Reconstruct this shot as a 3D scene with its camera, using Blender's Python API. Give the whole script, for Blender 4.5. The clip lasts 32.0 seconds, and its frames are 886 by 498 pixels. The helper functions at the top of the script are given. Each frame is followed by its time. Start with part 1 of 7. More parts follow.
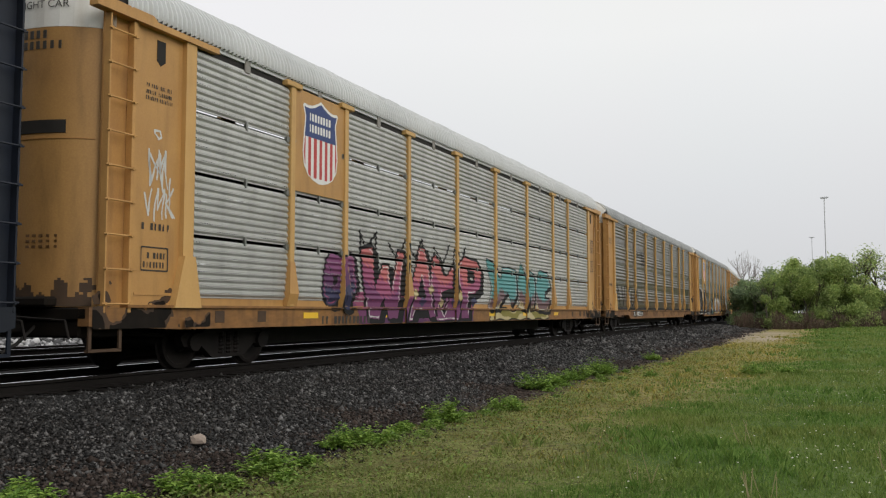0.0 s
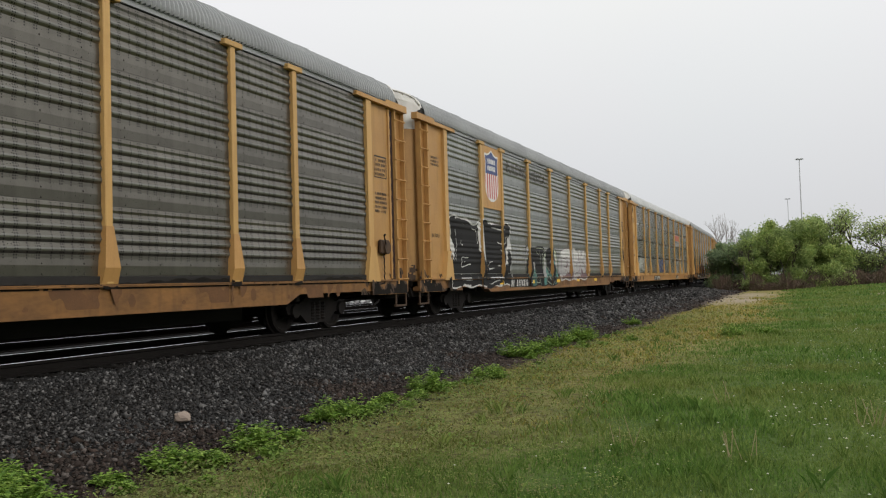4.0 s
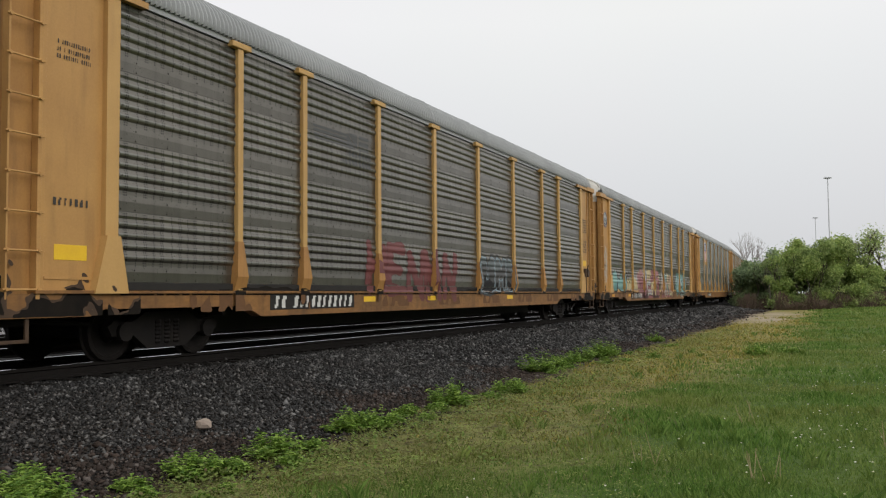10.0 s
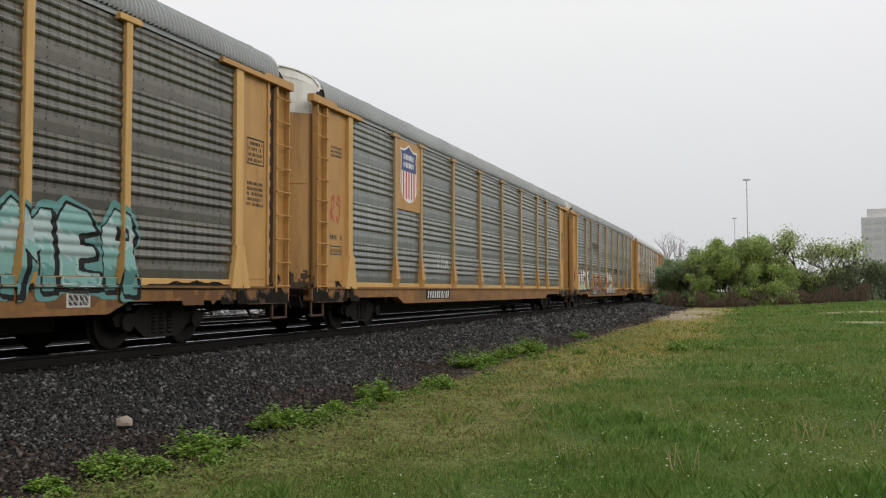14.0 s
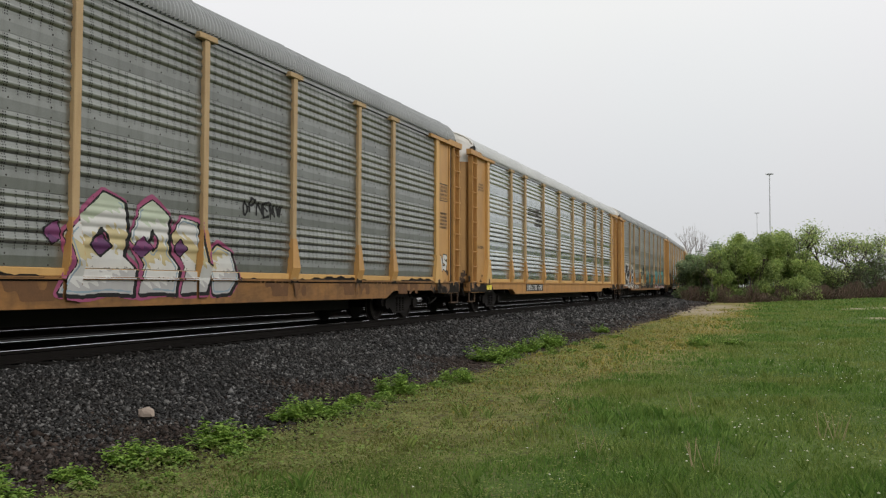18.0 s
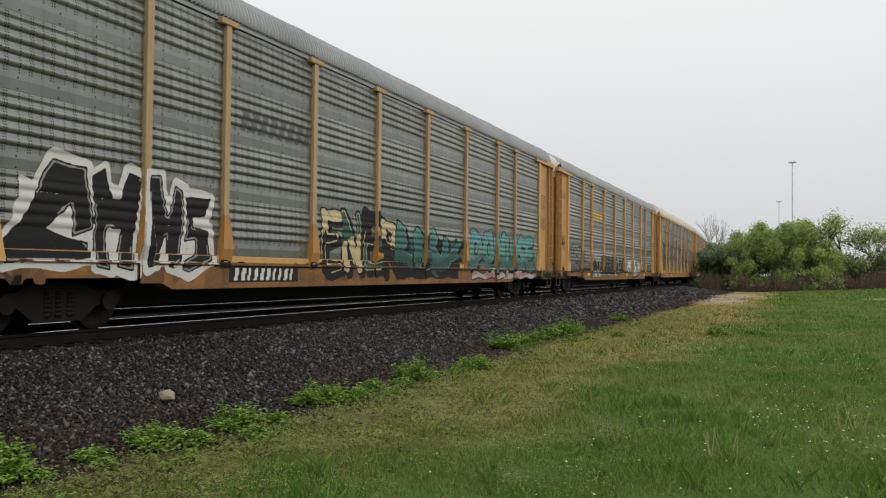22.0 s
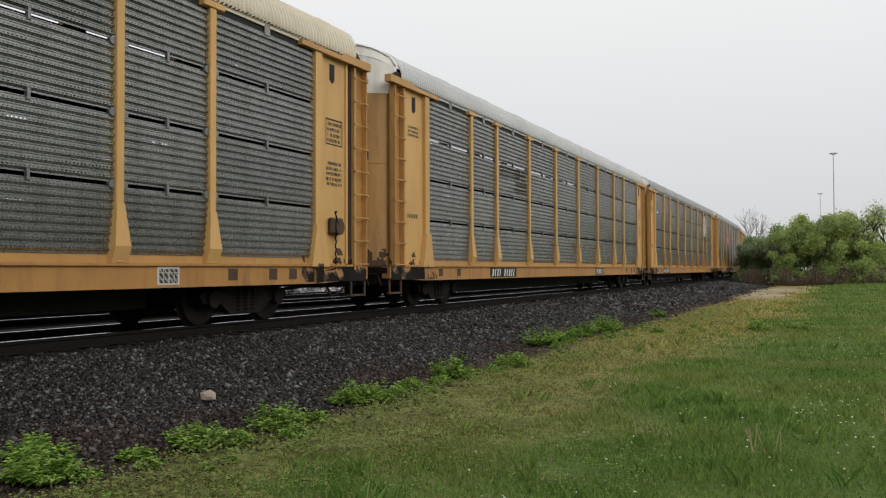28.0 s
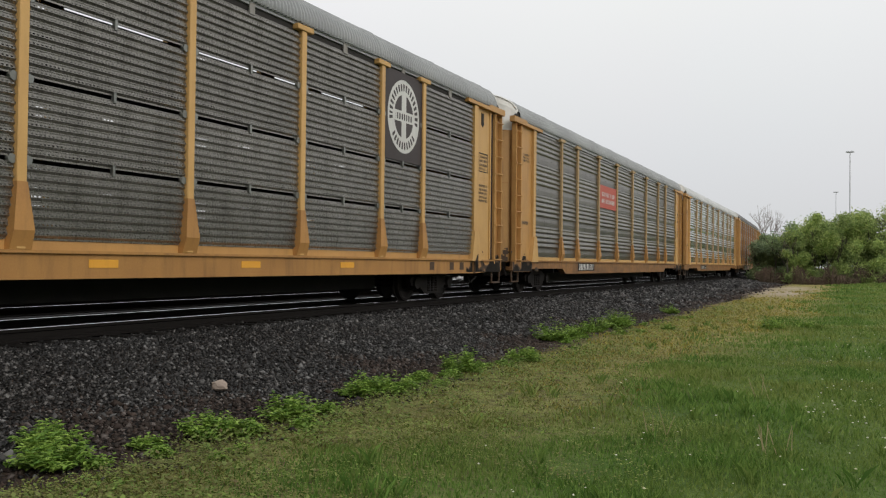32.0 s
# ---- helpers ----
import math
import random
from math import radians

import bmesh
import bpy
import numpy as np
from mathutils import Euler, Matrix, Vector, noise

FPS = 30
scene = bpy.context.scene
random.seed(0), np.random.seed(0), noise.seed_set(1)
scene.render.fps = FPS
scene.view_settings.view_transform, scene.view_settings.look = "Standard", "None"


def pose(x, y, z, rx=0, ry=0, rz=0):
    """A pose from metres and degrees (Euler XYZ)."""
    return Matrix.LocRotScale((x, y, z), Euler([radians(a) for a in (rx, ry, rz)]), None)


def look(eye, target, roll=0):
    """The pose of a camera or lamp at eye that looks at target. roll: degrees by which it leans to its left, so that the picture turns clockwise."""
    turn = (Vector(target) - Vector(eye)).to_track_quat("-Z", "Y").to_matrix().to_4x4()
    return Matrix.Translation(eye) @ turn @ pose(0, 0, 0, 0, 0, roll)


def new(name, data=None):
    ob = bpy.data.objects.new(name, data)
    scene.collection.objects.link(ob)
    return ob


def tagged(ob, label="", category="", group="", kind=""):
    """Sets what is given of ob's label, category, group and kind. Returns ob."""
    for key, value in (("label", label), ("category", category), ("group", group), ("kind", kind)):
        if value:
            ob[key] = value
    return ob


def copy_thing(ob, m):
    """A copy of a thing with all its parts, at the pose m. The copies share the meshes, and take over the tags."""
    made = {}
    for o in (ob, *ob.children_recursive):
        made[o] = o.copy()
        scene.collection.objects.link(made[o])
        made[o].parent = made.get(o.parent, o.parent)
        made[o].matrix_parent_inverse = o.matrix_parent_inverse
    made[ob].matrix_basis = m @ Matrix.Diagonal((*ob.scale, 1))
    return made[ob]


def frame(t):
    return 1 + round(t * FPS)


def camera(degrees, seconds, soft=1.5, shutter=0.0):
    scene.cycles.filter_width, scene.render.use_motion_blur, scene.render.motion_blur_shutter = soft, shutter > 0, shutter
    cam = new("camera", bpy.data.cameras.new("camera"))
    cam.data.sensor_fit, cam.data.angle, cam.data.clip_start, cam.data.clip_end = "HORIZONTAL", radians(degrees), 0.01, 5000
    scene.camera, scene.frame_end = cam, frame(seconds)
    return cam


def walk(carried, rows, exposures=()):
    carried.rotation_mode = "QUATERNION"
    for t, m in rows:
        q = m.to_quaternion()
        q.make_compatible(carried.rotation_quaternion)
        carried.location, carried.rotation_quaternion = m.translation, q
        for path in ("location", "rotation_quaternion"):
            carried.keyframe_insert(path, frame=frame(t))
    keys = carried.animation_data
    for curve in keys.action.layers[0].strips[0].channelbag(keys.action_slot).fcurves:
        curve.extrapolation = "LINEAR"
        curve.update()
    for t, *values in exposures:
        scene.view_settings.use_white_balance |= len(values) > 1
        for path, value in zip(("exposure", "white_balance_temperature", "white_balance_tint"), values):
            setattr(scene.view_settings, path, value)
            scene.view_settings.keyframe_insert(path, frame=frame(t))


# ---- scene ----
cam = camera(54.02, 32.0, soft=1.2)
EYE = (0.0, 0.0, 1.5)
# seconds, turn to the left, tilt up, lean
TURNS = (
    (0, 24.16, 4.17, 0.06),
    (0.5, 25.80, 4.14, 0.01),
    (1, 27.44, 4.15, -0.04),
    (1.5, 27.96, 3.26, 0.22),
    (2, 28.15, 2.56, 0.35),
    (2.5, 27.48, 2.48, -0.10),
    (3, 24.60, 2.67, 1.09),
    (3.5, 22.67, 2.14, 1.69),
    (5.5, 23.82, 3.27, 1.38),
    (6, 23.87, 3.68, 1.50),
    (6.5, 24.96, 3.61, 2.11),
    (7, 27.21, 3.15, 2.18),
    (7.5, 28.84, 2.78, 2.09),
    (8, 28.54, 3.02, 1.75),
    (8.5, 26.81, 2.91, 1.24),
    (9, 25.18, 2.63, 0.75),
    (9.5, 24.54, 2.84, 0.60),
    (10, 24.36, 3.08, 0.51),
    (10.5, 23.94, 3.22, 0.52),
    (11, 23.24, 3.29, 0.57),
    (11.5, 22.47, 3.58, 0.71),
    (12, 21.79, 3.75, 0.78),
    (12.5, 20.90, 3.70, 0.58),
    (13, 20.06, 3.52, 0.49),
    (13.5, 19.59, 3.06, 0.40),
    (14, 19.69, 2.80, 0.17),
    (14.5, 19.89, 2.78, 0.11),
    (16.5, 20.43, 2.88, 0.02),
    (17, 20.65, 2.72, -0.06),
    (17.5, 20.75, 2.60, -0.09),
    (18, 21.00, 2.39, -0.11),
    (18.5, 21.21, 2.24, -0.17),
    (19, 21.11, 2.08, -0.32),
    (19.5, 21.06, 1.94, -0.38),
    (20, 21.28, 1.96, -0.41),
    (20.5, 21.65, 1.86, -0.33),
    (21, 22.08, 1.65, -0.39),
    (21.5, 22.24, 1.60, -0.54),
    (22, 22.24, 1.49, -0.61),
    (22.5, 22.55, 1.53, -0.39),
    (23, 22.73, 1.62, -0.29),
    (23.5, 22.55, 1.63, -0.27),
    (24, 22.49, 1.58, -0.27),
    (24.5, 22.51, 1.41, -0.31),
    (25, 22.78, 1.27, -0.25),
    (25.5, 22.90, 1.40, -0.06),
    (27.5, 24.19, 1.44, -0.03),
    (28, 24.60, 1.37, 0.20),
    (28.5, 24.71, 1.33, 0.21),
    (29, 24.65, 1.41, 0.19),
    (29.5, 24.72, 1.50, 0.11),
    (30, 24.95, 1.52, 0.01),
    (30.5, 25.09, 1.47, -0.14),
    (31, 25.10, 1.37, -0.37),
    (31.5, 25.16, 1.21, -0.50),
    (32, 25.42, 0.94, -0.61),
)
walk(cam, [(t, pose(*EYE, 0, 0, yaw) @ pose(0, 0, 0, 90 + tilt) @ pose(0, 0, 0, 0, 0, -lean)) for t, yaw, tilt, lean in TURNS])

# ---- daylight: a bright overcast sky ----
world = bpy.data.worlds.new("sky")
scene.world = world
world.use_nodes = True
wn, wl = world.node_tree.nodes, world.node_tree.links
wn.clear()
w_out, w_bg = wn.new("ShaderNodeOutputWorld"), wn.new("ShaderNodeBackground")
w_sky = wn.new("ShaderNodeTexSky")
w_sky.sky_type, w_sky.sun_disc = "NISHITA", False
w_sky.sun_elevation, w_sky.sun_rotation = radians(34), radians(107)
w_sky.air_density, w_sky.dust_density, w_sky.ozone_density = 1.0, 6.0, 1.0
w_scale = wn.new("ShaderNodeVectorMath")
w_scale.operation = "SCALE"
w_scale.inputs[3].default_value = 0.06
w_geo, w_sep = wn.new("ShaderNodeTexCoord"), wn.new("ShaderNodeSeparateXYZ")
w_ramp = wn.new("ShaderNodeValToRGB")
for at, c in ((0.0, (0.70, 0.708, 0.725, 1)), (0.1, (0.79, 0.797, 0.815, 1)), (0.3, (0.97, 0.97, 0.98, 1)), (1.0, (1.02, 1.02, 1.02, 1))):
    el = w_ramp.color_ramp.elements[0] if at == 0 else (w_ramp.color_ramp.elements[-1] if at == 1 else w_ramp.color_ramp.elements.new(at))
    el.position, el.color = at, c
w_noise = wn.new("ShaderNodeTexNoise")
w_noise.inputs["Scale"].default_value, w_noise.inputs["Detail"].default_value = 1.6, 3
w_mul = wn.new("ShaderNodeMix")
w_mul.data_type, w_mul.blend_type = "RGBA", "MULTIPLY"
w_mul.inputs["Factor"].default_value = 0.10
w_mix = wn.new("ShaderNodeMix")
w_mix.data_type = "RGBA"
w_mix.inputs["Factor"].default_value = 0.93
wl.new(w_geo.outputs["Generated"], w_sep.inputs[0])
wl.new(w_sep.outputs["Z"], w_ramp.inputs[0])
wl.new(w_geo.outputs["Generated"], w_noise.inputs["Vector"])
wl.new(w_ramp.outputs[0], w_mul.inputs["A"])
wl.new(w_noise.outputs["Color"], w_mul.inputs["B"])
wl.new(w_sky.outputs[0], w_scale.inputs[0])
wl.new(w_scale.outputs[0], w_mix.inputs["A"])
wl.new(w_mul.outputs["Result"], w_mix.inputs["B"])
wl.new(w_mix.outputs["Result"], w_bg.inputs["Color"])
w_bg.inputs["Strength"].default_value = 1.0
wl.new(w_bg.outputs[0], w_out.inputs["Surface"])
sun = new("sun", bpy.data.lights.new("sun", "SUN"))
sun.data.energy, sun.data.angle, sun.data.color = 1.3, radians(40), (1.0, 0.97, 0.92)
sun.matrix_world = look((40, -12, 28), (0, 0, 0))
scene.view_settings.exposure = 0.0

# ---- materials ----
MATS = {}


def hole_mask(n, l, tc, kind):
    """Vent perforations in sheet metal: short dashes along the ribs, in columns or in loose groups."""
    sep = n.new("ShaderNodeSeparateXYZ")
    l.new(tc.outputs["Object"], sep.inputs[0])

    def calc(op, a, b=0.0):
        q = n.new("ShaderNodeMath")
        q.operation = op
        for k, v in enumerate((a, b)):
            if isinstance(v, (int, float)):
                q.inputs[k].default_value = v
            else:
                l.new(v, q.inputs[k])
        return q.outputs[0]

    def stripe(v, period, share, shift=0.0):
        return calc("LESS_THAN", calc("FRACT", calc("ADD", calc("DIVIDE", v, period), shift)), share)

    y, z = sep.outputs["Y"], sep.outputs["Z"]
    if kind == "dots":
        column = calc("MAXIMUM", stripe(y, 0.725, 0.11, 50.105), calc("MAXIMUM", stripe(y, 0.725, 0.06, 50.66), stripe(y, 0.18125, 0.21, 50.36)))
        out = calc("MULTIPLY", column, stripe(y, 0.0382, 0.58, 50))
        out = calc("MULTIPLY", out, stripe(z, 0.038, 0.50, 10.2))
        out = calc("ADD", calc("MULTIPLY", out, 0.84), calc("MULTIPLY", column, 0.03))
        return calc("MULTIPLY", out, calc("GREATER_THAN", z, 0.21))
    noise_tex = n.new("ShaderNodeTexNoise")
    noise_tex.inputs["Scale"].default_value, noise_tex.inputs["Detail"].default_value = 1.6, 1
    stretch = n.new("ShaderNodeMapping")
    stretch.inputs["Scale"].default_value = (1, 0.7, 2.2)
    l.new(tc.outputs["Object"], stretch.inputs[0])
    l.new(stretch.outputs[0], noise_tex.inputs["Vector"])
    if kind == "far":
        return calc("MULTIPLY", stripe(z, 0.128, 0.30, 10.1), stripe(y, 0.5, 0.7, 50))
    group = calc("GREATER_THAN", noise_tex.outputs["Fac"], 0.56)
    out = calc("MULTIPLY", stripe(y, 0.062, 0.48, 50), stripe(z, 0.1135, 0.17, 10.45))
    return calc("MULTIPLY", out, group), out


def mat(name, base, other=None, rough=0.6, metal=0.0, scale=3.0, fine=40.0, bump=0.15, amount=0.5, stretch=(1, 1, 1), vary=0.06, spec=0.4, streak=None, streak_amount=0.0, coords="Object", bump_size=0.01, holes=""):
    """A weathered surface: two colours mixed by a broad and a fine noise, with relief, and an optional streak colour that runs down it."""
    if name in MATS:
        return MATS[name]
    m = bpy.data.materials.new(name)
    m.use_nodes = True
    n, l = m.node_tree.nodes, m.node_tree.links
    bsdf = n["Principled BSDF"]
    other = other or tuple(c * 0.72 for c in base)
    tc = n.new("ShaderNodeTexCoord")
    mp = n.new("ShaderNodeMapping")
    mp.inputs["Scale"].default_value = stretch
    l.new(tc.outputs[coords], mp.inputs[0])
    big, small = n.new("ShaderNodeTexNoise"), n.new("ShaderNodeTexNoise")
    for node, s, d in ((big, scale, 4), (small, fine, 3)):
        node.inputs["Scale"].default_value, node.inputs["Detail"].default_value = s, d
        l.new(mp.outputs[0], node.inputs["Vector"])
    add = n.new("ShaderNodeMath")
    add.operation = "MULTIPLY_ADD"
    add.inputs[1].default_value = 0.45
    l.new(small.outputs["Fac"], add.inputs[0])
    l.new(big.outputs["Fac"], add.inputs[2])
    ramp = n.new("ShaderNodeMapRange")
    ramp.inputs["From Min"].default_value, ramp.inputs["From Max"].default_value = 0.45, 1.05
    ramp.inputs["To Max"].default_value = amount * 1.6
    l.new(add.outputs[0], ramp.inputs["Value"])
    mix = n.new("ShaderNodeMix")
    mix.data_type = "RGBA"
    mix.inputs["A"].default_value, mix.inputs["B"].default_value = (*base, 1), (*other, 1)
    l.new(ramp.outputs[0], mix.inputs["Factor"])
    colour = mix.outputs["Result"]
    if streak:
        sm = n.new("ShaderNodeMapping")
        sm.inputs["Scale"].default_value = (1, 2.2, 0.3)
        sn = n.new("ShaderNodeTexNoise")
        sn.inputs["Scale"].default_value, sn.inputs["Detail"].default_value = 2.6, 5
        l.new(tc.outputs[coords], sm.inputs[0])
        l.new(sm.outputs[0], sn.inputs["Vector"])
        sr = n.new("ShaderNodeMapRange")
        sr.inputs["From Min"].default_value, sr.inputs["From Max"].default_value = 0.5, 0.85
        sr.inputs["To Max"].default_value = streak_amount
        l.new(sn.outputs["Fac"], sr.inputs["Value"])
        mx = n.new("ShaderNodeMix")
        mx.data_type = "RGBA"
        mx.inputs["B"].default_value = (*streak, 1)
        l.new(sr.outputs[0], mx.inputs["Factor"])
        l.new(colour, mx.inputs["A"])
        colour = mx.outputs["Result"]
    if vary:
        info = n.new("ShaderNodeObjectInfo")
        vr = n.new("ShaderNodeMapRange")
        vr.inputs["To Min"].default_value, vr.inputs["To Max"].default_value = 1 - vary, 1 + vary
        l.new(info.outputs["Random"], vr.inputs["Value"])
        vm = n.new("ShaderNodeVectorMath")
        vm.operation = "SCALE"
        l.new(colour, vm.inputs[0])
        l.new(vr.outputs[0], vm.inputs[3])
        colour = vm.outputs[0]
    mask = hole_mask(n, l, tc, holes) if holes else None
    if holes == "through":
        mask, dash = mask
        dm = n.new("ShaderNodeMix")
        dm.data_type = "RGBA"
        dm.inputs["B"].default_value = (0.03, 0.03, 0.03, 1)
        soft = n.new("ShaderNodeMath")
        soft.operation = "MULTIPLY"
        soft.inputs[1].default_value = 0.7
        l.new(dash, soft.inputs[0])
        l.new(soft.outputs[0], dm.inputs["Factor"])
        l.new(colour, dm.inputs["A"])
        colour = dm.outputs["Result"]
    if holes == "dots":
        hm = n.new("ShaderNodeMix")
        hm.data_type = "RGBA"
        hm.inputs["B"].default_value = (0.02, 0.02, 0.02, 1)
        l.new(mask, hm.inputs["Factor"])
        l.new(colour, hm.inputs["A"])
        colour = hm.outputs["Result"]
    elif holes:
        gap, both = n.new("ShaderNodeBsdfTransparent"), n.new("ShaderNodeMixShader")
        l.new(mask, both.inputs[0])
        l.new(bsdf.outputs[0], both.inputs[1])
        l.new(gap.outputs[0], both.inputs[2])
        l.new(both.outputs[0], n["Material Output"].inputs["Surface"])
    l.new(colour, bsdf.inputs["Base Color"])
    rr = n.new("ShaderNodeMapRange")
    rr.inputs["To Min"].default_value, rr.inputs["To Max"].default_value = max(0, rough - 0.12), min(1, rough + 0.12)
    l.new(small.outputs["Fac"], rr.inputs["Value"])
    l.new(rr.outputs[0], bsdf.inputs["Roughness"])
    bsdf.inputs["Metallic"].default_value, bsdf.inputs["Specular IOR Level"].default_value = metal, spec
    if bump:
        bp = n.new("ShaderNodeBump")
        bp.inputs["Strength"].default_value, bp.inputs["Distance"].default_value = bump, bump_size
        l.new(add.outputs[0], bp.inputs["Height"])
        l.new(bp.outputs[0], bsdf.inputs["Normal"])
    MATS[name] = m
    return m


YELLOW = mat("yellow paint", (0.49, 0.275, 0.09), (0.35, 0.18, 0.06), rough=0.5, scale=1.3, streak=(0.15, 0.075, 0.03), streak_amount=0.4)
POST_YELLOW = mat("post paint", (0.55, 0.34, 0.12), (0.44, 0.255, 0.085), rough=0.5, scale=1.6, streak=(0.22, 0.11, 0.045), streak_amount=0.5)
POST_DULL = mat("dusty tan post paint", (0.43, 0.305, 0.16), (0.33, 0.22, 0.11), rough=0.6, scale=1.6, streak=(0.20, 0.11, 0.06), streak_amount=0.5)
YELLOW_PALE = mat("pale yellow paint", (0.57, 0.345, 0.125), (0.45, 0.26, 0.085), rough=0.5, scale=1.2, streak=(0.25, 0.13, 0.06), streak_amount=0.3)
YELLOW_BROWN = mat("grimy yellow paint", (0.43, 0.22, 0.062), (0.28, 0.135, 0.045), rough=0.6, scale=1.5, streak=(0.07, 0.04, 0.025), streak_amount=0.6)
SILL_YELLOW = mat("sill paint", (0.295, 0.14, 0.04), (0.05, 0.03, 0.019), rough=0.6, scale=1.1, fine=9, amount=0.46, stretch=(1, 1, 2.5), streak=(0.06, 0.032, 0.02), streak_amount=0.7)
GALV_BRIGHT = mat("bright galvanised sheet", (0.58, 0.62, 0.61), (0.37, 0.405, 0.395), rough=0.22, metal=0.9, scale=1.5, streak=(0.33, 0.33, 0.32), streak_amount=0.5, vary=0.09, holes="dots")
GALV_MID = mat("weathered galvanised sheet", (0.275, 0.284, 0.265), (0.18, 0.187, 0.172), rough=0.36, metal=0.8, scale=1.5, streak=(0.12, 0.115, 0.10), streak_amount=0.5, vary=0.10, holes="dots")
GALV_DARK = mat("dull galvanised sheet", (0.185, 0.174, 0.150), (0.12, 0.112, 0.096), rough=0.32, metal=0.8, scale=1.5, streak=(0.08, 0.073, 0.062), streak_amount=0.5, vary=0.10, holes="dots")
ROOF_WHITE = mat("white roof sheet", (0.57, 0.58, 0.575), (0.45, 0.46, 0.46), rough=0.5, scale=0.8, streak=(0.35, 0.32, 0.27), streak_amount=0.25)
ROOF_CREAM = mat("cream roof sheet", (0.66, 0.60, 0.48), (0.54, 0.48, 0.38), rough=0.5, scale=0.8, streak=(0.35, 0.30, 0.22), streak_amount=0.3)
ROOF_GREY = mat("grey roof sheet", (0.35, 0.36, 0.36), (0.235, 0.243, 0.245), rough=0.5, metal=0.2, scale=0.8)
ROOF_DARK = mat("dark roof sheet", (0.22, 0.22, 0.22), (0.15, 0.15, 0.15), rough=0.55, scale=0.8)
WHITE = mat("white paint", (0.70, 0.69, 0.66), (0.55, 0.53, 0.49), rough=0.5, scale=1.6, streak=(0.30, 0.23, 0.15), streak_amount=0.5)
DOOR_YELLOW = mat("stained end door paint", (0.45, 0.25, 0.08), (0.27, 0.14, 0.05), rough=0.55, scale=0.8, amount=0.55, streak=(0.07, 0.04, 0.022), streak_amount=0.7)
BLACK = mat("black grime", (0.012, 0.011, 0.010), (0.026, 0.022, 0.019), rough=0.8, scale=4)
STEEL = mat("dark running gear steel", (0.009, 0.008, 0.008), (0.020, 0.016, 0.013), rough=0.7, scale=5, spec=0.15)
RAIL_HEAD = mat("polished rail head", (0.62, 0.62, 0.63), (0.5, 0.5, 0.5), rough=0.16, metal=1.0, scale=2, vary=0)
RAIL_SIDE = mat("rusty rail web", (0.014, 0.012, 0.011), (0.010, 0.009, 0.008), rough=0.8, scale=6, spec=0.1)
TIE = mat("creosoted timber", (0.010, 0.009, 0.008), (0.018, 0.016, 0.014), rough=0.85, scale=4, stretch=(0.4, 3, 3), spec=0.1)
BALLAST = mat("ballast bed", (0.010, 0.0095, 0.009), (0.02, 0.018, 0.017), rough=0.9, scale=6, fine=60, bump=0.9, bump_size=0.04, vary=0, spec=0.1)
RED = mat("red paint", (0.50, 0.055, 0.05), rough=0.5)
BLUE = mat("navy paint", (0.035, 0.06, 0.19), rough=0.5)
INK = mat("black stencil paint", (0.03, 0.028, 0.026), (0.07, 0.055, 0.04), rough=0.6, vary=0)
SAFETY = mat("safety yellow reflector", (0.85, 0.55, 0.03), (0.7, 0.4, 0.03), rough=0.4)

GRIME = mat("oily brown grime", (0.045, 0.028, 0.018), (0.09, 0.05, 0.025), rough=0.7, scale=4)
GRIME_RUST = mat("rust-brown dirt", (0.16, 0.075, 0.028), (0.09, 0.045, 0.022), rough=0.7, scale=4)
LADDER = mat("rust-stained yellow steel", (0.50, 0.28, 0.09), (0.33, 0.17, 0.06), rough=0.6, scale=3)
NIGHT_BLUE = mat("dark navy car paint", (0.006, 0.010, 0.022), (0.012, 0.014, 0.018), rough=0.5, scale=2, streak=(0.012, 0.012, 0.012), streak_amount=0.5)
RUST_SHEET = mat("rusty brown sheet", (0.21, 0.13, 0.085), (0.15, 0.09, 0.06), rough=0.65, scale=2, streak=(0.08, 0.05, 0.035), streak_amount=0.4)
SLAT_MID = mat("weathered slatted sheet", (0.325, 0.333, 0.315), (0.22, 0.226, 0.21), rough=0.28, metal=0.85, scale=1.5, streak=(0.12, 0.115, 0.10), streak_amount=0.5, vary=0.10, holes="through")
SLAT_DARK = mat("dull slatted sheet", (0.305, 0.293, 0.268), (0.19, 0.182, 0.165), rough=0.29, metal=0.8, scale=1.5, streak=(0.08, 0.073, 0.062), streak_amount=0.5, vary=0.10, holes="through")
SLAT_PALE = mat("pale slatted sheet", (0.56, 0.56, 0.535), (0.42, 0.42, 0.395), rough=0.42, metal=0.4, scale=1.5, streak=(0.25, 0.245, 0.23), streak_amount=0.5, vary=0.09, holes="through")
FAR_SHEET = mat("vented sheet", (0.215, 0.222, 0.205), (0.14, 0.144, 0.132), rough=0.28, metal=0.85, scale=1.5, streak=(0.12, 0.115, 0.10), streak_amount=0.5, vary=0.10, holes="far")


RIM_GREY = mat("weathered grey steel", (0.30, 0.29, 0.27), (0.20, 0.18, 0.16), rough=0.6, metal=0.2, scale=4, streak=(0.14, 0.08, 0.05), streak_amount=0.5)
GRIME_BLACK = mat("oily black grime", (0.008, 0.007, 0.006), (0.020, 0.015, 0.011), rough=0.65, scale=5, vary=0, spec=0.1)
SLOT_SHADE = mat("reddish recess shade", (0.020, 0.011, 0.009), (0.045, 0.018, 0.013), rough=0.8, scale=3)


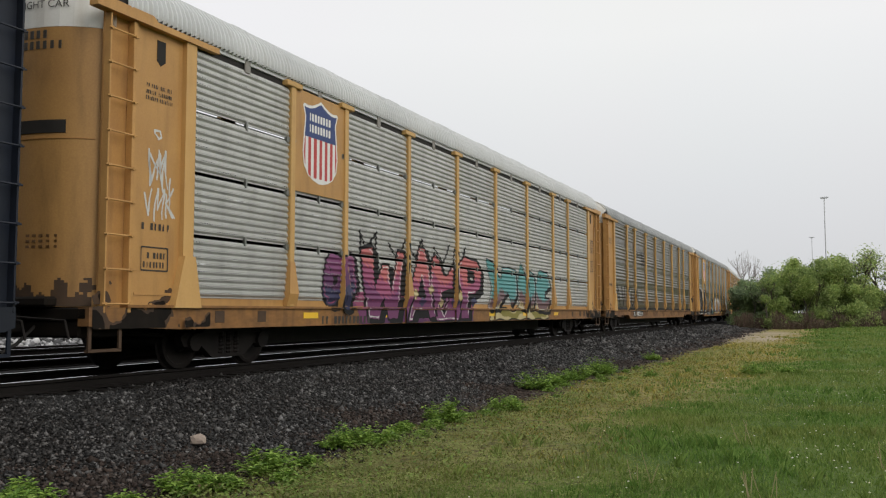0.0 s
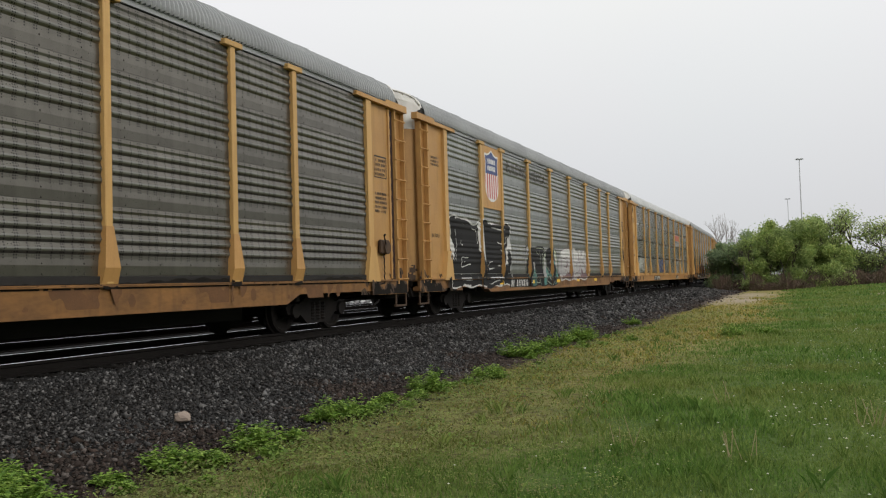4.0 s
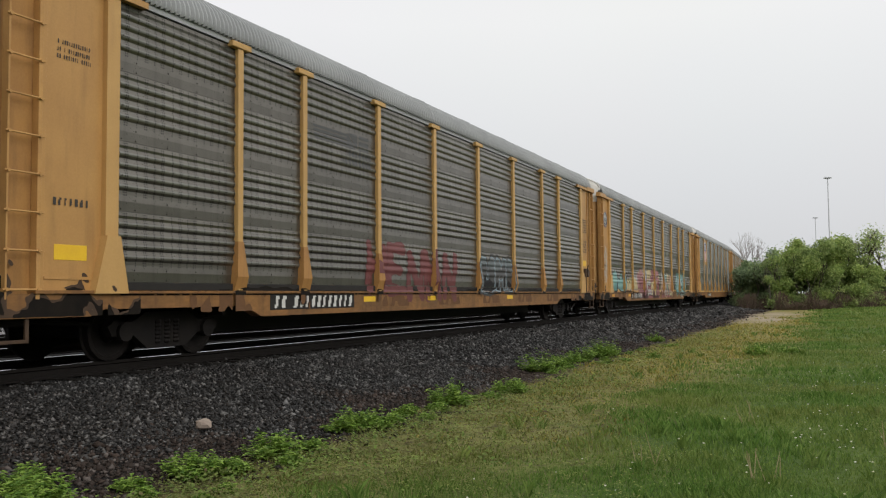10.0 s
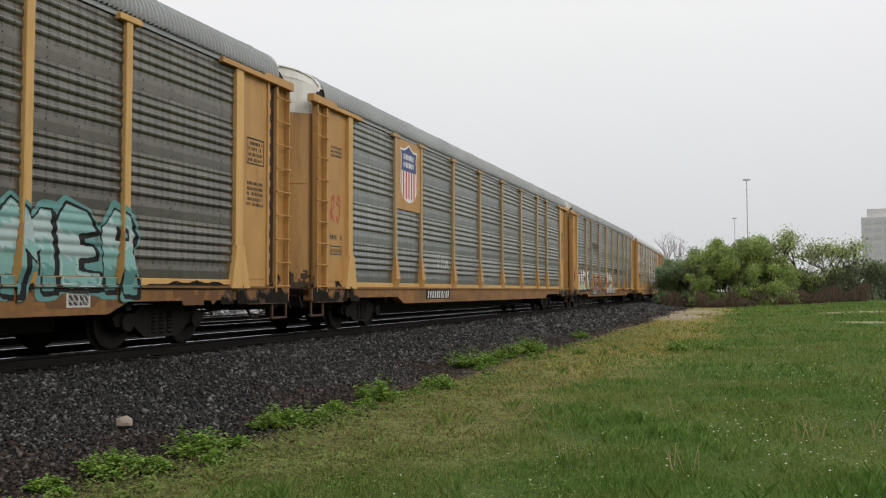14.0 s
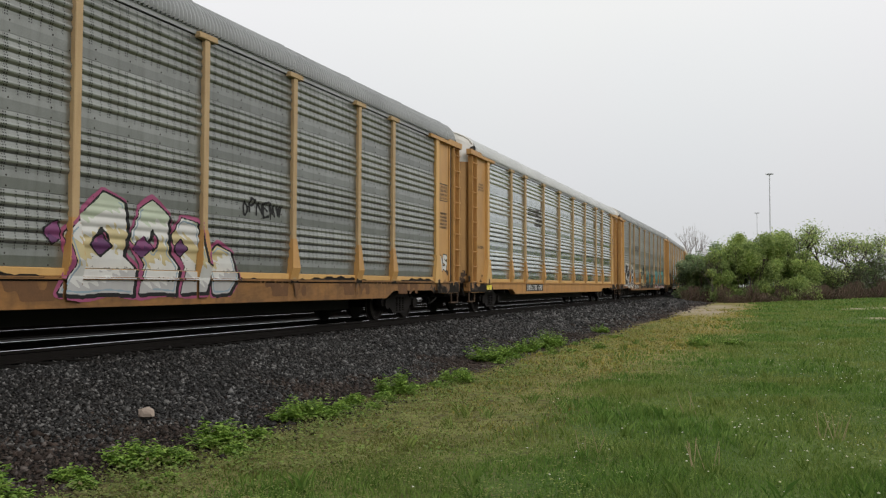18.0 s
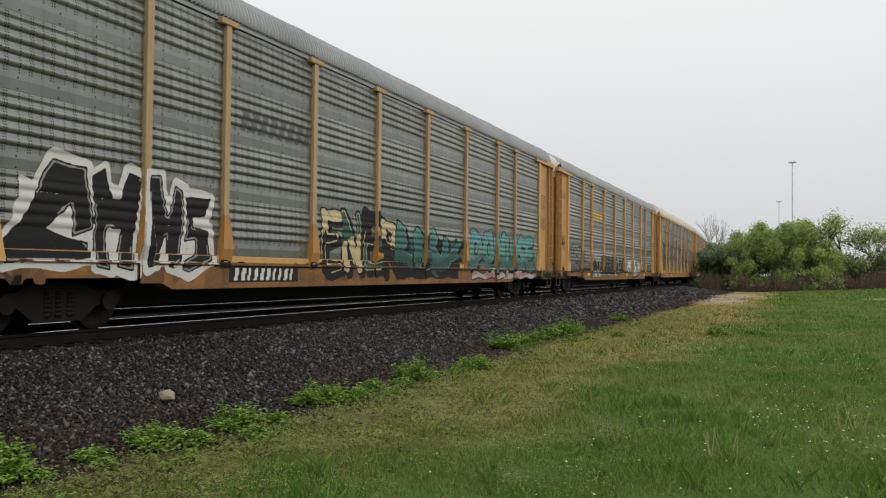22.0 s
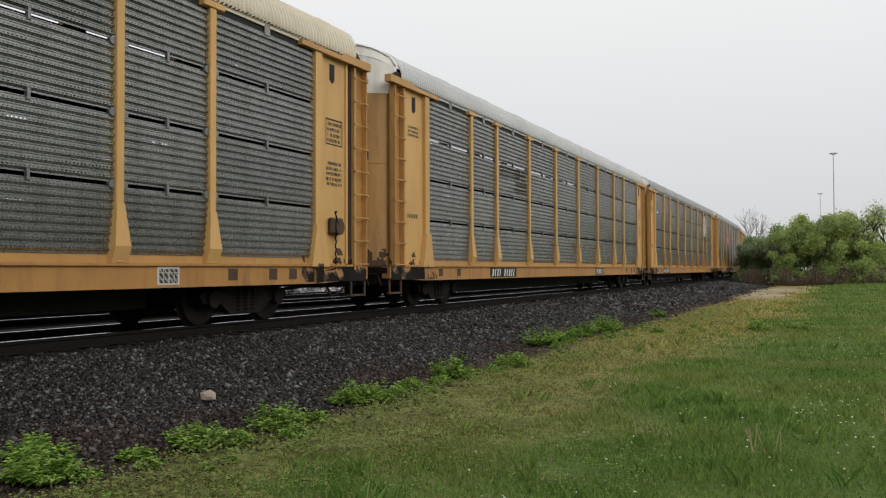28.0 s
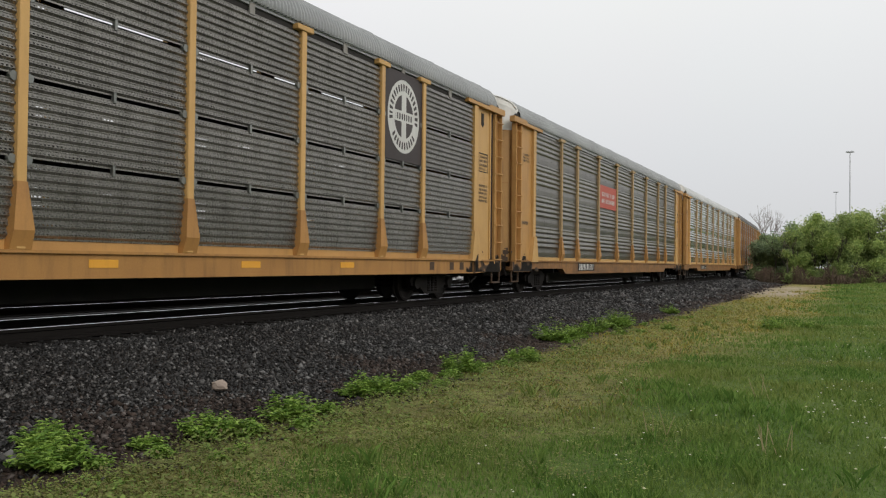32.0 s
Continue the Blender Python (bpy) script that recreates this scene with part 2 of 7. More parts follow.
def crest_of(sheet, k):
    """The same sheet, paler on its rib crests: sky highlight put into the colour."""
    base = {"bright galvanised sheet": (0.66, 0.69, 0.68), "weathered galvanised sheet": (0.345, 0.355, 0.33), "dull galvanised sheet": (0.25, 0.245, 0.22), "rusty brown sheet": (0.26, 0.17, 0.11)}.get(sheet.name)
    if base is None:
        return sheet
    return mat("painted-highlight crests of " + sheet.name, base, tuple(c * 0.68 for c in base), rough=0.32, metal=0.7, scale=1.4, fine=30, streak=tuple(c * 0.5 for c in base), streak_amount=0.5, vary=0.1, holes="dots")
# ---- mesh helpers ----
def link_mesh(name, verts, faces, material, parent=None, label="", smooth=False, mats=None, idx=None):
    me = bpy.data.meshes.new(name)
    me.from_pydata([tuple(v) for v in verts], [], faces)
    for m in (mats or [material]):
        me.materials.append(m)
    if idx is not None:
        me.polygons.foreach_set("material_index", idx)
    if smooth:
        me.polygons.foreach_set("use_smooth", [True] * len(me.polygons))
    me.update()
    ob = new(name, me)
    if parent:
        ob.parent = parent
    if label:
        ob["label"] = label
    return ob


def quick_mesh(name, verts, per, count, material, parent=None, label="", offsets=None, check=True):
    """A mesh of many alike faces with `per` corners each; offsets holds their corner indices."""
    me = bpy.data.meshes.new(name)
    idx = offsets.reshape(-1)
    me.vertices.add(len(verts))
    me.vertices.foreach_set("co", np.ascontiguousarray(verts, dtype=np.float32).reshape(-1))
    me.loops.add(len(idx))
    me.loops.foreach_set("vertex_index", idx.astype(np.int32))
    me.polygons.add(count)
    me.polygons.foreach_set("loop_start", np.arange(0, count * per, per, dtype=np.int32))
    me.update(calc_edges=True)
    if check:
        me.validate()
    me.materials.append(material)
    ob = new(name, me)
    if parent:
        ob.parent = parent
    if label:
        ob["label"] = label
    return ob


def share(name, me, parent, m=None, label=""):
    ob = new(name, me)
    ob.parent = parent
    if m is not None:
        ob.matrix_basis = m
    if label:
        ob["label"] = label
    return ob


def part(name, bm, material, parent=None, label="", smooth=False):
    """Links a bmesh as one mesh object under a thing or a part."""
    me = bpy.data.meshes.new(name)
    bmesh.ops.recalc_face_normals(bm, faces=bm.faces)
    bm.to_mesh(me)
    bm.free()
    me.materials.append(material)
    if smooth:
        me.polygons.foreach_set("use_smooth", [True] * len(me.polygons))
    return share(name, me, parent, None, label)


def box(bm, x0, y0, z0, x1, y1, z1, bevel=0.0):
    vs = [bm.verts.new(c) for c in ((x0, y0, z0), (x1, y0, z0), (x1, y1, z0), (x0, y1, z0), (x0, y0, z1), (x1, y0, z1), (x1, y1, z1), (x0, y1, z1))]
    fs = [bm.faces.new([vs[i] for i in q]) for q in ((3, 2, 1, 0), (4, 5, 6, 7), (0, 1, 5, 4), (1, 2, 6, 5), (2, 3, 7, 6), (3, 0, 4, 7))]
    if bevel:
        es = list({e for f in fs for e in f.edges})
        bmesh.ops.bevel(bm, geom=es, offset=bevel, segments=1, affect="EDGES")
    return bm


def rod(bm, a, b, r, sides=6, r2=None):
    a, b = Vector(a), Vector(b)
    d = (b - a).normalized()
    u = d.orthogonal().normalized()
    w = d.cross(u)
    r2 = r if r2 is None else r2
    ring = [[bm.verts.new(p + (u * math.cos(k * math.tau / sides) + w * math.sin(k * math.tau / sides)) * q) for k in range(sides)] for p, q in ((a, r), (b, r2))]
    for k in range(sides):
        bm.faces.new((ring[0][k], ring[0][(k + 1) % sides], ring[1][(k + 1) % sides], ring[1][k]))
    bm.faces.new(ring[0][::-1])
    bm.faces.new(ring[1])
    return bm


def prism(bm, outline, x0, x1):
    """A slab between x0 and x1 whose outline is given in (y, z)."""
    a = [bm.verts.new((x0, y, z)) for y, z in outline]
    b = [bm.verts.new((x1, y, z)) for y, z in outline]
    n = len(outline)
    for k in range(n):
        bm.faces.new((a[k], a[(k + 1) % n], b[(k + 1) % n], b[k]))
    bm.faces.new(a[::-1])
    bm.faces.new(b)
    return bm


def thing(name, label, category, group="", m=None):
    ob = new(name)
    ob.empty_display_size = 0.2
    if m is not None:
        ob.matrix_basis = m
    return tagged(ob, label, category, group)


# ---- the line of the track ----
TRACK_X, BEND, RAIL_Z, PITCH = -10.46, 1.56e-4, 0.60, 28.88


def track_x(y):
    return TRACK_X - (BEND * y * y / 2 if y > 0 else 0.0) - (4.5e-4 * (y - 70) ** 2 if y > 70 else 0.0)


def sweep(name, profile, ys, material, parent=None, label="", offset=0.0, closed=True, smooth=False, mats=None, idx_of=None):
    """A profile of (x from the track's middle, z) carried along the track."""
    verts, faces, idx = [], [], []
    n = len(profile)
    for y in ys:
        c = track_x(y) + offset
        verts += [(c + px, y, pz) for px, pz in profile]
    for k in range(len(ys) - 1):
        for j in range(n if closed else n - 1):
            a, b = k * n + j, k * n + (j + 1) % n
            faces.append((a, b, b + n, a + n))
            idx.append(idx_of(j) if idx_of else 0)
    return link_mesh(name, verts, faces, material, parent, label, smooth, mats, idx)


def ground_z(x, y):
    """The lawn: level by the camera, rising gently at the far right."""
    rise = max(0.0, min(1.0, (y - 30) / 60)) * max(0.0, min(1.0, (x + 3) / 12))
    return 0.62 * rise + 0.05 * noise.noise(Vector((x * 0.25, y * 0.18, 0))) * min(1, abs(y) / 8)


BED = ((-60.0, 0.34), (-9.0, 0.38), (0.0, 0.40), (1.75, 0.40), (2.5, 0.31), (3.4, 0.18), (4.3, 0.08), (5.0, 0.01), (5.45, -0.10), (6.0, -0.35))


def bed_z(d):
    """Height of the ballast, d metres from the track's middle towards the lawn."""
    return float(np.interp(d, [p[0] for p in BED], [p[1] for p in BED]))

# ---- ground, ballast and tracks ----
SAND_STRIPS = ((4.3, 56.0), (4.6, 42.3), (6.2, 57.5))


def build_ground():
    xs = sorted(set([-600, -300, -160, -90, -60, -40, -30, -25, -20, -16, -13] + [round(-11 + 0.5 * i, 2) for i in range(0, 62)] + [20, 24, 30, 40, 60, 100, 200, 400, 700]))
    ys = sorted(set([-600, -300, -120, -60, -30, -15] + [-8 + 1.0 * i for i in range(0, 110)] + [105, 112, 120, 135, 150, 180, 220, 300, 450, 700, 1200]))
    verts, faces = [], []
    for y in ys:
        for x in xs:
            low = -0.40 if x - track_x(y) < 4.6 else 0.0
            verts.append((x, y, ground_z(x, y) + low if x > track_x(y) - 30 else -0.3))
    n = len(xs)
    for j in range(len(ys) - 1):
        for i in range(n - 1):
            a = j * n + i
            faces.append((a, a + 1, a + n + 1, a + n))
    m = bpy.data.materials.new("lawn")
    m.use_nodes = True
    nd, l = m.node_tree.nodes, m.node_tree.links
    b = nd["Principled BSDF"]
    tc = nd.new("ShaderNodeTexCoord")
    sep = nd.new("ShaderNodeSeparateXYZ")
    l.new(tc.outputs["Object"], sep.inputs[0])

    def noise_node(s, d=4):
        q = nd.new("ShaderNodeTexNoise")
        q.inputs["Scale"].default_value, q.inputs["Detail"].default_value = s, d
        l.new(tc.outputs["Object"], q.inputs["Vector"])
        return q.outputs["Fac"]

    def ramp(v, lo, hi, to=1.0):
        q = nd.new("ShaderNodeMapRange")
        q.inputs["From Min"].default_value, q.inputs["From Max"].default_value, q.inputs["To Max"].default_value = lo, hi, to
        l.new(v, q.inputs["Value"])
        return q.outputs[0]

    def mixed(f, a, c):
        q = nd.new("ShaderNodeMix")
        q.data_type = "RGBA"
        l.new(f, q.inputs["Factor"])
        for k, v in (("A", a), ("B", c)):
            if isinstance(v, tuple):
                q.inputs[k].default_value = (*v, 1)
            else:
                l.new(v, q.inputs[k])
        return q.outputs["Result"]

    def math_node(op, a, c):
        q = nd.new("ShaderNodeMath")
        q.operation = op
        for k, v in enumerate((a, c)):
            if isinstance(v, (int, float)):
                q.inputs[k].default_value = v
            else:
                l.new(v, q.inputs[k])
        return q.outputs[0]

    grass = mixed(ramp(noise_node(0.35), 0.4, 0.65), (0.07, 0.12, 0.026), (0.13, 0.17, 0.042))
    grass = mixed(ramp(noise_node(14), 0.45, 0.75), grass, (0.055, 0.085, 0.022))
    # the dry strip beside the ballast
    edge = math_node("ADD", sep.outputs["X"], math_node("MULTIPLY", noise_node(0.6), 2.6))
    edge = math_node("SUBTRACT", edge, ramp(sep.outputs["Y"], 8, 27, 1.3))
    dry = math_node("MULTIPLY", ramp(edge, -0.4, -2.0), ramp(noise_node(2.5), 0.2, 0.5))
    straw = mixed(ramp(sep.outputs["Y"], 9, 19), (0.20, 0.195, 0.07), (0.30, 0.255, 0.09))
    grass = mixed(dry, grass, straw)
    # bare brown specks between the low plants
    speck = math_node("MULTIPLY", ramp(noise_node(7.0), 0.50, 0.62), ramp(edge, -0.2, -1.6))
    grass = mixed(math_node("MULTIPLY", speck, 0.8), grass, (0.085, 0.062, 0.035))
    toe = math_node("ADD", sep.outputs["X"], math_node("MULTIPLY", noise_node(1.3), 1.1))
    toe = math_node("ADD", toe, math_node("MULTIPLY", math_node("MULTIPLY", sep.outputs["Y"], sep.outputs["Y"]), BEND / 2 - 0.0))
    grass = mixed(ramp(toe, -3.95, -4.35), grass, (0.050, 0.034, 0.025))
    # bare sandy earth at the end of the lawn
    dx = math_node("MULTIPLY", math_node("ADD", sep.outputs["X"], 4.1), 0.36)
    dy = math_node("MULTIPLY", math_node("ADD", sep.outputs["Y"], -58.0), 0.058)
    rr = math_node("ADD", math_node("MULTIPLY", dx, dx), math_node("MULTIPLY", dy, dy))
    rr = math_node("ADD", rr, math_node("MULTIPLY", noise_node(0.22), 2.2))
    rr = math_node("ADD", rr, math_node("MULTIPLY", noise_node(1.6), 0.9))
    bare = ramp(rr, 2.25, 1.55)
    grass = mixed(bare, grass, (0.36, 0.30, 0.22))
    for cx, cy in SAND_STRIPS:
        dx = math_node("MULTIPLY", math_node("SUBTRACT", sep.outputs["X"], cx), 0.62)
        dy = math_node("MULTIPLY", math_node("SUBTRACT", sep.outputs["Y"], cy), 0.45)
        rr = math_node("ADD", math_node("MULTIPLY", dx, dx), math_node("MULTIPLY", dy, dy))
        rr = math_node("ADD", rr, noise_node(0.9))
        grass = mixed(ramp(rr, 1.15, 0.7, 0.8), grass, (0.36, 0.31, 0.20))
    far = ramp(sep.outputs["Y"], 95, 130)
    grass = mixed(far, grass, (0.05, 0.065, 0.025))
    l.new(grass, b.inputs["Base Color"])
    b.inputs["Roughness"].default_value, b.inputs["Specular IOR Level"].default_value = 0.95, 0.15
    bp = nd.new("ShaderNodeBump")
    bp.inputs["Strength"].default_value, bp.inputs["Distance"].default_value = 0.8, 0.05
    l.new(noise_node(22), bp.inputs["Height"])
    l.new(bp.outputs[0], b.inputs["Normal"])
    ob = link_mesh("ground", verts, faces, m, smooth=True)
    tagged(ob, "mown green lawn with dry edge and bare sandy patch", "lawn", kind="structure")


YS = [-420, -300, -200, -120, -60, -30] + list(range(-20, 121, 4)) + [130, 145, 160, 180, 200, 225, 250, 280, 310, 350, 400, 460, 540]


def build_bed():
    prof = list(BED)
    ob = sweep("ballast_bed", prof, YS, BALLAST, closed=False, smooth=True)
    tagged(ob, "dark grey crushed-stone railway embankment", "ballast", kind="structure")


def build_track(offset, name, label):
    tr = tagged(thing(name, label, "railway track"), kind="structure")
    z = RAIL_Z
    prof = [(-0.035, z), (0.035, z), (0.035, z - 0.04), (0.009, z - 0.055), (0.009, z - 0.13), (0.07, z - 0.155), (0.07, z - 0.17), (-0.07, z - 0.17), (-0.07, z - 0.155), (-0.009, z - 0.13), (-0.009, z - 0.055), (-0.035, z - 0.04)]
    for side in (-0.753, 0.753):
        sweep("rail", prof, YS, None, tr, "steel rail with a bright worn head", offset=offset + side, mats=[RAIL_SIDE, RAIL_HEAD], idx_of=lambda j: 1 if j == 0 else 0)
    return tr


def build_sleepers(track, offset):
    me = bpy.data.meshes.new("sleeper")
    bm = box(bmesh.new(), -1.3, -0.115, 0.25, 1.3, 0.115, 0.43, 0.012)
    bm.to_mesh(me)
    bm.free()
    me.materials.append(TIE)
    rng = random.Random(4)
    for k in range(110):
        y = -2.0 + k * 0.56
        share("sleeper", me, track, pose(track_x(y) + offset + rng.uniform(-0.03, 0.03), y, rng.uniform(-0.012, 0.008), 0, 0, rng.uniform(-1, 1)))


build_ground()
build_bed()
TRACK_NEAR = build_track(0.0, "railway_track", "steel rails on creosoted sleepers in dark ballast")
build_sleepers(TRACK_NEAR, 0.0)
build_track(-8.6, "railway_track", "third line of steel rails across the yard")
build_track(-4.3, "railway_track", "neighbouring steel rails with bright heads beyond the train")

# ---- autorack cars: x towards the lawn, y along the track, z over the rail head; the origin is the car's middle ----
HALF = PITCH / 2
POSTS = (5.12, 7.05, 9.95, 12.85, 15.75, 18.65, 21.55, 23.48)
EDGES = (2.45, 26.43)
BAYS = list(zip((EDGES[0],) + POSTS, POSTS + (EDGES[1],)))
SILL_BOT, SILL_TOP, PANEL_BOT, PANEL_TOP = 0.65, 1.01, 1.13, 5.06
ROW = (PANEL_TOP - PANEL_BOT) / 4
FACE = 1.462


def rib_profile(gapped):
    """Height over a panel's foot and how far the sheet stands out there."""
    out = [(0.0, 0.0)]
    if gapped:
        pitch, count, foot, deep = 0.1135, 8, 0.022, 0.034
        for k in range(count):
            z = foot + pitch * k
            out += [(z, 0.0), (z + pitch * 0.28, deep), (z + pitch * 0.46, deep), (z + pitch * 0.56, deep * 0.5), (z + pitch * 0.72, deep * 0.5), (z + pitch * 0.90, 0.0)]
    else:
        # a broad lap with bolts, then four rounded ribs
        out += [(0.14, 0.006), (0.235, -0.002)]
        for k in range(4):
            z = 0.285 + 0.152 * k
            out += [(z, -0.002), (z + 0.018, 0.009), (z + 0.040, 0.020), (z + 0.062, 0.025), (z + 0.086, 0.022), (z + 0.114, 0.010), (z + 0.140, 0.0)]
        out.append((0.92, 0.010))
    out.append((ROW - 0.055 if gapped else ROW - 0.004, 0.0))
    return out


PROFILES = {True: rib_profile(True), False: rib_profile(False)}


def sheet_out(z, gapped):
    """How far the side sheet stands out at height z over the rail."""
    if z <= PANEL_BOT or z >= PANEL_TOP:
        return 0.03
    q = (z - PANEL_BOT) % ROW
    prof = PROFILES[gapped]
    for (a, u), (b, v) in zip(prof, prof[1:]):
        if a <= q <= b:
            return u + (v - u) * (q - a) / max(1e-6, b - a)
    return 0.0


def panel_mesh(width, gapped):
    verts, faces, idx = [], [], []
    prof = PROFILES[gapped]
    w = width / 2 - 0.045
    pts = [(-0.03, prof[0][0])] + [(d, z) for z, d in prof] + [(-0.03, prof[-1][0])]
    for y in (-w, w):
        verts += [(d, y, z) for d, z in pts]
    n = len(pts)
    for k in range(n - 1):
        faces.append((k, n + k, n + k + 1, k + 1))
        # crest faces take the paler sheet with the painted highlight
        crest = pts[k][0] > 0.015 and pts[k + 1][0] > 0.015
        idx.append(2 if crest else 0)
    for s, col in ((0, 1), (n, -1)):
        b = len(verts)
        y = -w if s == 0 else w
        verts += [(-0.03, y, prof[0][0]), (-0.03, y, prof[-1][0])]
        faces.append(tuple([s + k for k in range(n)]) if col > 0 else tuple([s + k for k in range(n)][::-1]))
        idx.append(0)
    b = len(verts)
    # rivet heads and vent holes
    if gapped:
        spots = [(y, prof[-1][0] - 0.012, 0.016, 0.012) for y in (-w + 0.06, 0, w - 0.06)]
    else:
        cols = max(2, round(width / 0.74))
        spots = [(-w + 2 * w * (c + 0.5) / cols, z, 0.016, 0.016) for c in range(cols) for z in (0.028, 0.165)] + [(q * (w - 0.05), z, 0.013, 0.013) for q in (-1, 1) for z in (0.03, 0.5)]
    for y, z, h, v in spots:
        b = len(verts)
        o = float(np.interp(z, [p[0] for p in prof], [p[1] for p in prof])) + 0.003
        verts += [(o, y - h, z), (o, y, z - v), (o, y + h, z), (o, y, z + v), (o + 0.012, y, z)]
        faces += [(b, b + 1, b + 4), (b + 1, b + 2, b + 4), (b + 2, b + 3, b + 4), (b + 3, b, b + 4)]
        idx += [1] * 4
    me = bpy.data.meshes.new("panel")
    me.from_pydata(verts, [], faces)
    me.materials.append(GALV_MID)
    me.materials.append(INK)
    me.materials.append(GALV_MID)
    me.polygons.foreach_set("material_index", idx)
    return me


def post_mesh():
    bm = bmesh.new()
    box(bm, 1.42, -0.07, SILL_TOP, 1.545, 0.07, PANEL_TOP + 0.02, 0.012)
    me = bpy.data.meshes.new("post")
    bm.to_mesh(me)
    bm.free()
    me.materials.append(POST_YELLOW)
    return me


def gusset_mesh():
    bm = bmesh.new()
    rings = []
    for x, w, z in ((1.55, 0.071, 1.82), (1.60, 0.145, 1.24), (1.535, 0.155, 1.012)):
        rings.append([bm.verts.new((x, -w, z)), bm.verts.new((x, w, z)), bm.verts.new((1.44, w, z)), bm.verts.new((1.44, -w, z))])
    for a, b in zip(rings, rings[1:]):
        for k in range(4):
            bm.faces.new((a[k], a[(k + 1) % 4], b[(k + 1) % 4], b[k]))
    bm.faces.new(rings[0])
    bm.faces.new(rings[-1][::-1])
    bmesh.ops.recalc_face_normals(bm, faces=bm.faces)
    me = bpy.data.meshes.new("gusset")
    bm.to_mesh(me)
    bm.free()
    me.materials.append(YELLOW)
    return me


def cap_mesh():
    bm = bmesh.new()
    box(bm, 1.44, -0.25, PANEL_TOP - 0.03, 1.57, 0.25, PANEL_TOP + 0.07, 0.01)
    me = bpy.data.meshes.new("post_cap")
    bm.to_mesh(me)
    bm.free()
    me.materials.append(POST_YELLOW)
    return me


ROOF_HALF = ((1.50, 5.17), (1.515, 5.24), (1.505, 5.36), (1.44, 5.55), (1.28, 5.75), (1.02, 5.90), (0.6, 6.02), (0.0, 6.07))
ROOF_LINE = list(ROOF_HALF) + [(-x, z) for x, z in ROOF_HALF[-2::-1]]


def roof_height(x, tall=1.0):
    pts = sorted((a, b) for a, b in ROOF_LINE)
    return 5.09 + tall * (float(np.interp(x, [p[0] for p in pts], [p[1] for p in pts])) - 5.09)


def roof_mesh():
    verts, faces = [], []
    step = 0.026
    y0, y1 = 0.98 - HALF, HALF - 0.98
    count = int((y1 - y0) / step)
    for k in range(count + 1):
        out = (0.0, 0.056, 0.056, 0.0)[k % 4] + (0.014 if k % 112 < 4 else 0.0)
        y = y0 + (y1 - y0) * k / count
        for j, (x, z) in enumerate(ROOF_LINE):
            nx, nz = x / 1.6, (z - 4.6) / 1.2
            s = math.hypot(nx, nz)
            verts.append((x + out * nx / s, y, z + out * nz / s))
    n = len(ROOF_LINE)
    for k in range(count):
        for j in range(n - 1):
            a = k * n + j
            faces.append((a, a + 1, a + n + 1, a + n))
    me = bpy.data.meshes.new("roof")
    me.from_pydata(verts, [], faces)
    me.materials.append(ROOF_GREY)
    return me


def door_out(x):
    return 0.33 + 0.50 * (min(1.36, abs(x)) / 1.36) ** 3.2


DOOR_TOP = 4.845


def end_door_mesh():
    """A bowed door sheet across the end of the car."""
    verts, faces = [], []
    xs, z0, zs = np.linspace(-1.36, 1.36, 25), 0.98, 8
    for x in xs:
        verts += [(x, door_out(x) - HALF, z0 + (DOOR_TOP - z0) * k / zs) for k in range(zs + 1)]
    n = zs + 1
    m = len(verts)
    verts += [(x, y + 0.04, z) for x, y, z in verts]
    for i in range(len(xs) - 1):
        for k in range(zs):
            a = i * n + k
            faces.append((a, a + n, a + n + 1, a + 1))
            faces.append((m + a, m + a + 1, m + a + n + 1, m + a + n))
    me = bpy.data.meshes.new("end_door")
    me.from_pydata(verts, [], faces)
    me.materials.append(DOOR_YELLOW)
    me.polygons.foreach_set("use_smooth", [True] * len(me.polygons))
    return me


def door_grime_shade_mesh():
    """A ragged oily stain over the lower end door, with gap shade painted in."""
    verts, faces = [], []
    xs, zs = np.linspace(-1.34, 1.34, 68), np.linspace(0.985, 2.05, 34)
    for x in xs:
        verts += [(x, door_out(x) - HALF - 0.005, z) for z in zs]
    for i in range(len(xs) - 1):
        for k in range(len(zs) - 1):
            x, z = (xs[i] + xs[i + 1]) / 2, (zs[k] + zs[k + 1]) / 2
            f = noise.noise(Vector((x * 2.2, 3.0, z * 1.6))) + 0.5 * noise.noise(Vector((x * 7, 5.0, z * 3.2))) + 0.25 * noise.noise(Vector((x * 19, 1.0, z * 9)))
            if f > (z - 1.28) * 1.6:
                a = i * len(zs) + k
                faces.append((a, a + len(zs), a + len(zs) + 1, a + 1))
    me = bpy.data.meshes.new("door_grime")
    me.from_pydata(verts, [], faces)
    me.materials.append(GRIME)
    return me


def hood_front(x):
    return door_out(min(1.36, abs(x))) - HALF + 0.002


def hood_mesh(tall):
    """The white sheet that closes the end over the door, with a folded top that runs back to the roof."""
    verts, faces = [], []
    xs = [-1.46, -1.40, -1.30, -1.16, -1.0, -0.82, -0.6, -0.38, -0.16, 0.16, 0.38, 0.6, 0.82, 1.0, 1.16, 1.30, 1.40, 1.46]
    for x in xs:
        y, top = hood_front(x), roof_height(x, tall) + 0.035
        fold = DOOR_TOP + (top - DOOR_TOP) * 0.80
        verts += [(x, y, DOOR_TOP + 0.005), (x, y, fold), (x, y + 0.035, top - 0.012), (x, y + 0.035, top - 0.012), (x, y + 0.06, top), (x, 1.02 - HALF, top)]
    for i in range(len(xs) - 1):
        for k in (0, 1, 3, 4):
            a = i * 6 + k
            faces.append((a, a + 6, a + 7, a + 1))
    me = bpy.data.meshes.new("end_hood")
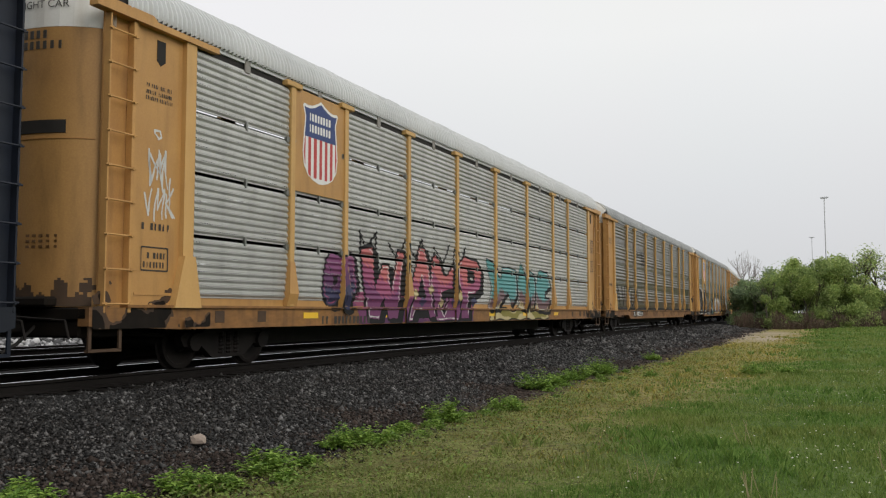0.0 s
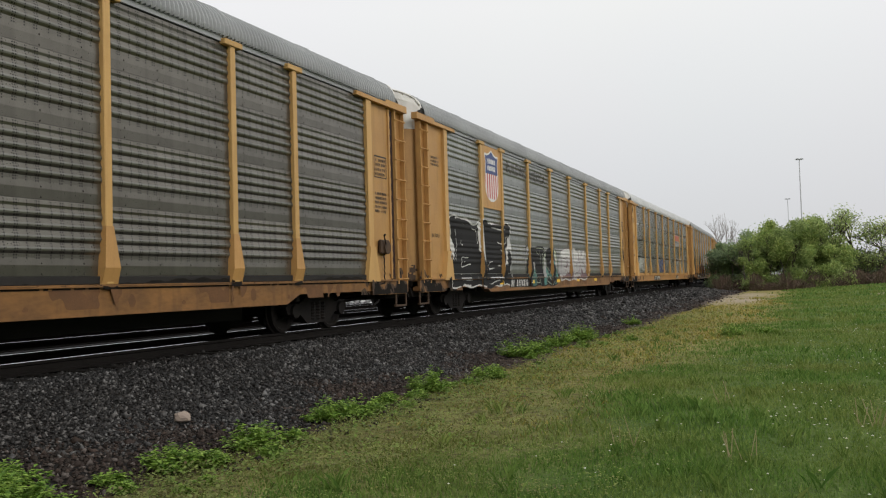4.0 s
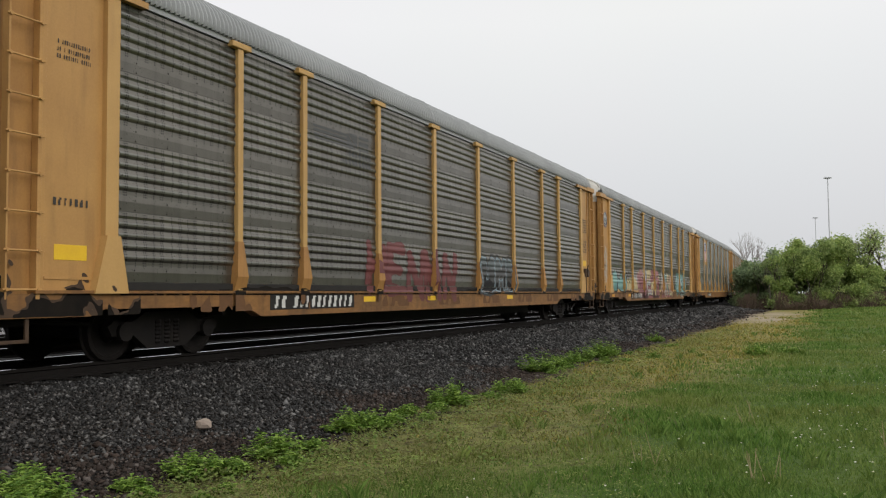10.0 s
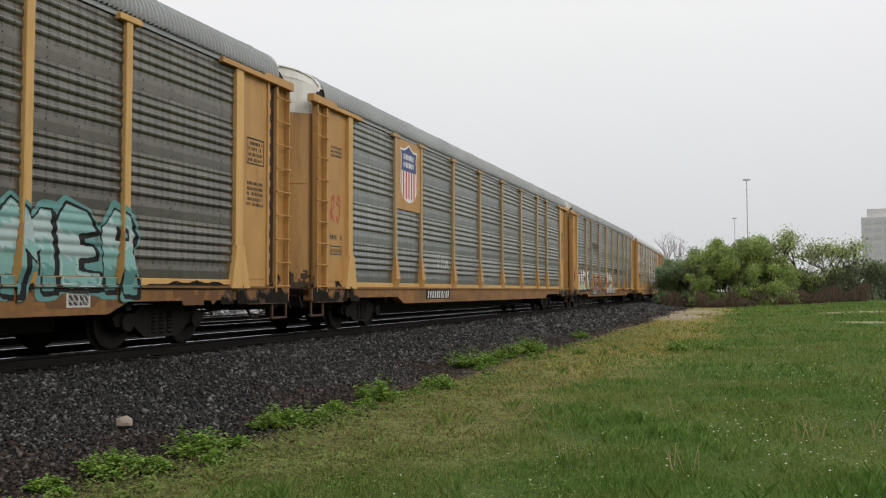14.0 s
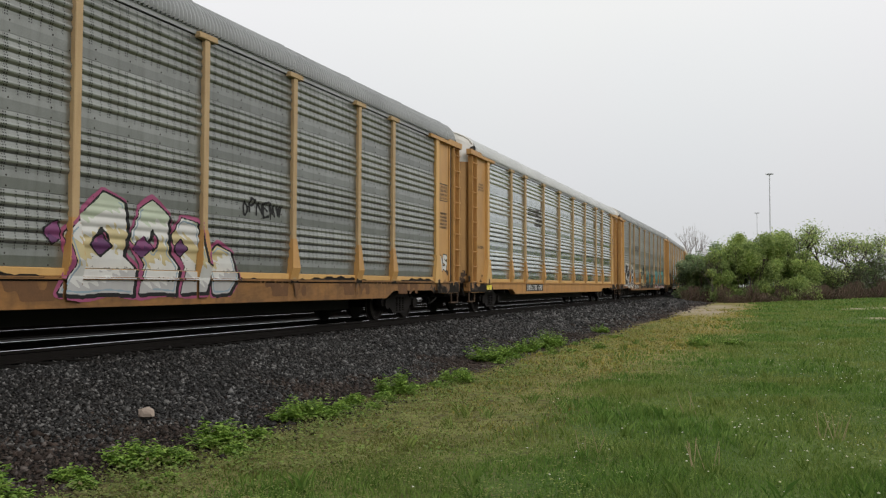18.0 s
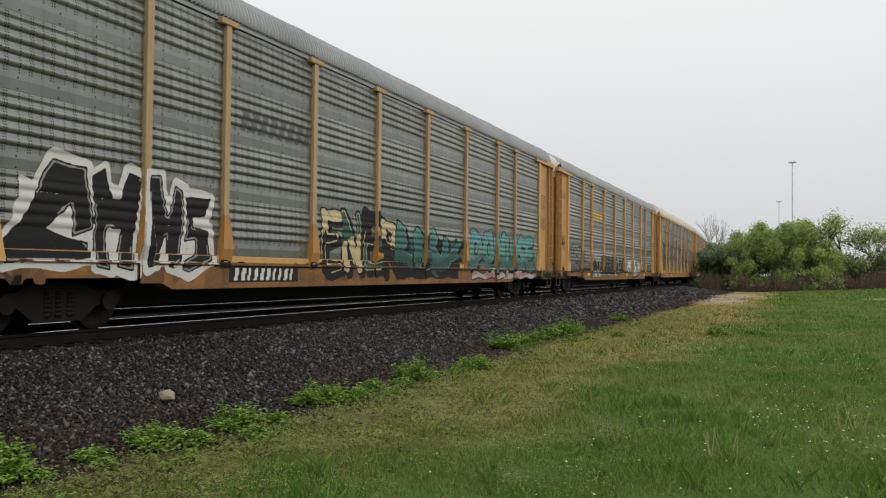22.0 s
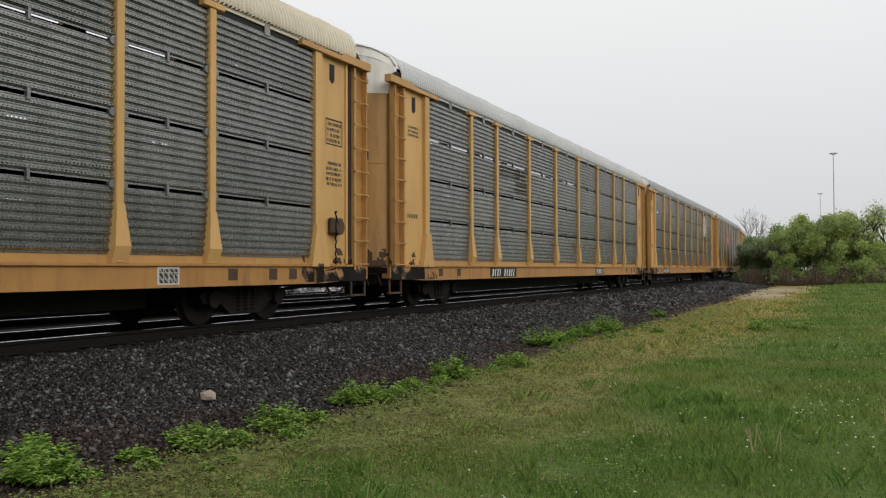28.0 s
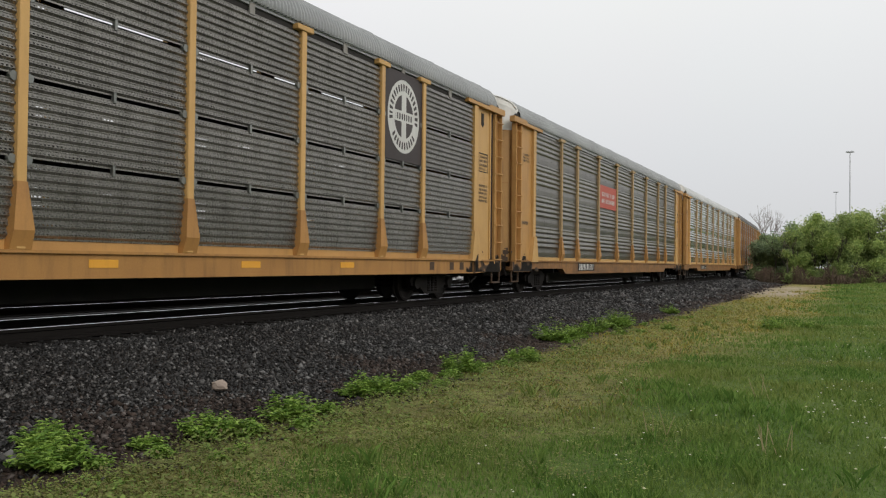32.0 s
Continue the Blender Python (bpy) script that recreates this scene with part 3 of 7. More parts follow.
    me.from_pydata(verts, [], faces)
    me.materials.append(WHITE)
    return me


def hood_rim_mesh(tall):
    """A bent steel strip along the hood's upper edge."""
    bm = bmesh.new()
    xs = list(np.linspace(-1.45, 1.45, 25))
    for x0, x1 in zip(xs, xs[1:]):
        p, q = (Vector((x, hood_front(x) + 0.02, roof_height(x, tall) + 0.035)) for x in (x0, x1))
        rod(bm, p, q, 0.022, 5)
    me = bpy.data.meshes.new("hood_rim")
    bm.to_mesh(me)
    bm.free()
    me.materials.append(WHITE)
    return me


def hood_post_mesh(tall):
    """The upright angle at the hood's middle and the lap seam across it."""
    bm = bmesh.new()
    top = roof_height(0, tall) + 0.02
    box(bm, -0.035, hood_front(0) - 0.03, DOOR_TOP + 0.32, 0.035, hood_front(0) - 0.001, top)
    xs = list(np.linspace(-1.2, 1.2, 21))
    for x0, x1 in zip(xs, xs[1:]):
        p, q = (Vector((x, hood_front(x) - 0.002, DOOR_TOP + (roof_height(x, tall) + 0.035 - DOOR_TOP) * 0.79)) for x in (x0, x1))
        rod(bm, p, q, 0.008, 4)
    me = bpy.data.meshes.new("hood_post")
    bm.to_mesh(me)
    bm.free()
    me.materials.append(WHITE)
    return me


def wheel_mesh():
    """A wheelset: two flanged wheels on an axle, round its own middle."""
    bm = bmesh.new()
    prof = [(0.0, 0.10), (0.66, 0.10), (0.68, 0.13), (0.695, 0.36), (0.69, 0.455), (0.715, 0.46), (0.725, 0.425), (0.82, 0.42), (0.83, 0.37), (0.80, 0.34), (0.775, 0.16), (0.83, 0.13), (0.95, 0.10), (0.95, 0.0)]
    sides = 28
    for sgn in (1, -1):
        rings = []
        for x, r in prof:
            rings.append([bm.verts.new((sgn * x, r * math.cos(k * math.tau / sides), r * math.sin(k * math.tau / sides))) for k in range(sides)] if r > 0 else None)
        for a, b in zip(rings, rings[1:]):
            if a and b:
                for k in range(sides):
                    q = (a[k], a[(k + 1) % sides], b[(k + 1) % sides], b[k])
                    bm.faces.new(q if sgn > 0 else q[::-1])
    me = bpy.data.meshes.new("wheelset")
    bm.to_mesh(me)
    bm.free()
    me.materials.append(STEEL)
    return me


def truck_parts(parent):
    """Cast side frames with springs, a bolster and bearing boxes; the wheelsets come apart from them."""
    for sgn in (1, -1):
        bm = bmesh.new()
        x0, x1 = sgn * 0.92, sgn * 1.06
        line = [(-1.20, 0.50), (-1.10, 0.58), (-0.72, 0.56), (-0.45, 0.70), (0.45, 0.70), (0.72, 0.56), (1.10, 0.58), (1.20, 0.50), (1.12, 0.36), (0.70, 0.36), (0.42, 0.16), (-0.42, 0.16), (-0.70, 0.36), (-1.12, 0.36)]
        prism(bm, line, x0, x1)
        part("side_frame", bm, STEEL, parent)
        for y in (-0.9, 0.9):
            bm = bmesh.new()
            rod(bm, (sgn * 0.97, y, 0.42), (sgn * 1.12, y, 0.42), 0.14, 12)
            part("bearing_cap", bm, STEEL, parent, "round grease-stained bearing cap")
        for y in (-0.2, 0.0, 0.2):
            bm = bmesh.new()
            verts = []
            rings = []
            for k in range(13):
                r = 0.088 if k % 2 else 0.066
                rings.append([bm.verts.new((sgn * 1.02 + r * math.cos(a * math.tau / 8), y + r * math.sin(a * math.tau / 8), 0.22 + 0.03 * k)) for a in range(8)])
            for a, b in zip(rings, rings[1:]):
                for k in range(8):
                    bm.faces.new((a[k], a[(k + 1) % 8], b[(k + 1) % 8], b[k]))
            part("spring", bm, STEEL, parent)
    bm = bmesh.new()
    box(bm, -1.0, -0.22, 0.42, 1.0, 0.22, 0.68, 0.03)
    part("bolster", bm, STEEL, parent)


AXLES = (3.02, 4.86)


def build_car(gapped):
    car = thing("autorack_car", "covered car carrier", "rail car", "autorack train")
    sheet, shut = {}, {}
    for a, b in BAYS:
        w = round(b - a, 2)
        if w not in sheet:
            sheet[w] = panel_mesh(w, gapped)
            shut[w] = panel_mesh(w, False)
    for a, b in BAYS:
        for r in range(4):
            me = sheet[round(b - a, 2)]
            share("panel", me, car, pose(FACE, (a + b) / 2 - HALF, PANEL_BOT + r * ROW))
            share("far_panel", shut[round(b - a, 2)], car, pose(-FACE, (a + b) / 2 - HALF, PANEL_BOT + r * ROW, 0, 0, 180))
    post, gus, cap = post_mesh(), gusset_mesh(), cap_mesh()
    lug = bpy.data.meshes.new("lug")
    bm = rod(bmesh.new(), (-0.03, 0, 0), (0.03, 0, 0), 0.06, 8)
    bm.to_mesh(lug)
    bm.free()
    lug.materials.append(GALV_MID)
    clip = bpy.data.meshes.new("clip")
    bm = box(bmesh.new(), -0.02, -0.022, -0.075, 0.045, 0.022, 0.075, 0.006)
    bm.to_mesh(clip)
    bm.free()
    clip.materials.append(GALV_MID)
    if gapped:
        for a, b in BAYS:
            for r in (1, 2, 3):
                share("clip", clip, car, pose(FACE, (a + b) / 2 - HALF, PANEL_BOT + r * ROW - 0.028))
    for o in POSTS:
        for turn in (0, 180):
            p = share("post", post, car, pose(0, o - HALF, 0, 0, 0, turn))
            share("gusset", gus, p)
            share("post_cap", cap, p)
            if gapped:
                for r in (1, 2, 3):
                    for y in (-0.11, 0.11):
                        share("lug", lug, p, pose(1.478, y, PANEL_BOT + r * ROW - 0.03))
    # corner posts, end panels, ladders, eave boards
    for sgn in (1, -1):
        for end in (1, -1):
            m = Matrix.Diagonal((sgn, end, 1, 1))

            def put(name, bm, material, label="", parent=car):
                bmesh.ops.transform(bm, matrix=m, verts=bm.verts)
                return part(name, bm, material, parent, label)

            bm = bmesh.new()
            prism(bm, [(2.22 - HALF, SILL_TOP), (2.45 - HALF, SILL_TOP), (2.45 - HALF, PANEL_TOP), (2.22 - HALF, PANEL_TOP)], 1.40, 1.525)
            prism(bm, [(2.02 - HALF, 0.97), (2.62 - HALF, 0.97), (2.46 - HALF, 1.75), (2.22 - HALF, 1.75)], 1.43, 1.565)
            put("corner_post", bm, YELLOW_PALE)
            bm = bmesh.new()
            box(bm, 1.40, 1.22 - HALF, SILL_TOP - 0.015, 1.44, 2.23 - HALF, PANEL_TOP + 0.03, 0.004)
            box(bm, 1.441, 1.20 - HALF, SILL_TOP + 0.02, 1.475, 1.27 - HALF, PANEL_TOP + 0.03, 0.004)
            box(bm, 1.441, 1.30 - HALF, 1.15, 1.452, 2.20 - HALF, 1.19)
            end_panel = put("end_panel", bm, YELLOW)
            if gapped:
                bm = bmesh.new()
                prism(bm, [(1.66 - HALF, 4.62), (1.74 - HALF, 4.55), (1.84 - HALF, 4.62), (1.84 - HALF, 4.93), (1.66 - HALF, 4.93)], 1.436, 1.447)
                put("vent_slot", bm, BLACK, "dark open slot", end_panel)
            bm = bmesh.new()
            near, far = (0.69, 1.13) if end == 1 else (0.47, 0.93)
            box(bm, 1.36, near - HALF, 0.96, 1.39, 1.24 - HALF, PANEL_TOP + 0.05, 0.004)
            plate = put("ladder_plate", bm, YELLOW_BROWN)
            for y, t in ((near, 0.028), (far, 0.06)):
                bm = bmesh.new()
                box(bm, 1.391, y - HALF, 0.90, 1.51, y + t - HALF, PANEL_TOP - 0.02, 0.006)
                put("stile", bm, LADDER, "", plate)
            for k in range(9):
                bm = bmesh.new()
                z = 1.02 + 0.475 * k
                rod(bm, (1.515, near - 0.04 - HALF, z), (1.515, far + 0.08 - HALF, z), 0.014, 6)
                rod(bm, (1.49, near + 0.015 - HALF, z), (1.535, near + 0.015 - HALF, z), 0.024, 6)
                rod(bm, (1.49, far + 0.03 - HALF, z), (1.535, far + 0.03 - HALF, z), 0.024, 6)
                put("rung", bm, LADDER, "", plate)
            bm = bmesh.new()
            prism(bm, [(0.40 - HALF, 5.05), (2.95 - HALF, 5.05), (2.95 - HALF, 5.14), (1.55 - HALF, 5.14), (1.45 - HALF, 5.21), (0.40 - HALF, 5.21)], 1.40, 1.56)
            put("eave_board", bm, YELLOW)
            if end == -1:
                # a solid dark strip whose colour stands for the shade in the slot
                bm = bmesh.new()
                box(bm, 1.3915, 1.00 - HALF, 1.0, 1.435, 1.195 - HALF, PANEL_TOP - 0.05)
                put("ladder_slot", bm, SLOT_SHADE, "dark open slot beside the ladder", plate)
                if not gapped:
                    bm = bmesh.new()
                    for k in range(13):
                        z = 1.25 + 0.29 * k
                        box(bm, 1.437, 1.13 - HALF, z, 1.447, 1.198 - HALF, z + 0.13)
                    put("latch_teeth", bm, YELLOW, "row of door latches", plate)
            # stirrup step
            bm = bmesh.new()
            for y in (0.48, 1.02):
                box(bm, 1.44, y - HALF, 0.40, 1.47, y + 0.05 - HALF, 0.90)
            box(bm, 1.40, 0.48 - HALF, 0.37, 1.47, 1.07 - HALF, 0.41)
            put("step", bm, GRIME)
            bm = bmesh.new()
            prism(bm, [(1.02 - HALF, 5.2), (0.76 - HALF, 5.13), (0.72 - HALF, 5.26), (0.86 - HALF, 5.36), (1.0 - HALF, 5.33)], 1.40, 1.49)
            put("corner_flap", bm, BLACK, "black rubber corner flap")
    for end in (1, -1):
        turn = pose(0, 0, 0, 0, 0, 0 if end == 1 else 180)
        share("end_door", end_door_mesh(), car, turn, "bowed end door")
        stain = share("door_grime", door_grime_shade_mesh(), car, turn, "oily stain and painted gap shade at the foot of the end door")
        tagged(stain, kind="stuff")
        hood = share("end_hood", hood_mesh(1.0), car, turn, "white end hood")
        share("hood_rim", hood_rim_mesh(1.0), hood)
        share("hood_post", hood_post_mesh(1.0), hood)
        bm = bmesh.new()
        y = end * (0.30 - HALF)
        box(bm, -0.24, min(y, y + end * 0.9), 0.62, 0.24, max(y, y + end * 0.9), 0.98, 0.03)
        box(bm, -0.11, min(end * (-HALF), y), 0.68, 0.11, max(end * (-HALF), y), 0.90, 0.03)
        box(bm, -0.02, min(end * (-HALF - 0.10), end * (-HALF + 0.1)), 0.64, 0.17, max(end * (-HALF - 0.10), end * (-HALF + 0.1)), 0.94, 0.04)
        part("coupler", bm, STEEL, car, "rusty knuckle coupler")
        bm = bmesh.new()
        pts = [(0.45, end * (0.55 - HALF), 0.75), (0.42, end * (0.25 - HALF), 0.48), (0.36, end * (0.05 - HALF), 0.36), (0.30, end * (-0.02 - HALF), 0.34)]
        for p, q in zip(pts, pts[1:]):
            rod(bm, p, q, 0.025, 6)
        part("air_hose", bm, BLACK, car, "black rubber air hose")
        bm = bmesh.new()
        box(bm, -1.45, min(end * (0.45 - HALF), end * (1.15 - HALF)), 0.80, 1.45, max(end * (0.45 - HALF), end * (1.15 - HALF)), 0.97, 0.02)
        box(bm, -1.30, min(end * (0.50 - HALF), end * (1.2 - HALF)), 0.56, 1.28, max(end * (0.50 - HALF), end * (1.2 - HALF)), 0.80, 0.03)
        box(bm, -0.9, min(end * (0.28 - HALF), end * (0.9 - HALF)), 0.98, 0.9, max(end * (0.28 - HALF), end * (0.9 - HALF)), 1.12, 0.03)
        part("end_sill", bm, GRIME_BLACK, car)
        bm = bmesh.new()
        y = end * (0.22 - HALF)
        rod(bm, (0.12, y, 0.86), (1.32, y, 0.80), 0.016, 6)
        rod(bm, (1.32, y, 0.80), (1.40, y, 0.56), 0.016, 6)
        part("uncoupling_lever", bm, STEEL, car, "bent uncoupling lever")
        for x, z in ((0.62, 0.60), (0.86, 0.54), (-0.7, 0.58)):
            part("brake_rod", rod(bmesh.new(), (x, end * (0.7 - HALF), z + 0.12), (x, end * (2.6 - HALF), z), 0.03, 6), STEEL, car)
        bm = bmesh.new()
        box(bm, 0.55, min(end * (1.0 - HALF), end * (1.5 - HALF)), 0.55, 0.98, max(end * (1.0 - HALF), end * (1.5 - HALF)), 0.80, 0.03)
        part("brake_valve", bm, STEEL, car, "oily brake valve under the car's end")
        truck = part("truck", box(bmesh.new(), -0.25, end * (3.94 - HALF) - 0.3, 0.66, 0.25, end * (3.94 - HALF) + 0.3, 0.74, 0.02), STEEL, car, "cast steel bogie")
        truck_parts(truck)
        for ch in truck.children:
            ch.matrix_basis = pose(0, end * (3.94 - HALF), 0)
    wm = wheel_mesh()
    for o in (*AXLES, PITCH - AXLES[1], PITCH - AXLES[0]):
        share("wheelset", wm, car, pose(0, o - HALF, 0.42))
    for sgn in (1, -1):
        bm = bmesh.new()
        low = [(0.45, 0.72), (2.3, SILL_BOT)] if gapped else [(0.45, 0.72), (0.6, 0.67), (2.0, 0.67), (2.25, 0.76), (5.3, 0.76), (5.75, 0.58)]
        low = [(o - HALF, z) for o, z in low] + [(HALF - o, z) for o, z in low[::-1]]
        prism(bm, low + [(HALF - 0.45, SILL_TOP - 0.04), (0.45 - HALF, SILL_TOP - 0.04)], sgn * 1.30, sgn * 1.50)
        prism(bm, [(1.1 - HALF, SILL_TOP - 0.039), (HALF - 1.1, SILL_TOP - 0.039), (HALF - 1.1, SILL_TOP), (1.1 - HALF, SILL_TOP)], sgn * 1.30, sgn * 1.54)
        part("side_sill", bm, SILL_YELLOW, car)
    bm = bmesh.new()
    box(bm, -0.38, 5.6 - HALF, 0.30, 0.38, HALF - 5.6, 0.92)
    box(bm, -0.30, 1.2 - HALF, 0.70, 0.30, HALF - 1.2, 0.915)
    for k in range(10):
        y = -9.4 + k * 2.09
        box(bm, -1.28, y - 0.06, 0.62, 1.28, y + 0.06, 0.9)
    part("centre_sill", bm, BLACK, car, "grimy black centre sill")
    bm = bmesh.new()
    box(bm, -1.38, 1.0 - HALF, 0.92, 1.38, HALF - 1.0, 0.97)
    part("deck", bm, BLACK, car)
    for z in (2.35, 3.70):
        bm = bmesh.new()
        box(bm, -1.38, 1.3 - HALF, z, 1.38, HALF - 1.3, z + 0.06)
        part("upper_deck", bm, STEEL, car)
    share("roof", roof_mesh(), car)
    for end in (1, -1):
        turn = pose(0, 0, 0, 0, 0, 0 if end == 1 else 180)
        # seam and slot of the end doors
        bm = bmesh.new()
        xs = list(np.linspace(-1.25, 1.25, 21))
        lo = [[bm.verts.new((x, door_out(x) - HALF + d, z)) for x in xs] for d, z in ((0.02, 3.275), (-0.012, 3.28), (-0.012, 3.30), (0.02, 3.305))]
        for a, b in zip(lo, lo[1:]):
            for k in range(20):
                bm.faces.new((a[k], a[k + 1], b[k + 1], b[k]))
        part("door_seam", bm, YELLOW_BROWN, car).matrix_basis = turn
        if gapped:
            bm = bmesh.new()
            xs = list(np.linspace(0.05, 0.95, 19))
            lo = [[bm.verts.new((x, door_out(x) - HALF + d, z)) for x in xs] for d, z in ((0.02, 3.355), (-0.012, 3.36), (-0.012, 3.54), (0.02, 3.545))]
            for a, b in zip(lo, lo[1:]):
                for k in range(18):
                    bm.faces.new((a[k], a[k + 1], b[k + 1], b[k]))
            part("door_slot", bm, BLACK, car, "dark slot in the end door").matrix_basis = turn
    for a, b in BAYS:
        bm = bmesh.new()
        if gapped:
            box(bm, 1.40, a - HALF + 0.05, SILL_TOP + 0.001, 1.45, b - HALF - 0.05, PANEL_BOT - 0.004)
        else:
            box(bm, 1.41, a - HALF + 0.06, SILL_TOP + 0.001, 1.505, b - HALF - 0.06, PANEL_BOT - 0.005, 0.01)
        part("kick_plate", bm, YELLOW_PALE if not gapped else YELLOW, car)
        bm = bmesh.new()
        if gapped:
            # a black strip stands for the shaded gap under the roof edge
            box(bm, 1.40, a - HALF + 0.02, PANEL_TOP - 0.045, 1.45, b - HALF - 0.02, PANEL_TOP + 0.05)
            part("top_rail", bm, BLACK, car)
            bm = bmesh.new()
            box(bm, 1.40, a - HALF + 0.02, PANEL_TOP + 0.052, 1.485, b - HALF - 0.02, PANEL_TOP + 0.16)
            part("fascia", bm, ROOF_GREY, car)
            bm = bmesh.new()
            for y in ((a + b) / 2,):
                box(bm, 1.466, y - 0.07 - HALF, PANEL_TOP - 0.10, 1.50, y + 0.07 - HALF, PANEL_TOP + 0.13, 0.006)
            part("hanger", bm, RIM_GREY, car)
        else:
            box(bm, 1.40, a - HALF + 0.02, PANEL_TOP + 0.022, 1.485, b - HALF - 0.02, PANEL_TOP + 0.16)
            part("fascia", bm, ROOF_GREY, car)
            bm = bmesh.new()
            box(bm, 1.40, a - HALF + 0.02, PANEL_TOP - 0.004, 1.455, b - HALF - 0.02, PANEL_TOP + 0.021)
            part("top_rail", bm, STEEL, car)
    return car


def repaint(car, table):
    """Gives the parts of one car their own materials."""
    for ob in car.children_recursive:
        m = table.get(ob.name.split(".")[0])
        if m:
            ob.material_slots[0].link = "OBJECT"
            ob.material_slots[0].material = m
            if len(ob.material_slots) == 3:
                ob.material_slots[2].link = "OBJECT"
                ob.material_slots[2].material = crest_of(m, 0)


GROUP = "autorack train"
KICK_DARK = (2, 4, 10, 1)
# number, gapped panels, sheets, roof, label
TRAIN = (
    (-1, False, GALV_DARK, ROOF_GREY, "dark navy covered car carrier rolling away past the camera"),
    (0, True, SLAT_PALE, ROOF_WHITE, "silver slatted car carrier with shield emblem and magenta graffiti"),
    (1, False, GALV_DARK, ROOF_GREY, "dull grey ribbed car carrier with grey roof"),
    (2, False, GALV_MID, ROOF_GREY, "grey ribbed car carrier with shield emblem and white graffiti"),
    (3, True, SLAT_MID, ROOF_WHITE, "grey slatted car carrier with orange emblem and white roof"),
    (4, False, GALV_DARK, ROOF_GREY, "dull grey ribbed car carrier with faded red paint"),
    (5, False, GALV_DARK, ROOF_GREY, "dull grey ribbed car carrier with pastel graffiti"),
    (6, False, GALV_MID, ROOF_GREY, "grey ribbed car carrier with shield emblem by its end"),
    (7, False, GALV_MID, ROOF_GREY, "grey ribbed car carrier with white block graffiti"),
    (8, False, GALV_BRIGHT, ROOF_WHITE, "bright silver ribbed car carrier with black stripe emblem"),
    (9, False, GALV_MID, ROOF_GREY, "grey ribbed car carrier with black and teal graffiti"),
    (10, False, GALV_MID, ROOF_GREY, "grey ribbed car carrier with yellow lettered emblem"),
    (11, True, SLAT_MID, ROOF_CREAM, "grey slatted car carrier with cream roof"),
    (12, True, SLAT_MID, ROOF_WHITE, "grey slatted car carrier with pale roof and black emblem"),
    (13, True, SLAT_DARK, ROOF_GREY, "dark slatted car carrier with round cross emblem"),
    (14, False, GALV_DARK, ROOF_GREY, "dark ribbed car carrier with small red emblem"),
    (15, False, GALV_BRIGHT, ROOF_WHITE, "silver ribbed car carrier with pale roof"),
    (16, False, GALV_DARK, ROOF_DARK, "rust-brown ribbed car carrier"),
    (17, False, GALV_MID, ROOF_GREY, "grey ribbed car carrier far down the train"),
)
CARS = {}


# how high each roof rises, against the usual arch
ROOF_RISE = {0: 0.95, 3: 0.87, 8: 0.78, 11: 0.97, 12: 0.91, 13: 0.86}


def build_train():
    hoods = {}
    proto = {g: build_car(g) for g in (True, False)}
    first = {True: True, False: True}
    for n, g, sheet, roof, label in TRAIN:
        if first[g]:
            car, first[g] = proto[g], False
        else:
            car = copy_thing(proto[g], Matrix.Identity(4))
        tagged(car, label, "rail car", GROUP)
        CARS[n] = (car, g)
    for n, g, sheet, roof, label in TRAIN:
        table = {"panel": sheet, "far_panel": sheet, "roof": roof}
        if g:
            table["fascia"] = roof
        if n in KICK_DARK:
            table["kick_plate"] = BLACK
        if n == -1:
            for part_name in ("panel", "far_panel", "post", "gusset", "post_cap", "corner_post", "end_panel", "ladder_plate", "stile", "rung", "eave_board", "step", "end_door", "end_hood", "hood_rim", "hood_post", "fascia", "corner_flap", "side_sill", "kick_plate", "end_sill", "roof"):
                table[part_name] = NIGHT_BLUE
        if n in (11, 12, 13, 3):
            for part_name in ("post", "gusset", "post_cap", "end_panel"):
                table[part_name] = YELLOW_PALE
        if n in (6, 7, 8, 9, 14, 15):
            for part_name in ("post", "post_cap"):
                table[part_name] = POST_DULL
        if n in (3, 11, 12, 13, 8):
            table["side_sill"] = YELLOW_BROWN
        if n in (4, 13, 9, 14):
            table["gusset"] = YELLOW_BROWN
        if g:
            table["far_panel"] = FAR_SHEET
        if n == 16:
            table.update({"post": YELLOW_BROWN, "panel": RUST_SHEET})
        repaint(CARS[n][0], table)
        if n >= 0:
            tall = ROOF_RISE.get(n, 0.85)
            if tall not in hoods:
                hoods[tall] = {"end_hood": hood_mesh(tall), "hood_rim": hood_rim_mesh(tall), "hood_post": hood_post_mesh(tall)}
            for ob in CARS[n][0].children_recursive:
                kind = ob.name.split(".")[0]
                if kind in hoods[tall]:
                    ob.data = hoods[tall][kind]
                if kind == "roof":
                    ob.matrix_basis = Matrix.Translation((0, 0, 5.09 * (1 - tall))) @ Matrix.Diagonal((1, 1, tall, 1))


build_train()


def front_at(t):
    """Where the leading coupling of car 0 stands along the track."""
    drift = np.interp(t, (0, 3, 6, 9, 11.5, 14, 17, 19, 21.5, 24, 27, 29.5, 32), (-0.92, -1.16, -1.40, -1.60, -1.84, -2.33, -2.71, -2.81, -2.94, -3.26, -3.88, -4.25, -4.61))
    return 9.066 - 11.442 * t - 0.019 * t * t + float(drift)


# slack in the couplings, metres
SLACK = {-1: -0.25, 0: -0.03, 1: 0.02, 2: -0.18, 3: -0.18, 4: -0.05, 5: 0.06, 6: 0.12, 7: 0.06, 8: 0.11, 9: 0.07, 10: -0.06, 11: -0.06, 12: 0.03, 13: 0.0, 14: -0.03}


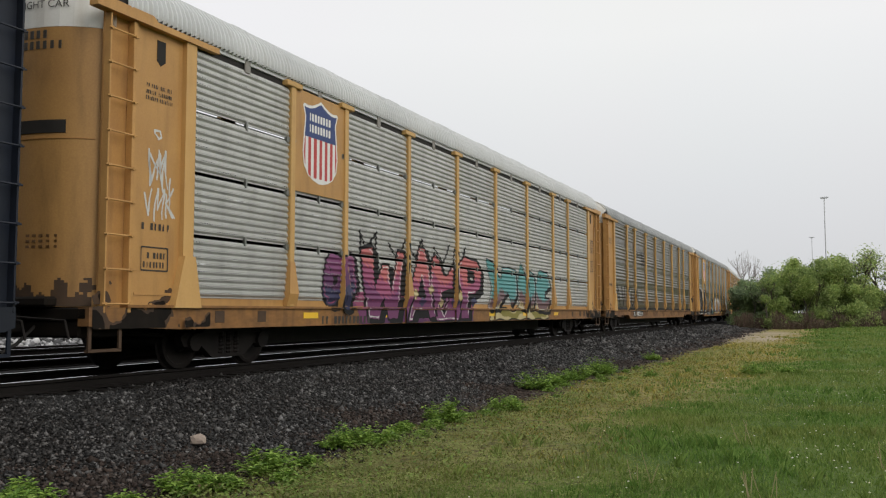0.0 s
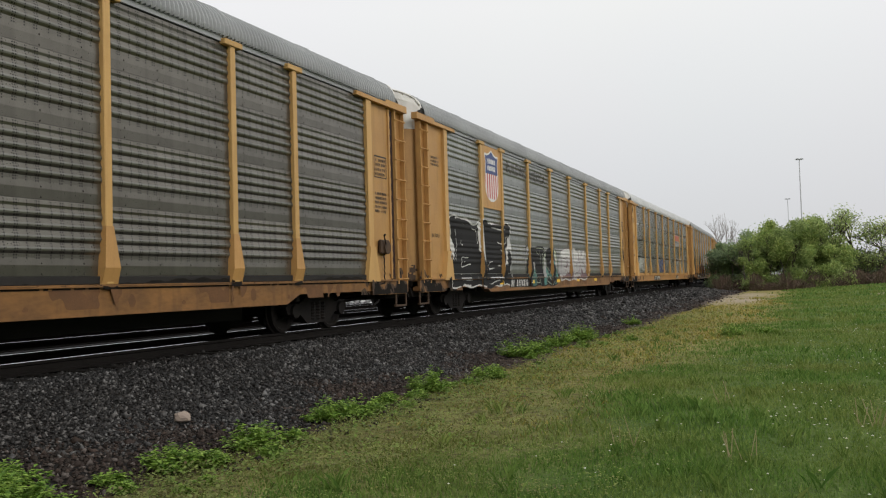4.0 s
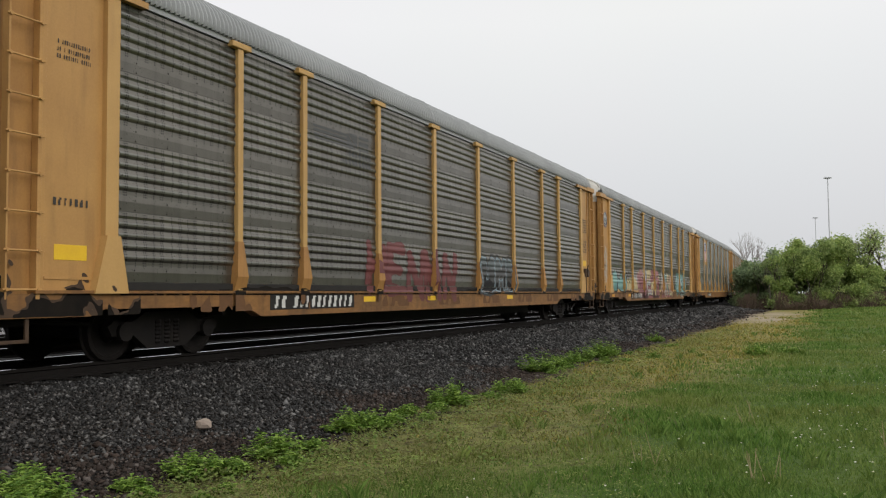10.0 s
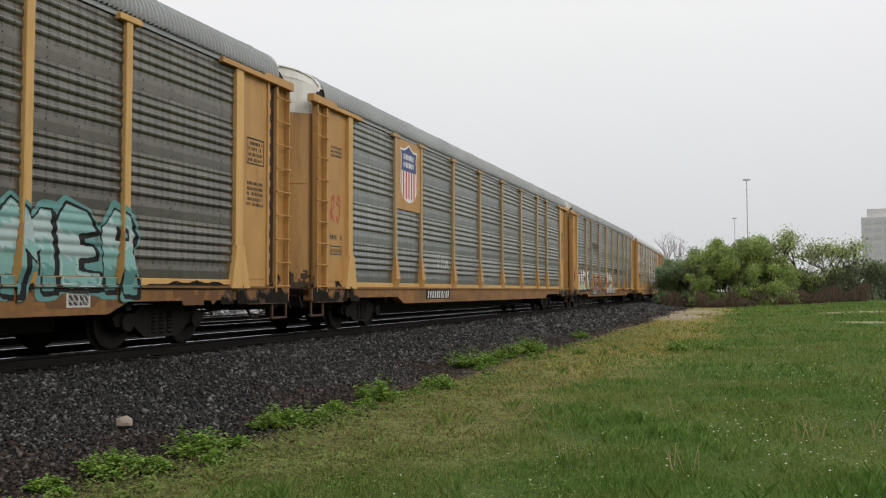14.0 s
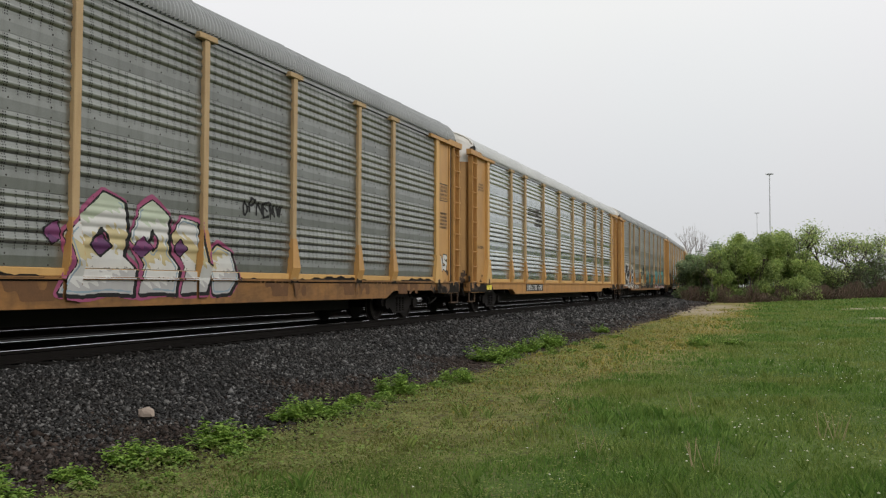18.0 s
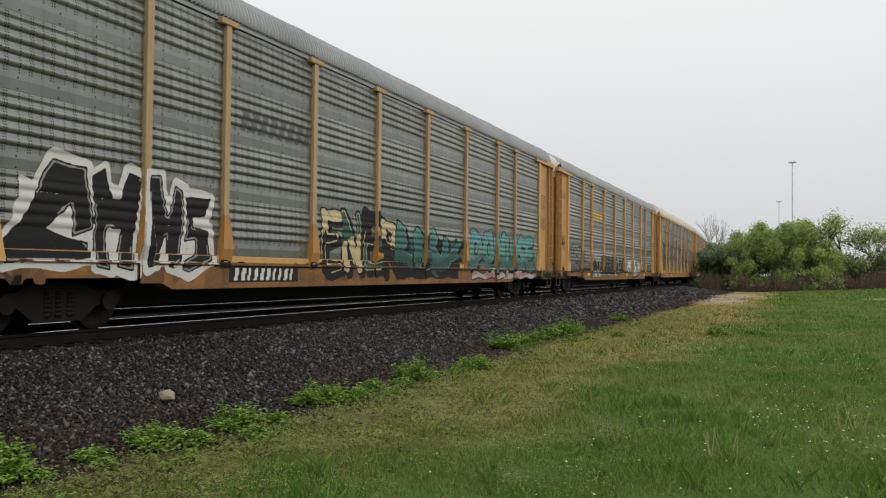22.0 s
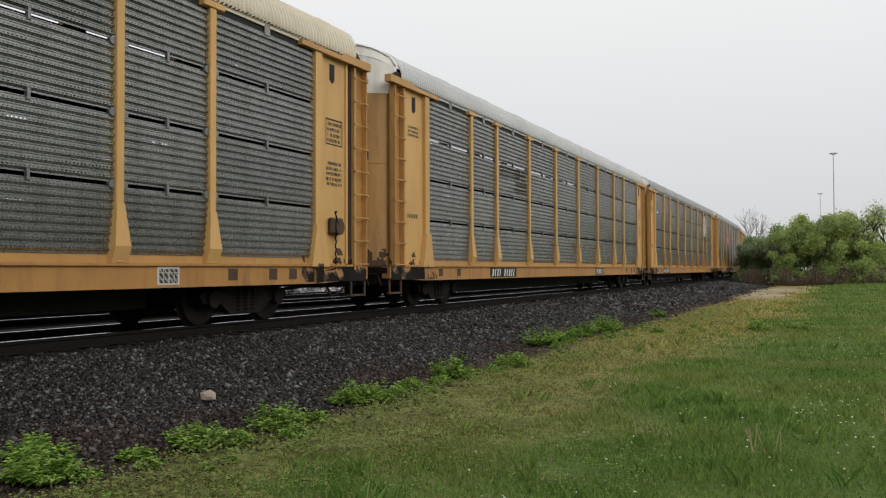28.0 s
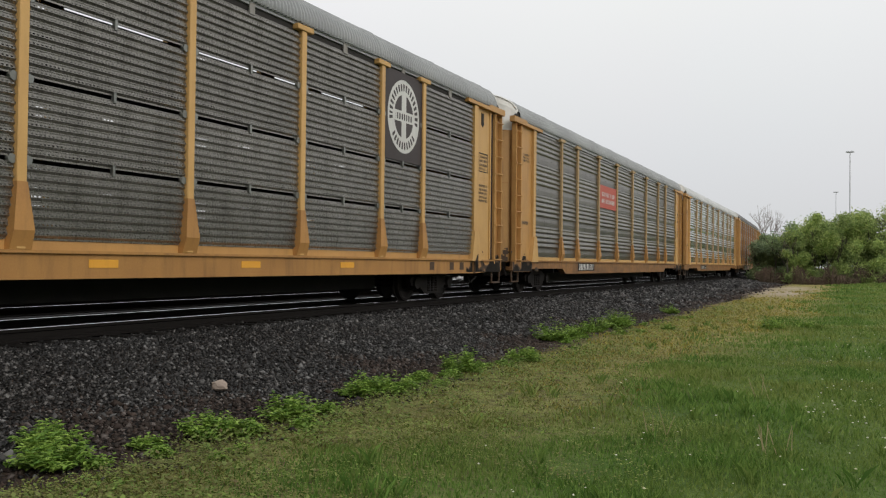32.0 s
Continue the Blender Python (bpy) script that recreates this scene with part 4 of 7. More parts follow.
def car_pose(n, t):
    y = front_at(t) + n * PITCH + HALF + SLACK.get(n, 0.0)
    a, b = y - 10.3, y + 10.3
    xa, xb = track_x(a), track_x(b)
    return pose((xa + xb) / 2, y, RAIL_Z, 0, 0, math.degrees(math.atan2(xa - xb, b - a)))

# ---- emblems, stencils and graffiti: coats of paint that follow the ribbed sides ----
PAINTS = {}


def paint(r, g, b, rough=0.55):
    key = (r, g, b)
    if key not in PAINTS:
        PAINTS[key] = mat("spray paint %d" % len(PAINTS), (r, g, b), (r * 0.82, g * 0.82, b * 0.82), rough=rough, scale=2.2, fine=70, vary=0, streak=(r * 0.6, g * 0.6, b * 0.58), streak_amount=0.35)
    return PAINTS[key]


def side_x(o, z, gapped):
    """How far out the side of a car lies at o along it and z over the rail."""
    for p in POSTS:
        if abs(o - p) < 0.155 and z < 1.82:
            w = 0.07 + (1.82 - z) / 0.58 * 0.075 if z > 1.24 else 0.155
            if abs(o - p) <= w:
                return 1.55 + 0.05 * (1.82 - z) / 0.58 if z > 1.24 else 1.60 - 0.065 * (1.24 - z) / 0.23 if z > 1.01 else 1.54
        if abs(o - p) < 0.07 and z >= 1.82:
            return 1.545
    if o < 2.45 or o > 26.43:
        if o < 2.22 or o > 26.66:
            return 1.44 if z > 1.01 else 1.50
        return 1.565 if z < 1.75 else 1.525
    if z >= PANEL_BOT:
        return FACE + sheet_out(z, gapped)
    if z >= SILL_TOP:
        return 1.45 if gapped else 1.505
    return 1.54 if z > SILL_TOP - 0.04 else 1.50


def raster(n, name, o0, o1, z0, z1, step, fn, mats, label="", lift=0.006, flat=None):
    """Paints the cells of a fine grid on a car's side for which fn gives a coat number. fn takes arrays of o and z."""
    car, g = CARS[n]
    os_ = np.arange(o0, o1 + step, step)
    zs = np.arange(z0, z1 + step, step * 0.85)
    co, cz = np.meshgrid((os_[:-1] + os_[1:]) / 2, (zs[:-1] + zs[1:]) / 2, indexing="ij")
    idx = fn(co, cz)
    hit = idx >= 0
    if flat is None and g:
        low = zs[:-1]
        gap = (low > PANEL_BOT) & (np.mod(low - PANEL_BOT, ROW) > ROW - 0.07)
        mid = (os_[:-1] > 2.45) & (os_[:-1] < 26.43)
        hit = hit & ~(mid[:, None] & gap[None, :])
    # round off the stair-steps where one coat meets another
    coat = np.full((len(os_) + 1, len(zs) + 1), -1)
    coat[1:-1, 1:-1] = np.where(idx >= 0, idx, -1)
    along = coat[1:-1, 1:] != coat[1:-1, :-1]
    up = coat[1:, 1:-1] != coat[:-1, 1:-1]
    go, gz = np.meshgrid(os_, zs, indexing="ij")
    for turn in range(0 if name in ("stencil", "chart_field", "word_emblem") else 3):
        so, sz, cnt = np.zeros_like(go), np.zeros_like(gz), np.zeros_like(go)
        for acc, src in ((so, go), (sz, gz), (cnt, np.ones_like(go))):
            acc[:-1] += along * src[1:]
            acc[1:] += along * src[:-1]
            acc[:, :-1] += up * src[:, 1:]
            acc[:, 1:] += up * src[:, :-1]
        on = (cnt > 0) & (cnt < 3)
        go = np.where(on, 0.5 * go + 0.5 * so / np.maximum(cnt, 1), go)
        gz = np.where(on, 0.5 * gz + 0.5 * sz / np.maximum(cnt, 1), gz)
    i, j = np.nonzero(hit)
    rows = len(zs)
    keys = np.stack([i * rows + j, (i + 1) * rows + j, (i + 1) * rows + j + 1, i * rows + j + 1], 1)
    used, corner = np.unique(keys.reshape(-1), return_inverse=True)
    vi, vj = used // rows, used % rows
    if flat is not None:
        xs = np.full(len(used), float(flat))
    else:
        fine = np.arange(z0 - 0.05, z1 + 0.1, 0.003)
        plain = np.array([side_x(9.0, z, g) for z in fine])
        near = np.array([o < 2.46 or o > 26.42 or min(abs(o - p) for p in POSTS) < 0.16 for o in os_])
        xs = np.interp(gz[vi, vj], fine, plain)
        for k in np.nonzero(near[vi])[0]:
            xs[k] = side_x(go[vi[k], vj[k]], gz[vi[k], vj[k]], g)
    verts = np.stack([xs + lift, go[vi, vj] - HALF, gz[vi, vj]], 1)
    corner = corner.reshape(-1, 4)
    if flat is None:
        deep = xs[corner]
        keep = deep.max(1) - deep.min(1) < 0.036
        corner, i, j = corner[keep], i[keep], j[keep]
    ob = quick_mesh(name, verts, 4, len(i), mats[0], car, label, corner, False)
    for m in mats[1:]:
        ob.data.materials.append(m)
    ob.data.polygons.foreach_set("material_index", idx[i, j].astype(np.int32))
    return ob


GLYPHS = {
    "A": "0,0 .5,1 1,0|.2,.4 .8,.4", "B": "0,0 0,1 .8,.85 .7,.55 0,.5|.7,.55 1,.25 .8,0 0,0", "C": "1,.85 .5,1 0,.6 0,.3 .5,0 1,.15", "D": "0,0 0,1 .7,.9 1,.5 .7,.1 0,0",
    "E": "1,1 0,1 0,0 1,0|0,.5 .8,.5", "F": "1,1 0,1 0,0|0,.5 .8,.5", "G": "1,.85 .4,1 0,.5 .4,0 1,.1 1,.45 .6,.45", "H": "0,0 0,1|1,0 1,1|0,.5 1,.5", "I": ".5,0 .5,1", "K": "0,0 0,1|1,1 0,.45 1,0",
    "L": "0,1 0,0 1,0", "M": "0,0 .1,1 .5,.4 .9,1 1,0", "N": "0,0 0,1 1,0 1,1", "O": ".5,0 0,.4 .2,.95 .8,.95 1,.4 .5,0", "P": "0,0 0,1 .8,.95 .9,.6 0,.45", "R": "0,0 0,1 .8,.95 .8,.6 0,.5 1,0",
    "S": "1,.9 .3,1 0,.7 1,.35 .7,0 0,.1", "T": ".5,0 .5,1|0,1 1,1", "U": "0,1 .05,.2 .5,0 .95,.2 1,1", "V": "0,1 .5,0 1,1", "W": "0,1 .2,0 .5,.7 .8,0 1,1", "X": "0,0 1,1|0,1 1,0", "Y": "0,1 .5,.5 1,1|.5,.5 .5,0", "Z": "0,1 1,1 0,0 1,0",
}


def strokes(word, o0, o1, z0, z1, rng, jitter=0.06):
    w = (o1 - o0) / len(word)
    h = z1 - z0
    segs = []
    for k, ch in enumerate(word):
        a, b = o0 + w * (k + 0.16), w * 0.68
        up, lean = h * rng.uniform(-0.06, 0.08), w * rng.uniform(-0.12, 0.12)
        for line in GLYPHS[ch].split("|"):
            pts = [tuple(float(v) for v in p.split(",")) for p in line.split()]
            pts = [(a + b * (u + rng.uniform(-jitter, jitter)) + lean * v, z0 + up + h * (0.08 + 0.84 * v + rng.uniform(-jitter, jitter))) for u, v in pts]
            segs += [(p, q, k) for p, q in zip(pts, pts[1:])]
    return segs


def graffiti(n, word, o0, o1, z0, z1, fills, edge, halo=None, weight=0.14, rim=0.05, glow=0.10, seed=1, step=0.03, label="", lift=0.006, hollow=False, grade="z", shade=0.0, shine=None):
    """A sprayed word of fat angular letters: fill coats, a dark side, a highlight, an outline and an outer halo."""
    rng = random.Random(seed)
    segs = strokes(word, o0, o1, z0, z1, rng, 0.17 if weight < 0.03 else 0.045)
    mats = [*fills, edge] + ([halo] if halo else [])
    nf = len(fills)
    glint = len(mats)
    if shine:
        mats.append(shine)

    def reach(wo, wz):
        best, owner = np.full(wo.shape, 9.0), np.zeros(wo.shape, int)
        for (a, b), (c, d), k in segs:
            vx, vz = c - a, d - b
            t = np.clip(((wo - a) * vx + (wz - b) * vz) / (vx * vx + vz * vz + 1e-9), 0, 1)
            du, dv = np.abs(wo - a - t * vx), np.abs(wz - b - t * vz)
            dist = (du ** 2.6 + dv ** 2.6) ** (1 / 2.6) / (1 + 0.16 * np.sin(t * 5 + k))
            near = dist < best
            best, owner = np.where(near, dist, best), np.where(near, k, owner)
        return best, owner

    def fn(co, cz):
        loose = 0.2 if hollow else 1.0
        wob_o = co + loose * 0.022 * np.sin(cz * 6 + seed) + loose * 0.012 * np.sin(co * 7 + cz * 11)
        wob_z = cz + loose * 0.016 * np.sin(co * 6 + seed * 2)
        best, owner = reach(wob_o, wob_z)
        out = np.full(co.shape, -1)
        if halo:
            out[best < weight + rim + glow * (1 + 0.35 * np.sin(co * 5 + cz * 4))] = nf + 1
        if shade:
            out[reach(wob_o - shade, wob_z + shade * 0.8)[0] < weight + rim] = nf
        out[best < weight + rim] = nf
        if grade == "z":
            tone = (cz - z0) / (z1 - z0) + 0.10 * np.sin(co * 3 + owner) + 0.03 * np.sin(co * 31 + cz * 43)
            coat = np.clip((tone * nf).astype(int), 0, nf - 1)
        else:
            coat = (owner + ((cz - z0) / (z1 - z0) + 0.08 * np.sin(co * 4 + owner) + 0.02 * np.sin(co * 37 + cz * 29) > 0.58)) % nf
        inner = best < weight
        out[inner] = -1 if hollow else coat[inner]
        if shine:
            out[inner & (np.abs(np.sin(co * 4.1 + 2.2 * np.sin(cz * 3.1 + owner) + 1.7 * owner)) < 0.055)] = nf
            out[inner & (np.abs(best - weight * 0.72) < 0.012) & (np.sin(co * 2.7 + cz * 3.1 + owner) > 0.1)] = glint
        return out

    m = weight + rim + glow * 1.6 + shade + 0.1
    return tagged(raster(n, "graffiti", o0 - m, o1 + m, max(0.66, z0 - m), z1 + m, step, fn, mats, label, lift), kind="stuff")


def letters(n, o0, o1, z0, z1, shapes, fills, edge, rim=0.03, shine=None, shade=0.0, halo=None, glow=0.06, seed=1, step=0.018, label="", lift=0.007):
    """Sprayed letters with drawn outlines; each shape is a closed outline in hundredths of the field, and one inside another is a hole."""
    outlines = [[(o0 + (o1 - o0) * float(p.split(",")[0]) / 100, z0 + (z1 - z0) * float(p.split(",")[1]) / 100) for p in q.split()] for q in shapes.split("|")]
    mats = [*fills, edge] + ([shine] if shine else []) + ([halo] if halo else [])
    nf = len(fills)

    def reach(co, cz):
        best, odd, owner = np.full(co.shape, 9.0), np.zeros(co.shape, bool), np.zeros(co.shape, int)
        for k, line in enumerate(outlines):
            for (a, b), (c, d) in zip(line, line[1:] + line[:1]):
                vx, vz = c - a, d - b
                t = np.clip(((co - a) * vx + (cz - b) * vz) / (vx * vx + vz * vz + 1e-9), 0, 1)
                dist = np.hypot(co - a - t * vx, cz - b - t * vz)
                owner = np.where(dist < best, k, owner)
                best = np.minimum(best, dist)
                if abs(vz) > 1e-6:
                    odd ^= ((b > cz) != (d > cz)) & (co < a + (cz - b) * vx / vz)
        return np.where(odd, -best, best), owner

    def fn(co, cz):
        wo = co + 0.018 * np.sin(cz * 7 + seed) + 0.010 * np.sin(co * 9 + cz * 5)
        wz = cz + 0.014 * np.sin(co * 6 + seed * 2)
        best, owner = reach(wo, wz)
        out = np.full(co.shape, -1)
        if halo:
            out[best < rim + glow * (1 + 0.4 * np.sin(co * 5 + cz * 4 + seed))] = len(mats) - 1
        if shade:
            out[reach(wo - shade, wz + shade * 0.7)[0] < rim] = nf
        out[best < rim * (0.85 + 0.3 * np.sin(co * 3.3 + owner))] = nf
        tone = (cz - z0) / (z1 - z0) + 0.09 * np.sin(co * 3 + owner) + 0.035 * np.sin(co * 29 + cz * 41)
        inner = best < -0.006
        out[inner] = np.clip((tone * nf).astype(int), 0, nf - 1)[inner]
        if shine:
            out[(np.abs(best + 0.045) < 0.013) & (np.sin(co * 2.3 + cz * 2.9 + owner) > 0.0)] = nf + 1
        return out

    m = rim * 1.3 + shade + (glow * 1.5 if halo else 0) + 0.05
    return tagged(raster(n, "graffiti", o0 - m, o1 + m, max(0.66, z0 - m), z1 + m, step, fn, mats, label, lift), kind="stuff")


def patch(n, o0, o1, z0, z1, coats, rim=None, seed=1, step=0.022, label="", lift=0.004, angle=False):
    """A sprayed ground of uneven outline behind letters, in broad bands of colour."""
    mats = [*coats] + ([rim] if rim else [])
    rng = random.Random(seed)
    tops = [rng.uniform(-0.16, 0.10) for k in range(12)]

    def fn(co, cz):
        u, v = (co - o0) / (o1 - o0), (cz - z0) / (z1 - z0)
        f = u * 9
        bump = np.interp(f, range(10), tops[:10]) if angle else 0.07 * np.sin(f * 1.7 + seed) + 0.05 * np.sin(f * 3.3)
        side = 0.10 * np.sin(cz * 5 + seed) + 0.05 * np.sin(cz * 13)
        d = np.minimum(np.minimum((z1 * 1.0 + bump - cz), (cz - z0 + 0.03 * np.sin(co * 5))), np.minimum(co - o0 + side, o1 - co + side * 0.7))
        tone = v * 0.8 + 0.22 * np.sin(co * 2.3 + seed) + 0.10 * np.sin(co * 6 + cz * 5) + 0.03 * np.sin(co * 41 + cz * 31)
        out = np.clip(((tone + 0.15) / 1.3 * len(coats)).astype(int), 0, len(coats) - 1)
        if rim:
            out[d < 0.04] = len(coats)
        out[d < 0] = -1
        return out

    return tagged(raster(n, "graffiti_ground", o0 - 0.2, o1 + 0.2, max(0.66, z0 - 0.1), z1 + 0.25, step, fn, mats, label, lift), kind="stuff")


def bars(n, o0, o1, z0, z1, lines, material, seed=0, wide=0.6, lift=0.008, flat=None, label="illegible stencilled lettering", slant=0.12):
    """Lines of small blocks for stencilled lettering."""
    rng = random.Random(seed)
    pitch = (z1 - z0) / lines
    h = pitch * 0.62
    cell = h * wide * 1.25
    wide_of = np.array([[0.0 if rng.random() < 0.07 else rng.uniform(0.32, 0.62) for c in range(int((o1 - o0) / cell) + 2)] for r in range(lines)])

    def fn(co, cz):
        r, c = (cz - z0) / pitch, (co - o0) / cell - slant * ((cz - z0) / pitch)
        ok = (r >= 0) & (r < lines) & (c >= 0) & (co < o1)
        share_of = wide_of[np.clip(r.astype(int), 0, lines - 1), np.clip(c.astype(int), 0, wide_of.shape[1] - 1)]
        return np.where(ok & (np.mod(r, 1) < 0.62) & (np.mod(c, 1) < share_of), 0, -1)

    return tagged(raster(n, "stencil", o0, o1, z0, z1, max(0.008, h / 6), fn, [material], label, lift, flat), kind="stuff")


def plate(n, o0, o1, z0, z1, material, x0=None, label="", name="number_board"):
    car, g = CARS[n]
    x = FACE + 0.036 if x0 is None else x0
    bm = box(bmesh.new(), x - 0.03, o0 - HALF, z0, x + 0.006, o1 - HALF, z1, 0.003)
    return part(name, bm, material, car, label)


def number_board(n, o0, o1, seed):
    """White slanted characters on a black field on the side sill."""
    plate(n, o0, o1, 0.68, 0.95, BLACK, 1.499, "black number field")
    bars(n, o0 + 0.12, o1 - 0.12, 0.71, 1.06, 1, paint(0.62, 0.61, 0.58), seed, 0.72, 0.006, 1.506, "white lettering as plain blocks", 0.45)


def shield(n, o0, o1, z0, z1, board=True):
    """A heraldic railway shield: navy chief over red and white stripes, with a white border."""
    if board:
        plate(n, 5.185, 6.985, 3.14, PANEL_TOP, YELLOW, FACE + 0.04, "yellow emblem panel", "emblem_panel")
    cx, hw = (o0 + o1) / 2, (o1 - o0) / 2

    def outline(u, v, k):
        half = np.interp(v, [0, 0.03, 0.09, 0.2, 0.36, 0.6, 0.8, 0.93, 1.0], [0.12, 0.42, 0.72, 0.93, 1.0, 0.94, 0.88, 1.0, 0.86])
        top = 1.0 - 0.09 * (1 - np.abs(u)) * 0 - 0.10 * np.abs(np.sin(np.abs(u) * 2.2)) * (np.abs(u) < 0.97)
        return (np.abs(u) < half - k) & (v < top - k * 0.6 + 0.05) & (v > k)

    def fn(co, cz):
        u, v = (co - cx) / hw, (cz - z0) / (z1 - z0)
        out = np.where(outline(u, v, 0.0), 0, -1)
        inn = outline(u, v, 0.06)
        out[inn & (v > 0.56)] = 1
        stripes = np.where(np.mod((u + 1) * 6.5, 2) < 1, 2, 0)
        out = np.where(inn & (v <= 0.56), stripes, out)
        for lo, hi in ((0.76, 0.86), (0.62, 0.72)):
            letters = inn & (v > lo) & (v < hi) & (np.abs(u) < 0.62) & (np.mod((u + 1) * 6.2, 1) < 0.66)
            out[letters] = 0
        return out

    raster(n, "shield_emblem", o0 - 0.05, o1 + 0.05, z0 - 0.05, z1 + 0.08, 0.012, fn, [paint(0.72, 0.71, 0.68), BLUE, RED], "navy, red and white shield emblem", 0.004, FACE + 0.047)


def stripe_emblem(n, o0, o1, z0, z1, material, seed=3):
    """Long thin speed stripes that run into two plain blocks, over two lines of lettering as blocks."""
    def fn(co, cz):
        u, v = (co - o0) / (o1 - o0), (cz - z0) / (z1 - z0)
        out = np.full(co.shape, -1)
        out[(v > 0.56) & (v < 0.98) & (u > 0.02 + 0.06 * (1 - v)) & (u < 0.60) & (np.mod((v - 0.56) * 9.6, 1) < 0.55)] = 0
        for lo, hi in ((0.57, 0.74), (0.77, 0.95)):
            w = (u - lo) / (hi - lo)
            body = (w > 0) & (w < 1) & (v > 0.54) & (v < 1.0)
            if lo < 0.6:
                gap = np.abs(v - 0.77 - (0.5 - w) * 0.5) < 0.035
            else:
                gap = (np.abs(v - 0.87) < 0.03) | (np.abs(v - 0.67) < 0.03)
            out[body & ~gap] = 0
        for row, left in ((0.31, 0.56), (0.06, 0.50)):
            out[(v > row) & (v < row + 0.17) & (u > left) & (u < 0.98) & (np.mod(u * 17, 1) < 0.66)] = 0
        return out

    raster(n, "stripe_emblem", o0, o1, z0, z1, 0.018, fn, [material], "black stripe emblem with lettering as plain blocks")


def word_emblem(n, o0, o1, z0, z1, coats, letters=5, slant=0.1, swoosh=False, label="painted word as plain blocks", flat=None, fill=0.58):
    def fn(co, cz):
        u, v = (co - o0) / (o1 - o0), (cz - z0) / (z1 - z0)
        c = (u - slant * (v - 0.5)) * letters
        f = np.mod(c, 1)
        out = np.full(co.shape, -1)
        lo = 0.42 if swoosh else 0.30
        body = (v > lo) & (v < 0.95) & (f < fill) & (c > 0) & (c < letters)
        out[body] = 0
        if swoosh:
            out[(v > 0.26 - 0.10 * u) & (v < 0.38 - 0.20 * u) & (u > 0.0) & (u < 0.96)] = len(coats) - 1
        return out

    tagged(raster(n, "word_emblem", o0, o1, z0, z1, 0.02, fn, coats, label, 0.006, flat), kind="stuff")


def cross_emblem(n, o0, o1, z0, z1, ring, cross, back, flat):
    """A round railway herald: a broad ring with lettering round a cross."""
    cx, cz0, r = (o0 + o1) / 2, (z0 + z1) / 2, (z1 - z0) / 2

    def fn(co, cz):
        u, v = (co - cx) / ((o1 - o0) / 2), (cz - cz0) / r
        d, a = np.hypot(u, v), np.arctan2(v, u)
        out = np.full(co.shape, -1)
        out[d < 1] = 0
        out[(d < 0.60)] = 2
        out[(d < 0.60) & ((np.abs(u) < 0.15) | (np.abs(v) < 0.15))] = 1
        ringtext = (d > 0.70) & (d < 0.90) & (np.mod(a * 5.2, 1) < 0.55) & ((np.sin(a) > -0.2) | (np.sin(a) < -0.6))
        out[ringtext] = 2
        out[(np.abs(v) < 0.09) & (np.abs(u) < 0.5) & (np.mod(u * 7, 1) < 0.55)] = 2
        return out

    raster(n, "round_emblem", o0 - 0.02, o1 + 0.02, z0 - 0.02, z1 + 0.02, 0.012, fn, [ring, cross, back], "round cross emblem with ring lettering as plain blocks", 0.004, flat)


def frame_sign(n, o0, o1, z0, z1, material, lines, seed, fill=None):
    """A stencilled notice in a thin frame on an end panel."""
    if fill:
        plate(n, o0, o1, z0, z1, fill, 1.439, "small notice plate", "notice")

    def fn(co, cz):
        e = 0.016
        return np.where((co < o0 + e) | (co > o1 - e) | (cz < z0 + e) | (cz > z1 - e), 0, -1)

    raster(n, "notice_frame", o0, o1, z0, z1, 0.012, fn, [material], "thin stencilled frame", 0.006, 1.442)
    bars(n, o0 + 0.05, o1 - 0.05, z0 + 0.05, z1 - 0.02, lines, material, seed, 0.6, 0.006, 1.442)


def reflectors(n, places, material=None):
    for o in places:
        plate(n, o, o + 0.5, 0.79, 0.90, material or SAFETY, 1.50, "yellow reflector strip", "reflector")


def end_lettering(n, seed):
    """The clearance words on the front hood and blocks for the marks below them."""
    car, g = CARS[n]
    cu = bpy.data.curves.new("clearance_words", "FONT")
    cu.body, cu.size = "EXCESS HEIGHT CAR", 0.15
    tmp = new("clearance_words", cu)
    bpy.context.view_layer.update()
    me = bpy.data.meshes.new_from_object(tmp.evaluated_get(bpy.context.evaluated_depsgraph_get()))
    bpy.data.objects.remove(tmp)
    for v in me.vertices:
        x = -0.46 + v.co.x
        v.co = (x, door_out(x) - HALF - 0.012, 5.12 + v.co.y)
    me.materials.clear()
    me.materials.append(INK)
    share("clearance_words", me, car, None, "black stencilled words")
    rng = random.Random(seed)
    for z, count in ((4.69, 4), (4.54, 6)):
        bm = bmesh.new()
        for k in range(count):
            x = 0.28 + k * 0.105
            y = door_out(x + 0.04) - HALF
            box(bm, x, y - 0.010, z, x + 0.06, y, z + 0.11)
        tagged(part("end_mark", bm, INK, car, "black mark as plain blocks"), kind="stuff")
    bm = bmesh.new()
    for r in range(3):
        for k in range(5):
            x = 0.42 + k * 0.10
            y = door_out(x + 0.04) - HALF
            box(bm, x, y - 0.008, 1.78 + r * 0.075, x + 0.08 - 0.02 * rng.random(), y, 1.78 + r * 0.075 + 0.035)
    tagged(part("end_notice", bm, paint(0.16, 0.08, 0.03), car, "small faded notice"), kind="stuff")


